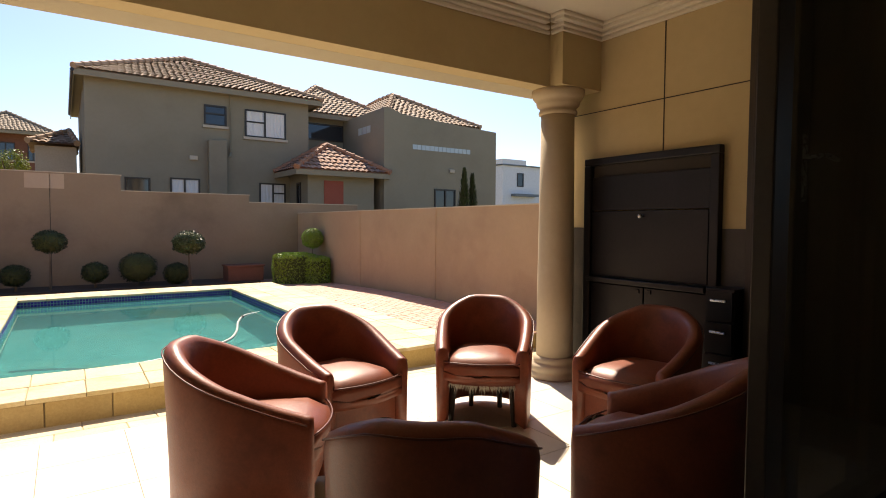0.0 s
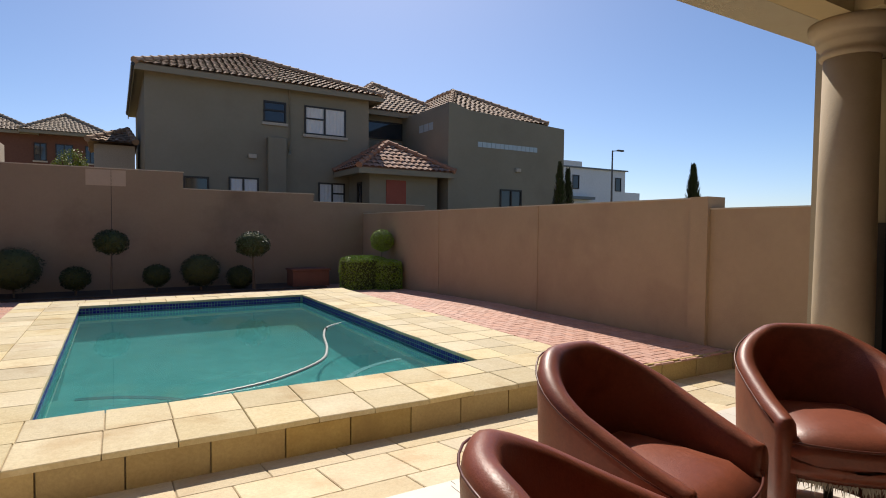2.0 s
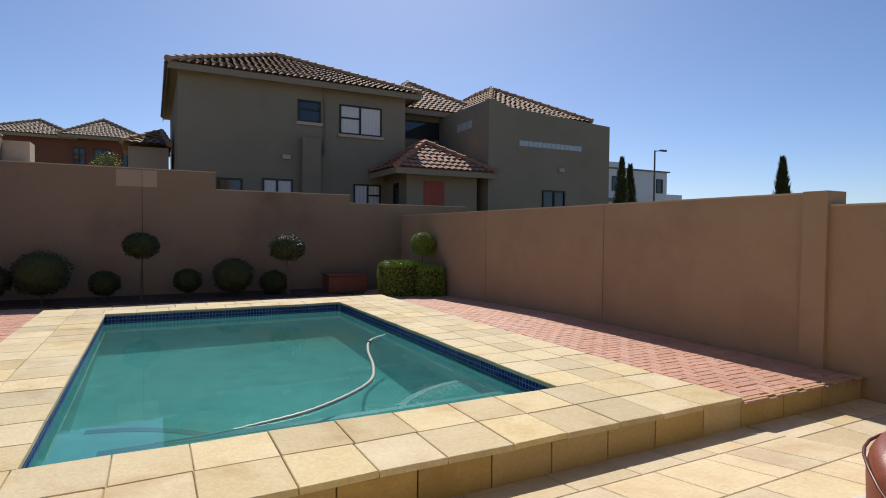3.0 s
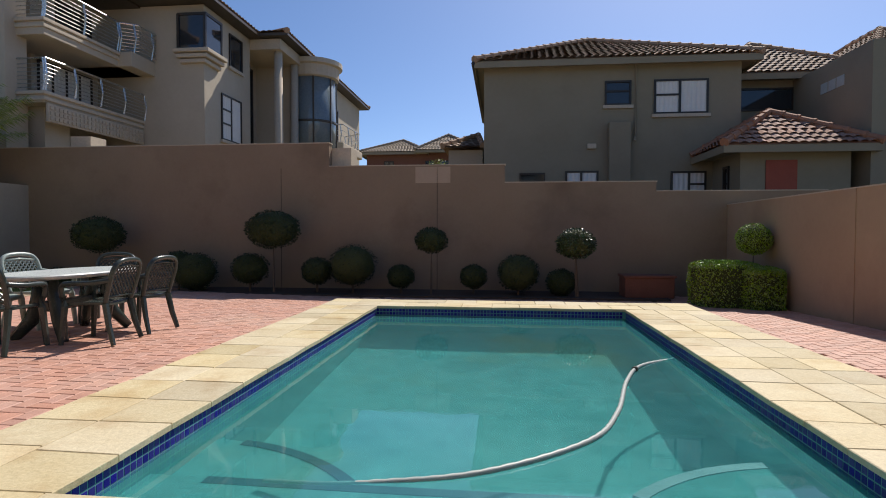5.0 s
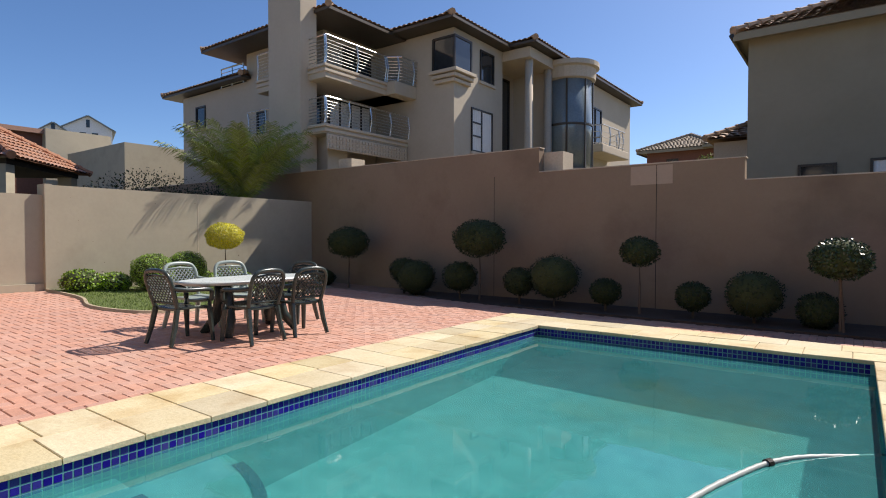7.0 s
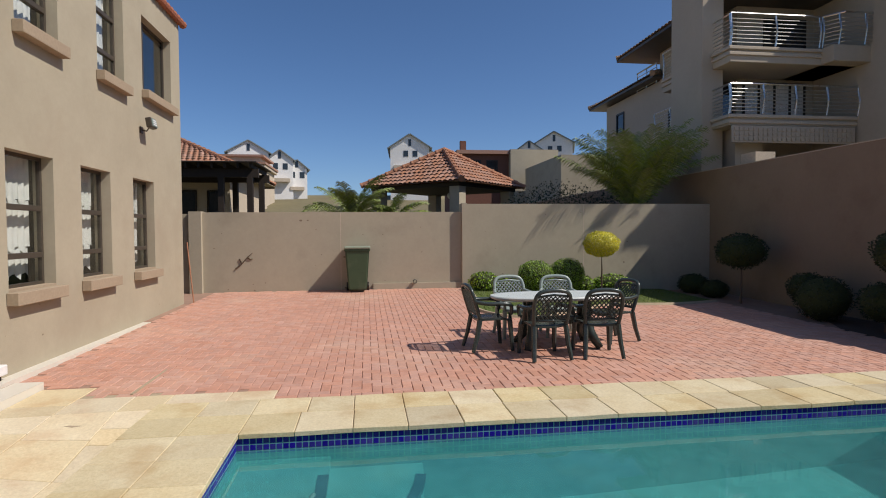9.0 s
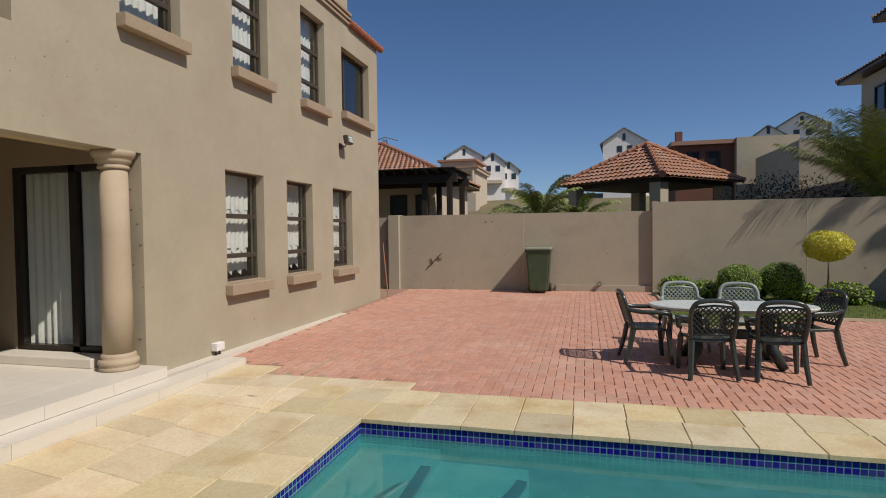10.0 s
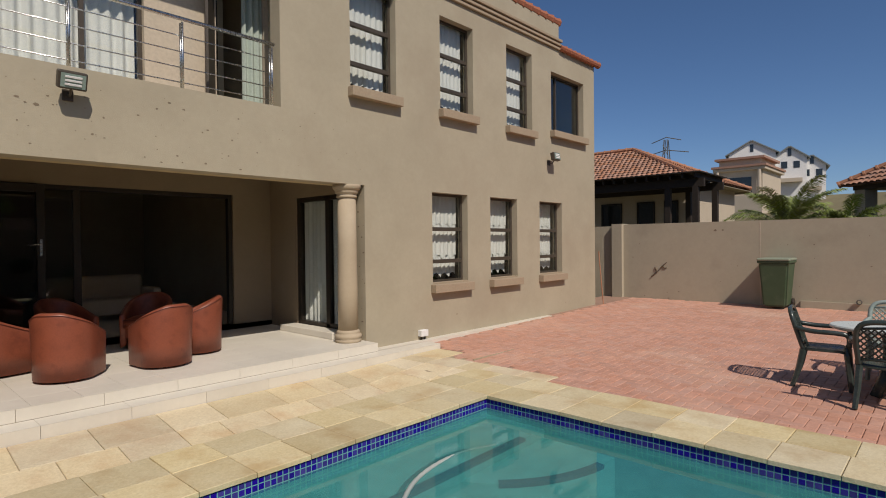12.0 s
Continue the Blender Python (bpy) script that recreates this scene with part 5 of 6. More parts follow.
# lawn corner with clipped shrubs in the west
lawn_pts = [(-10.87, 10.3), (-9.0, 10.25), (-7.6, 9.9), (-6.4, 10.15), (-6.1, 10.9), (-6.9, 12.0), (-7.7, 13.0), (-7.9, 14.6), (-8.4, 16.0), (-10.87, 16.0)]
bm = bmesh.new()
f_ = bm.faces.new([bm.verts.new((x, y, ground_z(x, y) + 0.015)) for x, y in lawn_pts])
bmesh.ops.triangulate(bm, faces=[f_])
M_LAWN = shade("lawn_green", (0.075, 0.11, 0.022), (0.115, 0.15, 0.035), 2.5, 0.9, 0.6, 60, stain=(0.16, 0.16, 0.05), stain_scale=1.2)
lawn = tagged(part("lawn", bm, M_LAWN), "small mown lawn patch beside the paving", "lawn", kind="structure")
lawn_edge = spline([(x, y, ground_z(x, y) + 0.0) for x, y in lawn_pts[:-1]], 5)
part("kerb", tube(bmesh.new(), lawn_edge, 0.05, 6), M_MORTAR, lawn)
v, f = [], []
rd = random.Random(41)


def in_lawn(x, y):
    c_ = False
    for (x1, y1), (x2, y2) in zip(lawn_pts, lawn_pts[1:] + lawn_pts[:1]):
        if (y1 > y) != (y2 > y) and x < (x2 - x1) * (y - y1) / (y2 - y1) + x1:
            c_ = not c_
    return c_


while len(f) < 14000:
    x, y = rd.uniform(-10.8, -6.1), rd.uniform(9.9, 16)
    if in_lawn(x, y):
        z = ground_z(x, y) + 0.012
        a, h = rd.uniform(0, 6.28), rd.uniform(0.02, 0.05)
        o = len(v)
        v += [(x, y, z), (x + 0.008 * math.cos(a), y + 0.008 * math.sin(a), z), (x + rd.uniform(-0.02, 0.02), y + rd.uniform(-0.02, 0.02), z + h)]
        f.append((o, o + 1, o + 2))
tagged(sheet("grass", v, f, leaf_mat("grass_blade", (0.08, 0.13, 0.02), (0.14, 0.19, 0.04))), "short green lawn grass", "grass", kind="stuff")
bush(-9.7, 11.95, 0.45, 0.86, "large round clipped green shrub by the wall", M_LEAF, 6000, seed=51, size=0.032)
bush(-9.9, 12.85, 0.45, 0.92, "round clipped green shrub by the wall", M_LEAF, 4500, seed=52, size=0.032)
standard(-9.5, 13.6, 0.44, 0.32, 1.32, "golden yellow mushroom-clipped tree on a bare stem", M_GOLD, 6500, 53, 0.035)
for k, (x, y, r, h) in enumerate(((-10.3, 10.75, 0.4, 0.5), (-10.2, 11.35, 0.35, 0.42), (-10.35, 12.4, 0.3, 0.4), (-10.2, 13.3, 0.4, 0.45), (-10.2, 14.2, 0.5, 0.5))):
    bush(x, y, r, h, "loose low green plant at the foot of the wall", M_LEAF, 900, seed=60 + k, size=0.06)


def palm(x, y, z, h, n, length, label, seed, droop=1.0, trunk=0.16, low=0.2):
    """Feather palm: arching ribs carrying many narrow hanging leaflets."""
    rd = random.Random(seed)
    p_ = tagged(base("palm_tree", x, y, z), label, "palm")
    part("trunk", tube(bmesh.new(), [(0, 0, 0), (0.03, 0.02, h * 0.5), (0, 0, h)], trunk, 10, [trunk * 1.2, trunk, trunk * 0.9]), M_BARK, p_)
    for k in range(n):
        az = k * 2.399 + rd.uniform(-0.25, 0.25)
        up = rd.uniform(low, 1.45)
        L = length * rd.uniform(0.75, 1.1)
        bend = droop * rd.uniform(0.8, 1.3)
        v, f, pts_ = [], [], [Vector((0, 0, h - rd.uniform(0.0, 0.25)))]
        for q in range(16):
            e = up - bend * 1.5 * (q / 15) ** 1.5
            pts_.append(pts_[-1] + Vector((math.cos(e) * math.cos(az), math.cos(e) * math.sin(az), math.sin(e))) * (L / 16))
        side = Vector((-math.sin(az), math.cos(az), 0))
        for q in range(3, 16):
            d = (pts_[q + 1] - pts_[q - 1] if q < 16 else pts_[q] - pts_[q - 1]).normalized()
            for sub in (0.0, 0.2, 0.4, 0.6, 0.8):
                c_ = pts_[q].lerp(pts_[min(q + 1, 16)], sub)
                ll = L * 0.21 * math.sin(math.pi * min(1, (q + sub - 2) / 15.5 * 0.82 + 0.13)) * rd.uniform(0.8, 1.15)
                for sg in (-1, 1):
                    out = (side * sg * 0.8 + d * 0.75 + Vector((0, 0, rd.uniform(-0.15, 0.35)))).normalized()
                    mid = c_ + out * ll * 0.55
                    tip = mid + (out + Vector((0, 0, -0.9))).normalized() * ll * 0.5
                    w = d * 0.011
                    o = len(v)
                    v += [tuple(c_ - w), tuple(c_ + w), tuple(mid + w), tuple(mid - w), tuple(tip)]
                    f += [(o, o + 1, o + 2, o + 3), (o + 3, o + 2, o + 4)]
        o = len(v)
        up_n = Vector((0, 0, 0.010))
        for q in range(17):
            w = side * 0.014 * (1 - q / 19)
            v += [tuple(pts_[q] - w), tuple(pts_[q] + up_n), tuple(pts_[q] + w)]
            if q:
                f += [(o + 3 * q - 3, o + 3 * q - 2, o + 3 * q + 1, o + 3 * q), (o + 3 * q - 2, o + 3 * q - 1, o + 3 * q + 2, o + 3 * q + 1)]
        sheet("frond", v, f, M_PALM, p_)
    return p_


palm(-11.95, 15.75, -0.7, 2.6, 46, 2.9, "feathery yellow-green palm rising behind the wall", 71, 0.42, low=0.85)
palm(-12.5, 7.35, -0.7, 2.4, 20, 1.65, "arching palm fronds showing above the wall", 72, 0.6, 0.12, low=0.45)
palm(-13.3, 8.5, -0.7, 2.3, 24, 1.45, "arching palm fronds showing above the wall", 73, 0.7, 0.12, low=0.4)
# weedy creeper sprig, pipe end and broomstick by the west wall
M_PIPE = shade("grey_pipe", (0.1, 0.09, 0.08), (0.14, 0.13, 0.11), 6, 0.7)
pp = tagged(base("drain_pipe", WX + 0.06, 9.0, 0.02), "stub of grey drain pipe low in the wall", "pipe")
part("pipe_end", lathe(bmesh.new(), [(0.055, 0), (0.055, 0.1), (0.04, 0.1), (0.04, 0.0)], 16, cap=False), M_PIPE, pp).matrix_basis = pose(0, 0, 0, 0, 90, 0)
bs_ = tagged(base("broomstick", -9.13, FY + 0.06, ground_z(-9.1, 3.8)), "thin reddish broomstick leaning at the house corner", "broom")
part("stick", tube(bmesh.new(), [(0, 0.12, 0), (0, 0.0, 1.35)], 0.014, 8), M_ROOFRED, bs_)

# ---- neighbouring houses ----
def tiles_on(quads, bm, pitch=0.30, width=0.23):
    """Lays curved roof tiles over sloping faces given as (eave_a, eave_b, top_b, top_a)."""
    for ea, eb, tb, ta in quads:
        ea, eb, tb, ta = map(Vector, (ea, eb, tb, ta))
        u = (eb - ea).normalized()
        nrm = (eb - ea).cross((ta + tb) / 2 - (ea + eb) / 2).normalized()
        up = nrm.cross(u).normalized()
        L = (eb - ea).length
        H = ((ta + tb) / 2 - (ea + eb) / 2).dot(up)
        ta_u, tb_u = (ta - ea).dot(u), (tb - ea).dot(u)
        for j in range(int(H / pitch) + 1):
            h0 = j * pitch
            t = min(1.0, (h0 + pitch * 0.5) / H)
            lo, hi = ta_u * t, L + (tb_u - L) * t
            n = max(1, int((hi - lo) / width))
            for i in range(n):
                c = lo + (hi - lo) * (i + 0.5) / n
                w = (hi - lo) / n
                prev = None
                h1 = min(H, h0 + pitch * 1.05)
                cols = []
                for k in range(4):
                    q = -0.5 + k / 3
                    arch = 0.05 * math.cos(q * math.pi) if k in (1, 2) else 0.0
                    a = ea + u * (c + q * w) + up * h0 + nrm * (0.045 + arch)
                    b = ea + u * (c + q * w) + up * h1 + nrm * (0.012 + arch * 0.8)
                    cols.append((bm.verts.new(a), bm.verts.new(b)))
                for (a0, b0), (a1, b1) in zip(cols, cols[1:]):
                    bm.faces.new((a0, a1, b1, b0))
        bm.faces.new([bm.verts.new(p) for p in (ea, eb, tb, ta)])
    return bm


def hip_roof(parent, x0, x1, y0, y1, z, peak_a, peak_b, mat=None, fascia=True, board=None, deep=0.2):
    """A hipped roof over a rectangle with its ridge from peak_a to peak_b (west to east or south to north)."""
    mat = mat or M_ROOF
    A, B, C, Dd = (x0, y0, z), (x1, y0, z), (x1, y1, z), (x0, y1, z)
    pa, pb = Vector(peak_a), Vector(peak_b)
    if abs(pb.x - pa.x) >= abs(pb.y - pa.y):
        quads = [(A, B, pb, pa), (C, Dd, pa, pb), (Dd, A, pa, pa), (B, C, pb, pb)]
        hips = [(A, pa), (Dd, pa), (B, pb), (C, pb)]
    else:
        quads = [(A, B, pa, pa), (C, Dd, pb, pb), (Dd, A, pa, pb), (B, C, pb, pa)]
        hips = [(A, pa), (B, pa), (C, pb), (Dd, pb)]
    part("roof", tiles_on(quads, bmesh.new()), mat, parent)
    for a, b in hips:
        a, b = Vector(a), Vector(b)
        tile_run("ridge_tile", a + Vector((0, 0, 0.06)), b + Vector((0, 0, 0.08)), 0.1, max(3, int((b - a).length / 0.38)), mat, parent)
    if (pb - pa).length > 0.2:
        tile_run("ridge_tile", pa + Vector((0, 0, 0.08)), pb + Vector((0, 0, 0.08)), 0.1, max(2, int((pb - pa).length / 0.38)), mat, parent)
    if fascia:
        bm = bmesh.new()
        box(bm, x0, x1, y0 + 0.02, y0 + 0.05, z - deep, z)
        box(bm, x0, x0 + 0.03, y0 + 0.05, y1, z - deep, z)
        box(bm, x1 - 0.03, x1, y0 + 0.05, y1, z - deep, z)
        part("fascia", bm, board or M_NBWALL, parent)
        part("soffit", bx(x0 + 0.03, x1 - 0.03, y0 + 0.05, y1, z - 0.1, z - 0.07), board or M_NBWALL, parent)


def pane_win(parent, axis, p, u0, u1, z0, z1, out, mull=(), bars=(), sill=True, curtain=True, mat=None, seed=1):
    """A window on a far wall: axis 'y' for a wall of constant y, 'x' for constant x; out is the way it faces."""
    def put(name, a, b, c, d, d0, d1, m, par):
        lo_, hi_ = sorted((p + out * d0, p + out * d1))
        bm_ = bx(a, b, lo_, hi_, c, d) if axis == "y" else bx(lo_, hi_, a, b, c, d)
        return part(name, bm_, m, par)
    w = put("window", u0, u1, z0, z1, -0.02, 0.004, mat or M_GLASS, parent)
    t = 0.06
    for a, b, c, d in ((u0, u0 + t, z0, z1), (u1 - t, u1, z0, z1), (u0 + t, u1 - t, z1 - t, z1), (u0 + t, u1 - t, z0, z0 + t)):
        put("frame", a, b, c, d, 0.004, 0.05, M_DARKFRAME, w)
    for m_ in mull:
        put("mullion", m_ - 0.035, m_ + 0.035, z0 + t, z1 - t, 0.004, 0.048, M_DARKFRAME, w)
    for b_, ua, ub in bars:
        put("bar", ua, ub, b_ - 0.03, b_ + 0.03, 0.004, 0.046, M_DARKFRAME, w)
    if sill:
        put("sill", u0 - 0.06, u1 + 0.06, z0 - 0.1, z0, 0.0, 0.09, M_TRIM, w)
    if curtain:
        bm_ = drape(u0 + t, u1 - t, 0, z0 + t, z1 - t, max(4, int((u1 - u0) * 7)), 0.008, seed=seed)
        c_ = part("curtain", bm_, M_LACE, w, smooth=True)
        c_.matrix_basis = pose(0, p + out * 0.018, 0) if axis == "y" else pose(p + out * 0.018, 0, 0, 0, 0, 90)
    return w


# the house behind the north wall
nh = tagged(base("house", 0, 0, 0), "two-storey olive beige house with tiled hip roof", "house")
NX0, NX1, NYF = 0.6, 8.4, 22.3
part("wall", bx(NX0, NX1, NYF, 31, -0.55, 6.2), M_NBWALL, nh)
hip_roof(nh, 0.3, 8.85, 21.85, 31.5, 6.22, (4.4, 26.4, 8.2), (4.4, 27.2, 8.2))
part("gutter", tube(bmesh.new(), [(0.27, 21.85, 6.16), (0.27, 31, 6.16)], 0.06, 8), M_DARKFRAME, nh)
pane_win(nh, "y", NYF, 4.35, 5.15, 4.86, 5.62, -1, bars=((5.3, 4.4, 5.1),), curtain=False)
pane_win(nh, "y", NYF, 5.83, 7.44, 4.56, 5.62, -1, mull=(6.6,), bars=((5.15, 5.9, 6.57),), seed=3)
pane_win(nh, "y", NYF, 1.73, 2.53, 1.7, 2.79, -1, curtain=False)
pane_win(nh, "y", NYF, 3.16, 4.18, 1.7, 2.84, -1, mull=(3.65,), seed=4)
pane_win(nh, "y", NYF, 6.36, 7.41, 1.7, 2.8, -1, mull=(6.9,), bars=((2.4, 6.93, 7.35),), seed=5)
part("chimney_breast", bx(4.45, 5.1, NYF - 0.3, NYF, -0.55, 4.3, bevel=0.02), M_NBWALL, nh)
part("downpipe", tube(bmesh.new(), [(5.28, NYF - 0.06, 6.1), (5.28, NYF - 0.06, 3.9), (5.2, NYF - 0.3, 3.7)], 0.04, 8), M_NBWALL, nh)
lm = part("wall_lamp", bx(3.82, 4.1, NYF - 0.1, NYF, 3.52, 3.68, bevel=0.02), M_TRIM, nh)
# middle bay and east wing
part("wall", bx(NX1, 11.2, 24.0, 31, -0.55, 6.0), M_NBWALL, nh)
pane_win(nh, "y", 24.0, 8.75, 10.7, 4.95, 5.7, -1, curtain=False, sill=False)
hip_roof(nh, 8.0, 13.4, 23.4, 30.5, 6.05, (10.4, 26.6, 7.9), (10.4, 27.5, 7.9))
part("wall", bx(10.7, 16.55, 20.0, 30, -0.55, 5.45), M_NBWALL, nh)
bm = bmesh.new()
prof = [(10.7, 5.45), (16.55, 5.45), (15.5, 5.5), (11.6, 5.72), (10.95, 5.92), (10.7, 5.92)]
f_ = bm.faces.new([bm.verts.new((x, 20.0, z)) for x, z in prof])
r_ = bmesh.ops.extrude_face_region(bm, geom=[f_])
bmesh.ops.translate(bm, verts=[v_ for v_ in r_["geom"] if isinstance(v_, bmesh.types.BMVert)], vec=(0, 0.25, 0))
part("gable_parapet", bm, M_NBWALL, nh)
part("side_parapet", bx(10.7, 10.95, 20.25, 24.0, 5.45, 5.9), M_NBWALL, nh)
hip_roof(nh, 10.9, 15.9, 20.3, 29.0, 5.6, (13.2, 23.8, 7.35), (13.2, 25.5, 7.35))
M_GBLOCK = shade("glass_brick", (0.42, 0.48, 0.47), (0.5, 0.56, 0.55), 5, 0.15, spec=0.8)
for k in range(14):
    part("glass_brick", bx(12.05 + k * 0.215, 12.25 + k * 0.215, 19.985, 20.0, 4.33, 4.53), M_GBLOCK, nh)
for z0 in (3.55, 5.05):
    for k in range(3):
        part("glass_brick", bx(10.685, 10.7, 21.2 + k * 0.4, 21.55 + k * 0.4, z0, z0 + 0.3), M_GBLOCK, nh)
pane_win(nh, "y", 20.0, 13.14, 14.24, 1.7, 2.72, -1, mull=(13.7,), curtain=False)
part("wall_lamp", bx(13.9, 14.15, 19.9, 20.0, 3.45, 3.6, bevel=0.02), M_TRIM, nh)
# entrance porch
part("wall", bx(7.6, 10.4, 20.3, NYF, -0.55, 3.1), M_NBWALL, nh)
hip_roof(nh, 6.95, 10.85, 19.7, 22.3, 3.2, (8.9, 21.6, 4.35), (8.9, 22.28, 4.35), M_ROOFRED)
part("front_door", bx(8.25, 9.05, 20.27, 20.3, 0.6, 2.86, bevel=0.005), shade("red_door", (0.30, 0.05, 0.02), (0.36, 0.07, 0.03), 4, 0.5), nh, "brick red front door")
pane_win(nh, "x", 7.6, 21.0, 21.4, 1.6, 2.8, -1, curtain=False, sill=False)

# the large house in the north-west
bh = tagged(base("mansion"), "large three-storey cream house with curved steel balconies", "house")
part("wall", bx(-17.3, -12.6, 19.5, 34, -0.55, 8.5), M_BIGWALL, bh)
part("wall", bx(-22.3, -17.3, 19.5, 30, -0.55, 7.35), M_BIGWALL, bh)
part("wall", bx(-12.6, -8.75, 22.2, 25.6, -0.55, 8.5), M_BIGWALL, bh)
part("wall", bx(-12.6, -9.6, 25.6, 28.0, -0.55, 8.5), M_BIGWALL, bh)
part("wall", bx(-12.6, -7.6, 28.0, 38.0, -0.55, 8.5), M_BIGWALL, bh)
hip_roof(bh, -18.7, -11.0, 18.3, 34, 8.55, (-15.5, 24, 10.2), (-15.5, 28, 10.2), board=M_FRAME, deep=0.1)
hip_roof(bh, -23.3, -17.0, 19.0, 30, 7.5, (-19, 22.5, 8.7), (-19, 26, 8.7), board=M_FRAME, deep=0.1)
hip_roof(bh, -13.5, -8.25, 21.4, 30, 8.62, (-10.9, 24.0, 9.7), (-10.9, 27, 9.7), board=M_FRAME, deep=0.1)
hip_roof(bh, -13.0, -7.1, 25.3, 38.6, 8.64, (-10, 29, 9.8), (-10, 35, 9.8), board=M_FRAME, deep=0.1)
part("chimney", bx(-13.45, -11.75, 17.75, 18.45, -0.5, 11.5, bevel=0.02), M_BIGWALL, bh)
# balconies
for z0, z1, xw in ((6.15, 6.62, -14.6), (4.35, 4.68, -15.2)):
    part("balcony_slab", bx(xw, -10.95, 18.1, 22.2, z0, z1, bevel=0.02), M_BIGWALL, bh)
    part("balcony_moulding", bx(xw, -10.88, 18.03, 22.2, z1 - 0.12, z1 - 0.02, bevel=0.02), M_TRIM, bh)
    part("balcony_moulding", bx(xw, -10.9, 18.05, 22.2, z1 - 0.28, z1 - 0.18, bevel=0.02), M_TRIM, bh)
part("balcony_slab", bx(-12.6, -10.5, 21.0, 23.4, 6.15, 6.62, bevel=0.02), M_BIGWALL, bh)
part("textured_panel", bx(-10.95, -10.88, 18.15, 22.1, 3.85, 4.33), M_TRIM, bh)
for k in range(26):
    for j in range(3):
        part("panel_boss", bx(-10.88, -10.85, 18.2 + k * 0.15, 18.3 + k * 0.15, 3.9 + j * 0.14, 3.99 + j * 0.14), M_TRIM, bh)
part("support_wall", bx(-15.2, -11.4, 18.6, 19.5, -0.5, 4.35), M_BIGWALL, bh)
part("support_wall", bx(-12.6, -11.2, 19.5, 22.2, -0.5, 3.3), M_BIGWALL, bh)


def steel_rail(pts, z, h, bars=7, posts=6):
    """Balcony rail along pts with bowed posts."""
    P = [Vector((x, y, z)) for x, y in pts]
    rl = part("railing", tube(bmesh.new(), [p + Vector((0, 0, h)) for p in P], 0.03, 6), M_STEEL, bh, "steel balcony railing")
    for k in range(bars):
        part("rail_bar", tube(bmesh.new(), [p + Vector((0, 0, 0.08 + (h - 0.12) * k / bars)) for p in P], 0.014, 5), M_STEEL, rl)
    for k in range(posts):
        s = k / (posts - 1) * (len(P) - 1)
        i = min(int(s), len(P) - 2)
        q = P[i].lerp(P[i + 1], s - i)
        part("rail_post", tube(bmesh.new(), [q, q + Vector((0.06, 0, h * 0.5)), q + Vector((0, 0, h))], 0.028, 6), M_STEEL, rl)


steel_rail([(-10.92, 18.1), (-10.9, 20.9)], 6.62, 0.9, 7, 3)
steel_rail([(-10.9, 21.0), (-10.45, 21.3), (-10.45, 22.6), (-10.7, 23.4)], 6.62, 0.9, 7, 5)
steel_rail([(-14.6, 18.12), (-11.0, 18.12)], 6.62, 0.9, 7, 4)
steel_rail([(-10.92, 18.1), (-10.9, 22.2)], 4.68, 0.85, 7, 5)
steel_rail([(-15.2, 18.12), (-11.0, 18.12)], 4.68, 0.85, 7, 5)
steel_rail([(-19.0, 19.4), (-17.4, 19.4)], 7.3, 0.8, 5, 3)
pane_win(bh, "x", -12.6, 19.7, 21.9, 4.7, 6.05, 1, mull=(20.25, 20.8, 21.35), sill=False, seed=21)
pane_win(bh, "x", -12.6, 20.4, 21.9, 6.65, 8.1, 1, mull=(21.1,), sill=False, curtain=False)
pane_win(bh, "y", 19.5, -13.4, -12.75, 4.75, 6.1, -1, curtain=False)
pane_win(bh, "y", 19.5, -21.17, -20.4, 5.8, 6.8, -1, curtain=False)
pane_win(bh, "y", 19.5, -16.6, -16.0, 4.9, 6.0, -1, curtain=False, sill=False)
# corner window, wing windows, portico and glazed bay
part("corner_window", bx(-9.55, -8.6, 22.05, 23.1, 7.0, 8.15), M_GLASS, bh)
for x, y in ((-8.62, 22.03), (-8.62, 23.08), (-9.56, 22.03)):
    part("window_post", bx(x - 0.04, x + 0.04, y - 0.03, y + 0.05, 7.0, 8.15), M_DARKFRAME, bh)
part("window_rail", bx(-9.58, -8.57, 22.02, 23.12, 8.1, 8.18), M_DARKFRAME, bh)
for k in range(3):
    part("window_ledge", bx(-9.7 + 0.08 * k, -8.45 - 0.09 * k, 21.9 + 0.07 * k, 23.25 - 0.05 * k, 6.86 - 0.16 * k, 6.99 - 0.16 * k, bevel=0.02), M_TRIM, bh)
pane_win(bh, "x", -8.75, 23.9, 24.9, 6.95, 8.15, 1, curtain=False)
pane_win(bh, "x", -8.75, 23.3, 24.8, 4.2, 5.85, 1, mull=(24.0,), bars=((4.8, 23.35, 23.97), (5.3, 23.35, 23.97)), seed=9)
pane_win(bh, "x", -9.6, 25.9, 27.6, 1.5, 7.9, 1, mull=(26.7,), sill=False, curtain=False)
for x, y in ((-7.75, 26.0), (-7.75, 27.7)):
    part("portico_column", lathe(bmesh.new(), [(0.2, 0), (0.18, 1), (0.16, 8.4)], 20, x, y), M_TRIM, bh, smooth=True)
part("portico_beam", bx(-9.6, -7.5, 25.6, 28.0, 8.1, 8.5), M_TRIM, bh)
M_BAYGLASS = shade("pale_bay_glass", (0.16, 0.2, 0.22), (0.2, 0.25, 0.27), 1, 0.06, spec=0.9, rough_var=0.02)
part("bay_glass", lathe(bmesh.new(), [(0.98, 3.9), (0.98, 7.7)], 28, -7.3, 28.9), M_BAYGLASS, bh, "curved glazed stair bay", smooth=True)
part("bay_cap", lathe(bmesh.new(), [(1.0, 7.7), (1.12, 7.75), (1.15, 8.2), (1.28, 8.25), (1.28, 8.45), (1.1, 8.5)], 28, -7.3, 28.9), M_TRIM, bh)
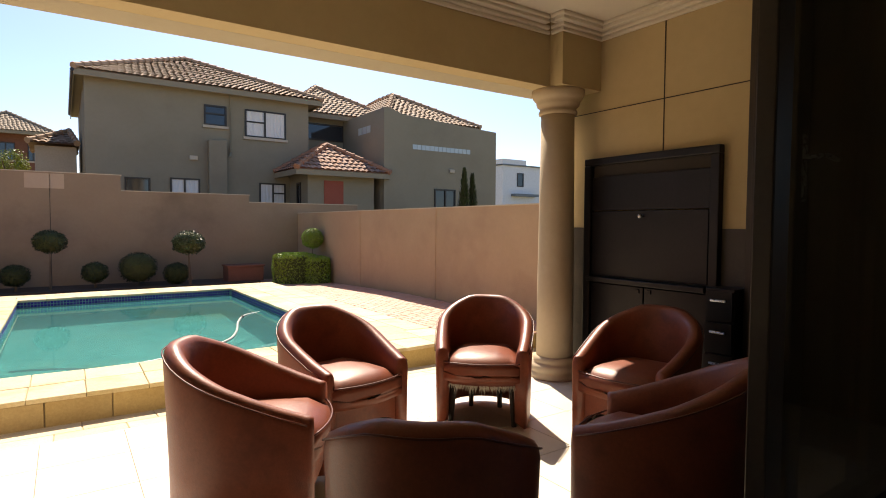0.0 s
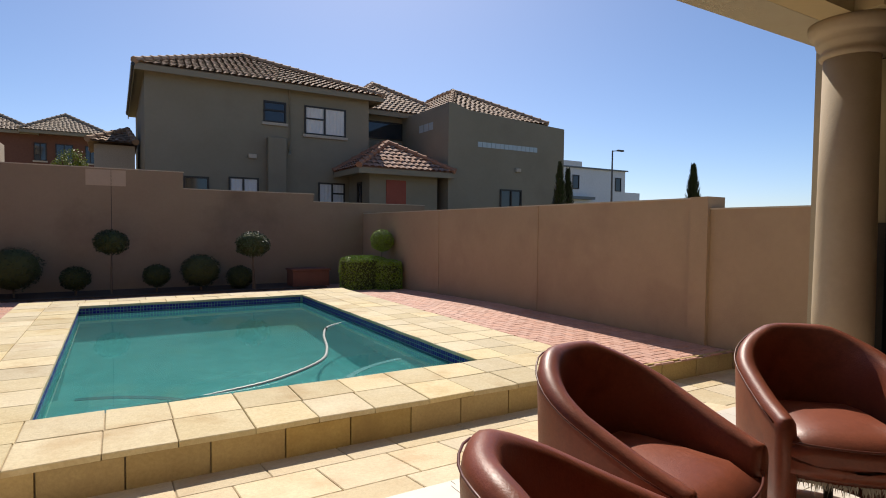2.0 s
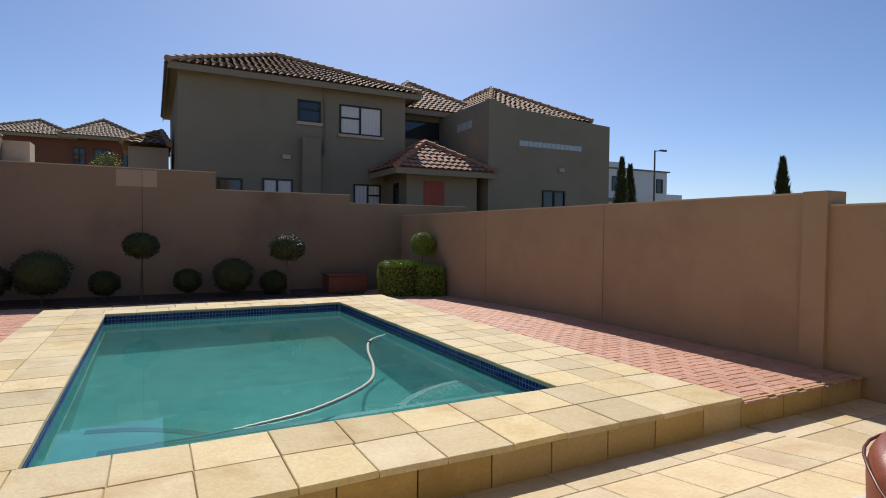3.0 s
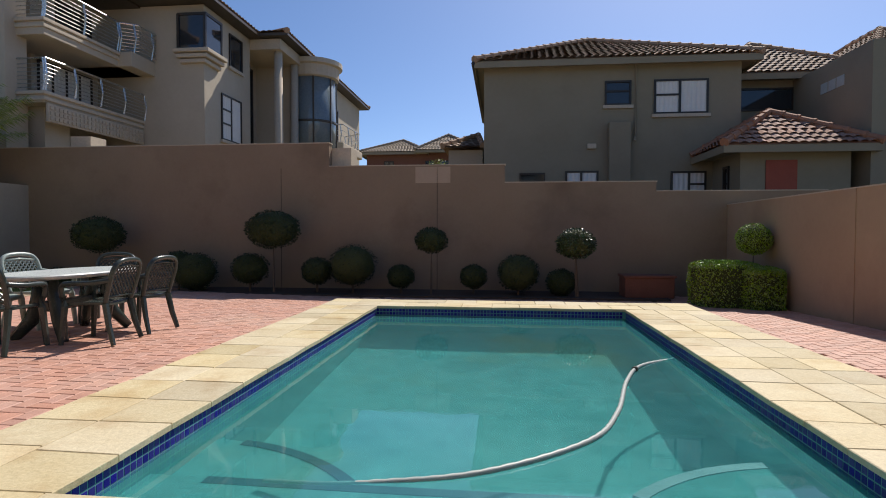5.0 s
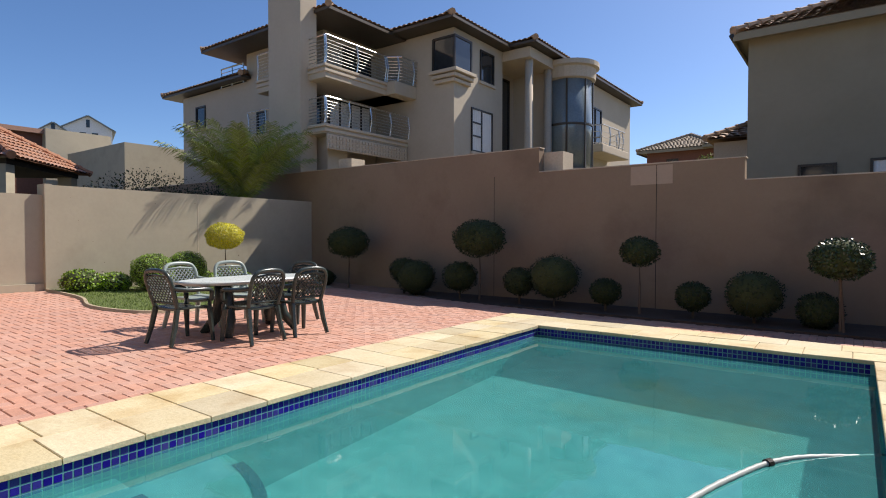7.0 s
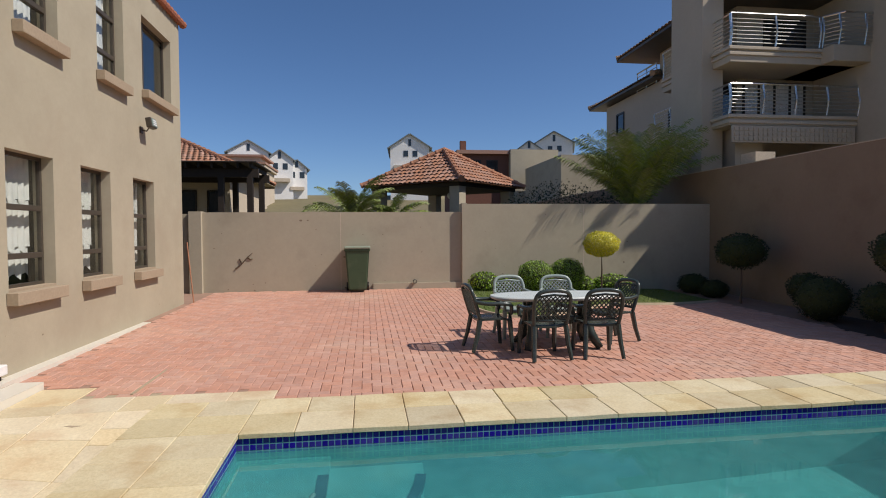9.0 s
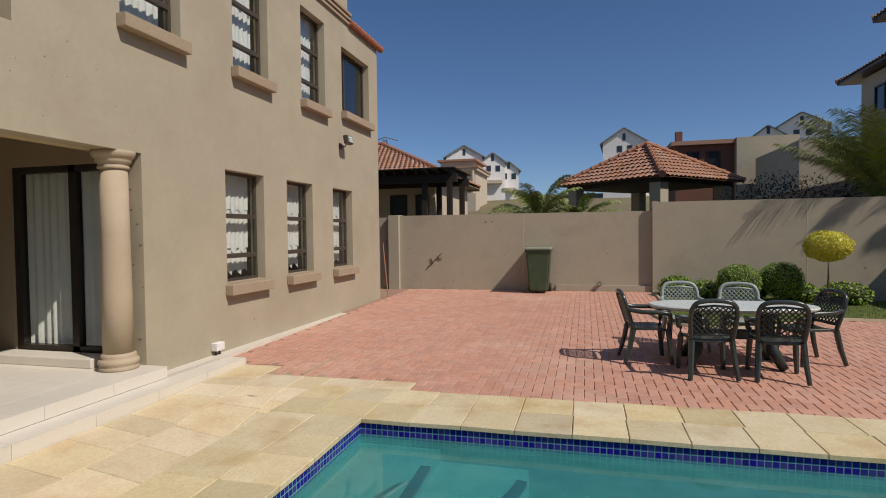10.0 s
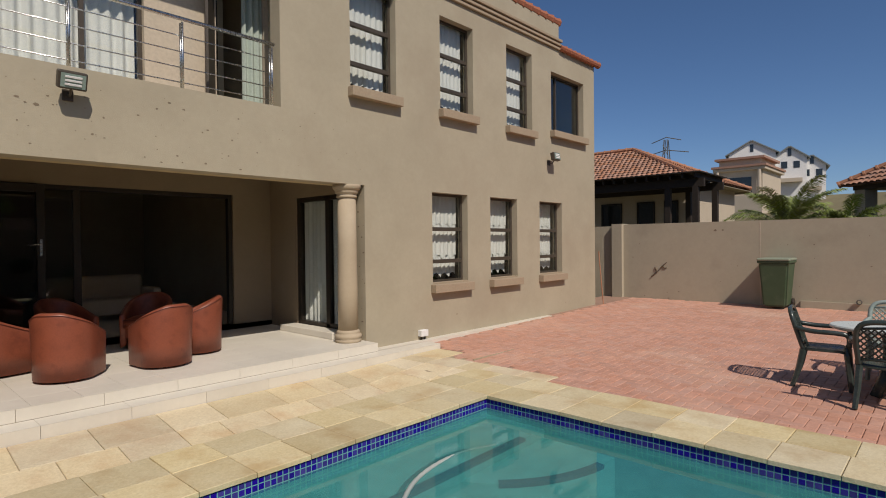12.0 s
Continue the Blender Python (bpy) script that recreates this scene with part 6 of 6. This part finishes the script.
part("bay_base", lathe(bmesh.new(), [(0.5, 2.4), (0.8, 3.0), (1.02, 3.3), (1.05, 3.9)], 28, -7.3, 28.9), M_TRIM, bh)
for k in range(6):
    a = radians(-120 + 48 * k)
    x, y = -7.3 + 1.0 * math.cos(a), 28.9 + 1.0 * math.sin(a)
    part("bay_mullion", bx(x - 0.03, x + 0.03, y - 0.03, y + 0.03, 3.9, 7.7), M_FRAME, bh)
part("bay_band", lathe(bmesh.new(), [(1.0, 5.75), (1.03, 5.76), (1.03, 5.84), (1.0, 5.85)], 28, -7.3, 28.9), M_FRAME, bh)
pane_win(bh, "x", -7.6, 31, 33.5, 5.3, 7.4, 1, mull=(31.8, 32.7), sill=False, curtain=False)
part("balcony_slab", bx(-7.6, -6.5, 30.8, 34.5, 4.9, 5.3, bevel=0.05), M_TRIM, bh)
steel_rail([(-7.5, 30.8), (-6.6, 31.1), (-6.5, 33.8), (-7.5, 34.5)], 5.3, 0.9, 3, 8)
# pillar heads behind the boundary wall
for x, z in ((-9.6, 3.35), (-2.75, 2.95)):
    pl = tagged(part("gate_pier", bx(x - 0.28, x + 0.28, BY + 0.24, BY + 0.8, -0.55, z), M_TRIM), "pale plastered pier behind the boundary wall", "pier")

# thatched-over lapa in the west: tiled pyramid roof on square pillars
gz = tagged(base("gazebo", -19.6, 11.05, 0.0, 47), "open garden pavilion with pyramid tile roof on pillars", "gazebo")
hip_roof(gz, -2.5, 2.5, -2.5, 2.5, 3.2, (0, -0.02, 4.75), (0, 0.02, 4.75), M_ROOFRED, fascia=False)
for sx in (-1, 1):
    for sy in (-1, 1):
        part("pillar", bx(sx * 1.95 - 0.22, sx * 1.95 + 0.22, sy * 1.95 - 0.22, sy * 1.95 + 0.22, -0.75, 3.25), M_WESTWALL, gz)
part("ring_beam", bx(-2.2, 2.2, -2.2, 2.2, 3.05, 3.2), M_DARK, gz)
part("low_wall", bx(-1.8, 1.8, 1.9, 2.1, -0.75, 1.9), M_WESTWALL, gz)
part("low_wall", bx(-2.1, -1.9, -1.8, 1.8, -0.75, 1.6), M_WESTWALL, gz)
part("lamp_globe", lathe(bmesh.new(), [(0.02, 0.0), (0.1, 0.05), (0.13, 0.14), (0.1, 0.23), (0.03, 0.27)], 14), M_WHITE, gz, "white hanging globe lamp", smooth=True).matrix_basis = pose(0.9, -0.9, 2.65)
part("lamp_cord", tube(bmesh.new(), [(0.9, -0.9, 2.9), (0.9, -0.9, 3.1)], 0.01, 6), M_DARK, gz)

# low tiled house with dark pergola, west
wh = tagged(base("bungalow"), "low pale house with red tile roof and dark pergola", "house")
part("wall", bx(-27, -20.0, -12, 2.2, -0.75, 3.85), M_TRIM, wh)
hip_roof(wh, -27.6, -19.4, -12.5, 2.8, 3.95, (-23.5, -8, 6.0), (-23.5, -1.6, 6.0), M_ROOFRED)
part("fascia_board", bx(-19.42, -19.36, -12.5, 2.8, 3.7, 3.93), M_WHITE, wh)
for y0, y1 in ((-1.6, -0.6), (0.1, 0.9), (1.3, 1.9)):
    pane_win(wh, "x", -20.0, y0, y1, 1.3, 3.1, 1, curtain=False, sill=False)
pg = tagged(base("pergola"), "dark timber pergola beside the bungalow", "pergola")
M_TIMBER = shade("dark_timber", (0.022, 0.015, 0.01), (0.035, 0.024, 0.016), 8, 0.7)
for x in (-19.2, -17.0):
    part("beam", bx(x - 0.08, x + 0.08, -3.0, 3.9, 3.35, 3.65), M_TIMBER, pg)
    for y in (-2.6, 2.6, 3.6):
        part("post", bx(x - 0.1, x + 0.1, y - 0.1, y + 0.1, -0.75, 3.35), M_TIMBER, pg)
for k in range(16):
    y = -2.9 + 0.44 * k
    part("rafter", bx(-19.6, -16.6, y - 0.04, y + 0.04, 3.65, 3.83), M_TIMBER, pg)

part("roof_sheet", bx(-19.7, -16.5, -3.0, 3.9, 3.83, 3.87), M_TIMBER, pg)

# white gabled houses on the hill
M_SLATE = shade("grey_roof_sheet", (0.16, 0.18, 0.18), (0.21, 0.23, 0.23), 0.5, 0.6)


def white_house(x, y, w, d, z0, eave, peak, rz, label):
    h = tagged(base("hill_house", x, y, z0, rz), label, "house", group="white houses on the hill")
    part("wall", bx(-d, 0, -w / 2, w / 2, -3.0, eave), M_WHITE, h)
    bm = bmesh.new()
    f_ = bm.faces.new([bm.verts.new((0, yy, zz)) for yy, zz in ((-w / 2, eave), (w / 2, eave), (0, peak))])
    r_ = bmesh.ops.extrude_face_region(bm, geom=[f_])
    bmesh.ops.translate(bm, verts=[q for q in r_["geom"] if isinstance(q, bmesh.types.BMVert)], vec=(-d, 0, 0))
    part("gable", bm, M_WHITE, h)
    for s in (-1, 1):
        bm = bmesh.new()
        n_ = Vector((0, s * (peak - eave), w / 2)).normalized() * 0.12
        q = [Vector(p) for p in ((0.25, s * (w / 2 + 0.3), eave - 0.3 * (peak - eave) / (w / 2)), (0.25, 0, peak), (-d, 0, peak), (-d, s * (w / 2 + 0.3), eave - 0.3 * (peak - eave) / (w / 2)))]
        a = [bm.verts.new(p) for p in q] + [bm.verts.new(p + n_) for p in q]
        for fc in ((0, 1, 2, 3), (4, 5, 6, 7), (0, 1, 5, 4), (1, 2, 6, 5), (2, 3, 7, 6), (3, 0, 4, 7)):
            bm.faces.new([a[i] for i in fc])
        part("roof", bm, M_SLATE, h)
    part("window", bx(0.0, 0.03, -0.16, 0.16, eave + 0.15, eave + 0.95), M_GLASS, h)
    for yy in (-0.75, 0.35):
        part("window", bx(0.0, 0.03, yy, yy + 0.55, eave - 1.1, eave - 0.4), M_GLASS, h)
    part("balcony", bx(0.0, 0.7, -w / 2 + 0.4, w / 2 - 0.4, eave - 2.6, eave - 2.2), M_TRIM, h)
    return h


WL = "white gabled house with grey roof on the hill"
white_house(-62, -5.5, 4.4, 9, 5.5, 5.1, 6.4, 12, WL)
white_house(-63, -2.2, 3.0, 8, 5.2, 4.7, 5.8, 12, WL)
white_house(-64, -0.4, 2.4, 8, 5.0, 4.0, 5.0, 12, WL)
white_house(-62, 12.9, 4.6, 9, 6.5, 4.9, 6.4, -4, WL)
white_house(-64, 15.3, 3.0, 8, 6.2, 4.2, 5.3, -4, WL)
white_house(-62, 30.6, 4.4, 9, 7.0, 5.2, 6.5, -20, WL)
white_house(-62.5, 27.6, 2.8, 8, 7.0, 4.4, 5.4, -20, WL)
mv = tagged(base("villa", -52, -4.4, 4.4), "beige villa with stacked flat cornices and veranda", "house")
part("wall", bx(-7, 0, -3.2, 2.2, -4, 3.3), M_TRIM, mv)
part("cornice", bx(-7.2, 0.35, -1.9, 2.5, 3.3, 3.6, bevel=0.05), M_TRIM, mv)
part("roof", bx(-7.3, 0.5, -2.0, 2.6, 3.6, 3.8), M_ROOFRED, mv)
part("upper_wall", bx(-6, -0.6, -1.6, 1.9, 3.8, 4.4), M_TRIM, mv)
part("upper_roof", bx(-6.3, -0.2, -1.9, 2.3, 4.4, 4.6), M_ROOFRED, mv)
part("window", bx(0, 0.03, -0.9, 1.3, 1.3, 2.7), M_GLASS, mv)
for y in (-1.5, 2.0):
    part("column", lathe(bmesh.new(), [(0.18, 0), (0.16, 3.3)], 12, 0.3, y), M_TRIM, mv)
part("terrace", bx(0, 2.0, -3.2, 2.6, -4, 0.9), M_TRIM, mv)

# brown brick houses
M_BROWN = shade("brown_brick", (0.16, 0.07, 0.045), (0.2, 0.09, 0.06), 0.6, 0.9)
M_TANROOF = shade("tan_roof_tile", (0.3, 0.23, 0.16), (0.36, 0.28, 0.2), 0.6, 0.8, island=0.1)
bn = tagged(base("brick_house"), "dark brown brick house with tan hip roof", "house")
part("wall", bx(-9.6, -1.2, 48, 56, -0.55, 7.2), M_BROWN, bn)
hip_roof(bn, -10.2, -4.6, 47.4, 56, 7.25, (-7.0, 50, 8.5), (-7.0, 53, 8.5), M_TANROOF)
hip_roof(bn, -5.6, -0.4, 46.9, 56, 7.3, (-3.2, 49.5, 8.8), (-3.2, 53, 8.8), M_TANROOF)
for x0, x1 in ((-8.2, -7.4), (-4.9, -4.2), (-3.7, -2.7), (-2.0, -1.4)):
    pane_win(bn, "y", 48, x0, x1, 5.4, 6.6, -1, mull=((x0 + x1) / 2,), curtain=False)
bw_ = tagged(base("brick_house", -34, 16.4, 0), "brown flat-roofed house beyond the pavilion", "house")
part("wall", bx(-8, 0, -2.2, 2.4, -1, 6.7), M_BROWN, bw_)
part("roof", bx(-8.3, 0.3, -2.5, 2.7, 6.7, 6.95), M_ROOFRED, bw_)
part("tower", bx(-6, 0.5, 1.2, 4.6, -1, 7.0), M_WESTWALL, bw_)
part("chimney", bx(-1.0, -0.6, -2.1, -1.7, 6.95, 7.7), M_BROWN, bw_)
for y0 in (-1.6, -0.4):
    pane_win(bw_, "x", 0.0, y0, y0 + 0.8, 5.2, 6.3, 1, curtain=False, sill=False)
gw_ = tagged(part("flat_block", bx(-33, -26, 18.5, 26, -0.75, 5.6), M_WESTWALL), "plain grey plaster block beyond the palm", "building")
sm = tagged(base("outbuilding"), "small pale outbuilding with tiled lean roof", "house")
part("wall", bx(-0.9, 0.42, 26, 29, -0.55, 4.1), M_TRIM, sm)
hip_roof(sm, -1.1, 0.44, 25.6, 29.2, 4.15, (0.2, 27.2, 4.8), (0.2, 28.0, 4.8), M_ROOF, fascia=False)
we = tagged(base("white_building", 29.5, 34, 0), "white stepped modern house beyond the east wall", "house")
part("wall", bx(-0.6, 6.8, 0, 8, -0.55, 6.0), M_WHITE, we)
part("parapet", bx(-0.7, 1.8, -0.1, 8, 6.0, 6.45), M_WHITE, we)
part("roof_edge", bx(-0.7, 7.0, -0.15, 8, 5.95, 6.05), M_SLATE, we)
part("wall", bx(6.8, 9.2, 0.5, 8, -0.55, 4.3), M_WHITE, we)
for x0, z0 in ((0.9, 4.3), (5.6, 4.3)):
    pane_win(we, "y", 0.0, x0, x0 + 0.7, z0, z0 + 1.1, -1, curtain=False, sill=False)
part("canopy", bx(0.3, 2.8, -0.6, 0.0, 3.5, 3.7), M_SLATE, we)


def cypress(x, y, r, top, seed):
    t = tagged(base("cypress_tree", x, y, -0.6), "slim dark green cypress beyond the wall", "tree", group="cypresses beyond the wall")
    h = top + 0.6
    part("trunk", tube(bmesh.new(), [(0, 0, 0), (0, 0, h * 0.8)], 0.04, 6), M_BARK, t)
    rd_ = random.Random(seed)
    v, f = [], []
    for _ in range(2600):
        q = rd_.random()
        rr = r * (math.sin(math.pi * min(1, q * 0.85 + 0.12)) ** 0.8) * (1 - 0.35 * q) * rd_.uniform(0.6, 1.1)
        a = rd_.uniform(0, 6.283)
        p = Vector((rr * math.cos(a), rr * math.sin(a), 0.3 + q * (h - 0.3)))
        tt = Vector((math.cos(a) * 0.4, math.sin(a) * 0.4, 1)).normalized()
        s = Vector((-math.sin(a), math.cos(a), 0))
        o = len(v)
        v += [tuple(p - tt * 0.05), tuple(p + s * 0.014), tuple(p + tt * 0.075), tuple(p - s * 0.014)]
        f.append((o, o + 1, o + 2, o + 3))
    sheet("crown", v, f, M_LEAFDARK, t)


cypress(7.84, 10.67, 0.23, 2.50, 81)
cypress(8.14, 10.75, 0.22, 2.40, 82)
cypress(8.66, 8.1, 0.23, 2.27, 83)
lp = tagged(base("street_lamp", 30.4, 30, -0.6), "grey street lamp pole with flat lantern", "street lamp")
part("pole", tube(bmesh.new(), [(0, 0, 0), (0, 0, 7.4)], 0.07, 8, [0.09, 0.05]), M_PIPE, lp)
part("arm", tube(bmesh.new(), [(0, 0, 7.35), (0.8, 0, 7.45)], 0.035, 6), M_PIPE, lp)
part("lantern", bx(0.5, 1.1, -0.1, 0.1, 7.38, 7.5, bevel=0.03), M_PIPE, lp)
tr_ = tagged(base("garden_tree", -1.9, 30, -0.55), "bright yellow-green young tree behind the wall", "tree")
part("trunk", tube(bmesh.new(), [(0, 0, 0), (0.05, 0, 3.6)], 0.07, 8, [0.09, 0.05]), M_BARK, tr_)
for k in range(5):
    part("limb", tube(bmesh.new(), [(0, 0, 3.0 + 0.15 * k), (0.45 * math.cos(k * 2.1), 0.45 * math.sin(k * 2.1), 4.0 + 0.15 * k)], 0.025, 6), M_BARK, tr_)
v, f = leaves([(0.1, 0, 4.4, 0.55, 0.5, 0.45), (-0.3, 0.1, 4.1, 0.35, 0.4, 0.3), (0.4, -0.1, 4.1, 0.3, 0.3, 0.3)], 900, 0.07, random.Random(5), 3.0)
sheet("crown", v, f, leaf_mat("lime_leaf", (0.22, 0.27, 0.05), (0.32, 0.36, 0.08)), tr_)
v, f = leaves([(0, 0, 0.9, 1.6, 2.2, 1.3), (0.2, 2.5, 0.8, 1.4, 1.6, 1.2), (0.4, -1.9, 0.4, 1.2, 1.4, 0.9)], 4500, 0.075, random.Random(6), 2.0)
sb = tagged(base("shrubbery", -15.5, 14.6, 0.9), "dark tangled shrubs beyond the wall", "shrub")
sheet("crown", v, f, M_LEAFDARK, sb)
part("trunk", tube(bmesh.new(), [(0, 0, -1.65), (0, 0, 0.8)], 0.08, 6), M_BARK, sb)
# far lattice pylon
py = tagged(base("pylon", -150, -48, 5), "distant steel lattice power pylon", "pylon")
for sx in (-1, 1):
    for sy in (-1, 1):
        part("leg", tube(bmesh.new(), [(sx * 2.2, sy * 2.2, -4), (sx * 0.4, sy * 0.4, 24)], 0.13, 4), M_PIPE, py)
for z, L in ((20, 6), (23.5, 4)):
    part("cross_arm", tube(bmesh.new(), [(0, -L, z), (0, 0, z + 1.2), (0, L, z)], 0.12, 4), M_PIPE, py)
for k in range(7):
    z = -2 + 3.6 * k
    w = 2.2 - 1.8 * (z + 4) / 28
    part("brace", tube(bmesh.new(), [(w, -w, z), (w, w, z + 3)], 0.08, 4), M_PIPE, py)
    part("brace", tube(bmesh.new(), [(w, w, z), (w, -w, z + 3)], 0.08, 4), M_PIPE, py)


# ---- chips and marks in the plaster ----
M_CHIP = shade("chipped_plaster", (0.19, 0.15, 0.105), (0.25, 0.2, 0.145), 20, 0.95, spec=0.1)


def chips(boxes, seed):
    """Small ragged chips; each box gives count, axis, plane, outward sign, and spans along the wall and up."""
    r = random.Random(seed)
    v, f = [], []
    for n, axis, plane, sign, u0, u1, z0, z1, big in boxes:
        for _ in range(n):
            u, z = r.uniform(u0, u1), r.uniform(z0, z1)
            s = big * r.random() ** 3 + 0.004
            k = r.randint(5, 7)
            o = len(v)
            sx = r.uniform(0.8, 2.2)
            for j in range(k):
                a = 2 * math.pi * j / k
                q = s * r.uniform(0.6, 1.2)
                cu_, cz = u + q * sx * math.cos(a), z + q * math.sin(a)
                v.append((cu_, plane + 0.0025 * sign, cz) if axis == "y" else (plane + 0.0025 * sign, cu_, cz))
            f.append(tuple(range(o, o + k)))
    return v, f


v, f = chips(((60, "y", FY, 1, 0.0, 3.0, 2.38, 3.15, 0.011), (14, "y", FY, 1, -1.6, 0.0, 2.4, 3.4, 0.008), (8, "y", FY, 1, -8.5, -2.0, -0.1, 0.6, 0.012),
              (26, "x", -1.5, 1, 3.5, 3.71, -0.1, 2.2, 0.016), (40, "x", WX, 1, 3.7, 10.2, -0.2, 1.7, 0.022), (25, "x", WX + 0.13, 1, 10.5, 15.5, -0.1, 1.9, 0.025)), 17)
tagged(sheet("plaster_chips", v, f, M_CHIP), "small chips and pits in the house and yard plaster", "plaster chip", kind="stuff")
cr = tagged(base("dry_creeper", WX + 0.012, 4.4, 0.42), "dead dark creeper twig stuck on the yard wall", "creeper")
for k, q in enumerate(((( 0, 0), (0.16, 0.13), (0.3, 0.3), (0.42, 0.4)), ((0.16, 0.13), (0.1, 0.26)), ((0.3, 0.3), (0.36, 0.24), (0.42, 0.25)))):
    part("twig", tube(bmesh.new(), [(0, a, b) for a, b in q], 0.014, 6, [0.02 - 0.004 * j for j in range(len(q))]), M_BARK, cr)

# ---- brick paving, herringbone ----
CELL = 0.108
ZONES = [(-10.99, -1.76, 3.9, 16.05), (-1.76, 4.32, 14.1, 16.05), (4.32, RX - 0.01, 5.74, 17.4)]
rb = random.Random(99)


def paver(x0, x1, y0, y1, dz):
    """Corners of one brick with bevelled top."""
    g, c_, t = 0.003, 0.006, 0.02
    x0, x1, y0, y1 = x0 + g, x1 - g, y0 + g, y1 - g
    v = []
    for ins, d in ((0, -t), (0, -c_), (c_, 0)):
        for x, y in ((x0 + ins, y0 + ins), (x1 - ins, y0 + ins), (x1 - ins, y1 - ins), (x0 + ins, y1 - ins)):
            v.append((x, y, ground_z(x, y) + d + dz))
    f = [(8, 9, 10, 11)]
    for k in range(4):
        n_ = (k + 1) % 4
        f += [(k, n_, n_ + 4, k + 4), (k + 4, n_ + 4, n_ + 8, k + 8)]
    return v, f


def paved(x, y):
    if in_lawn(x, y):
        return False
    if x < -1.76:
        return y > FY + 0.16 and not (x > -2.2 and y < 6.8) and not (x > -2.6 and y < 4.87)
    return True


near = []
V, F = [], []
for x0, x1, y0, y1 in ZONES:
    for j in range(int(y0 / CELL), int(y1 / CELL) + 1):
        for i in range(int(x0 / CELL) - 1, int(x1 / CELL) + 1):
            k = (i - j) % 4
            if k == 0:
                b = (i * CELL, (i + 2) * CELL, j * CELL, (j + 1) * CELL)
            elif k == 2:
                b = (i * CELL, (i + 1) * CELL, (j - 1) * CELL, (j + 1) * CELL)
            else:
                continue
            cx, cy = (b[0] + b[1]) / 2, (b[2] + b[3]) / 2
            if not (x0 < cx < x1 and y0 < cy < y1 and paved(cx, cy)):
                continue
            b = (max(b[0], x0), min(b[1], x1), b[2], b[3])
            v, f = paver(*b, rb.uniform(-0.002, 0.002))
            if -3.1 < cx < -1.78 and 6.9 < cy < 11.4 and len(near) < 300:
                near.append((v, f))
            else:
                o = len(V)
                V += v
                F += [tuple(q + o for q in t) for t in f]
tagged(sheet("brick_field", V, F, M_BRICK, brick_bed), "pinkish red clay bricks", kind="stuff")
for v, f in near:
    sheet("brick", v, f, M_BRICKPIECE, brick_bed)
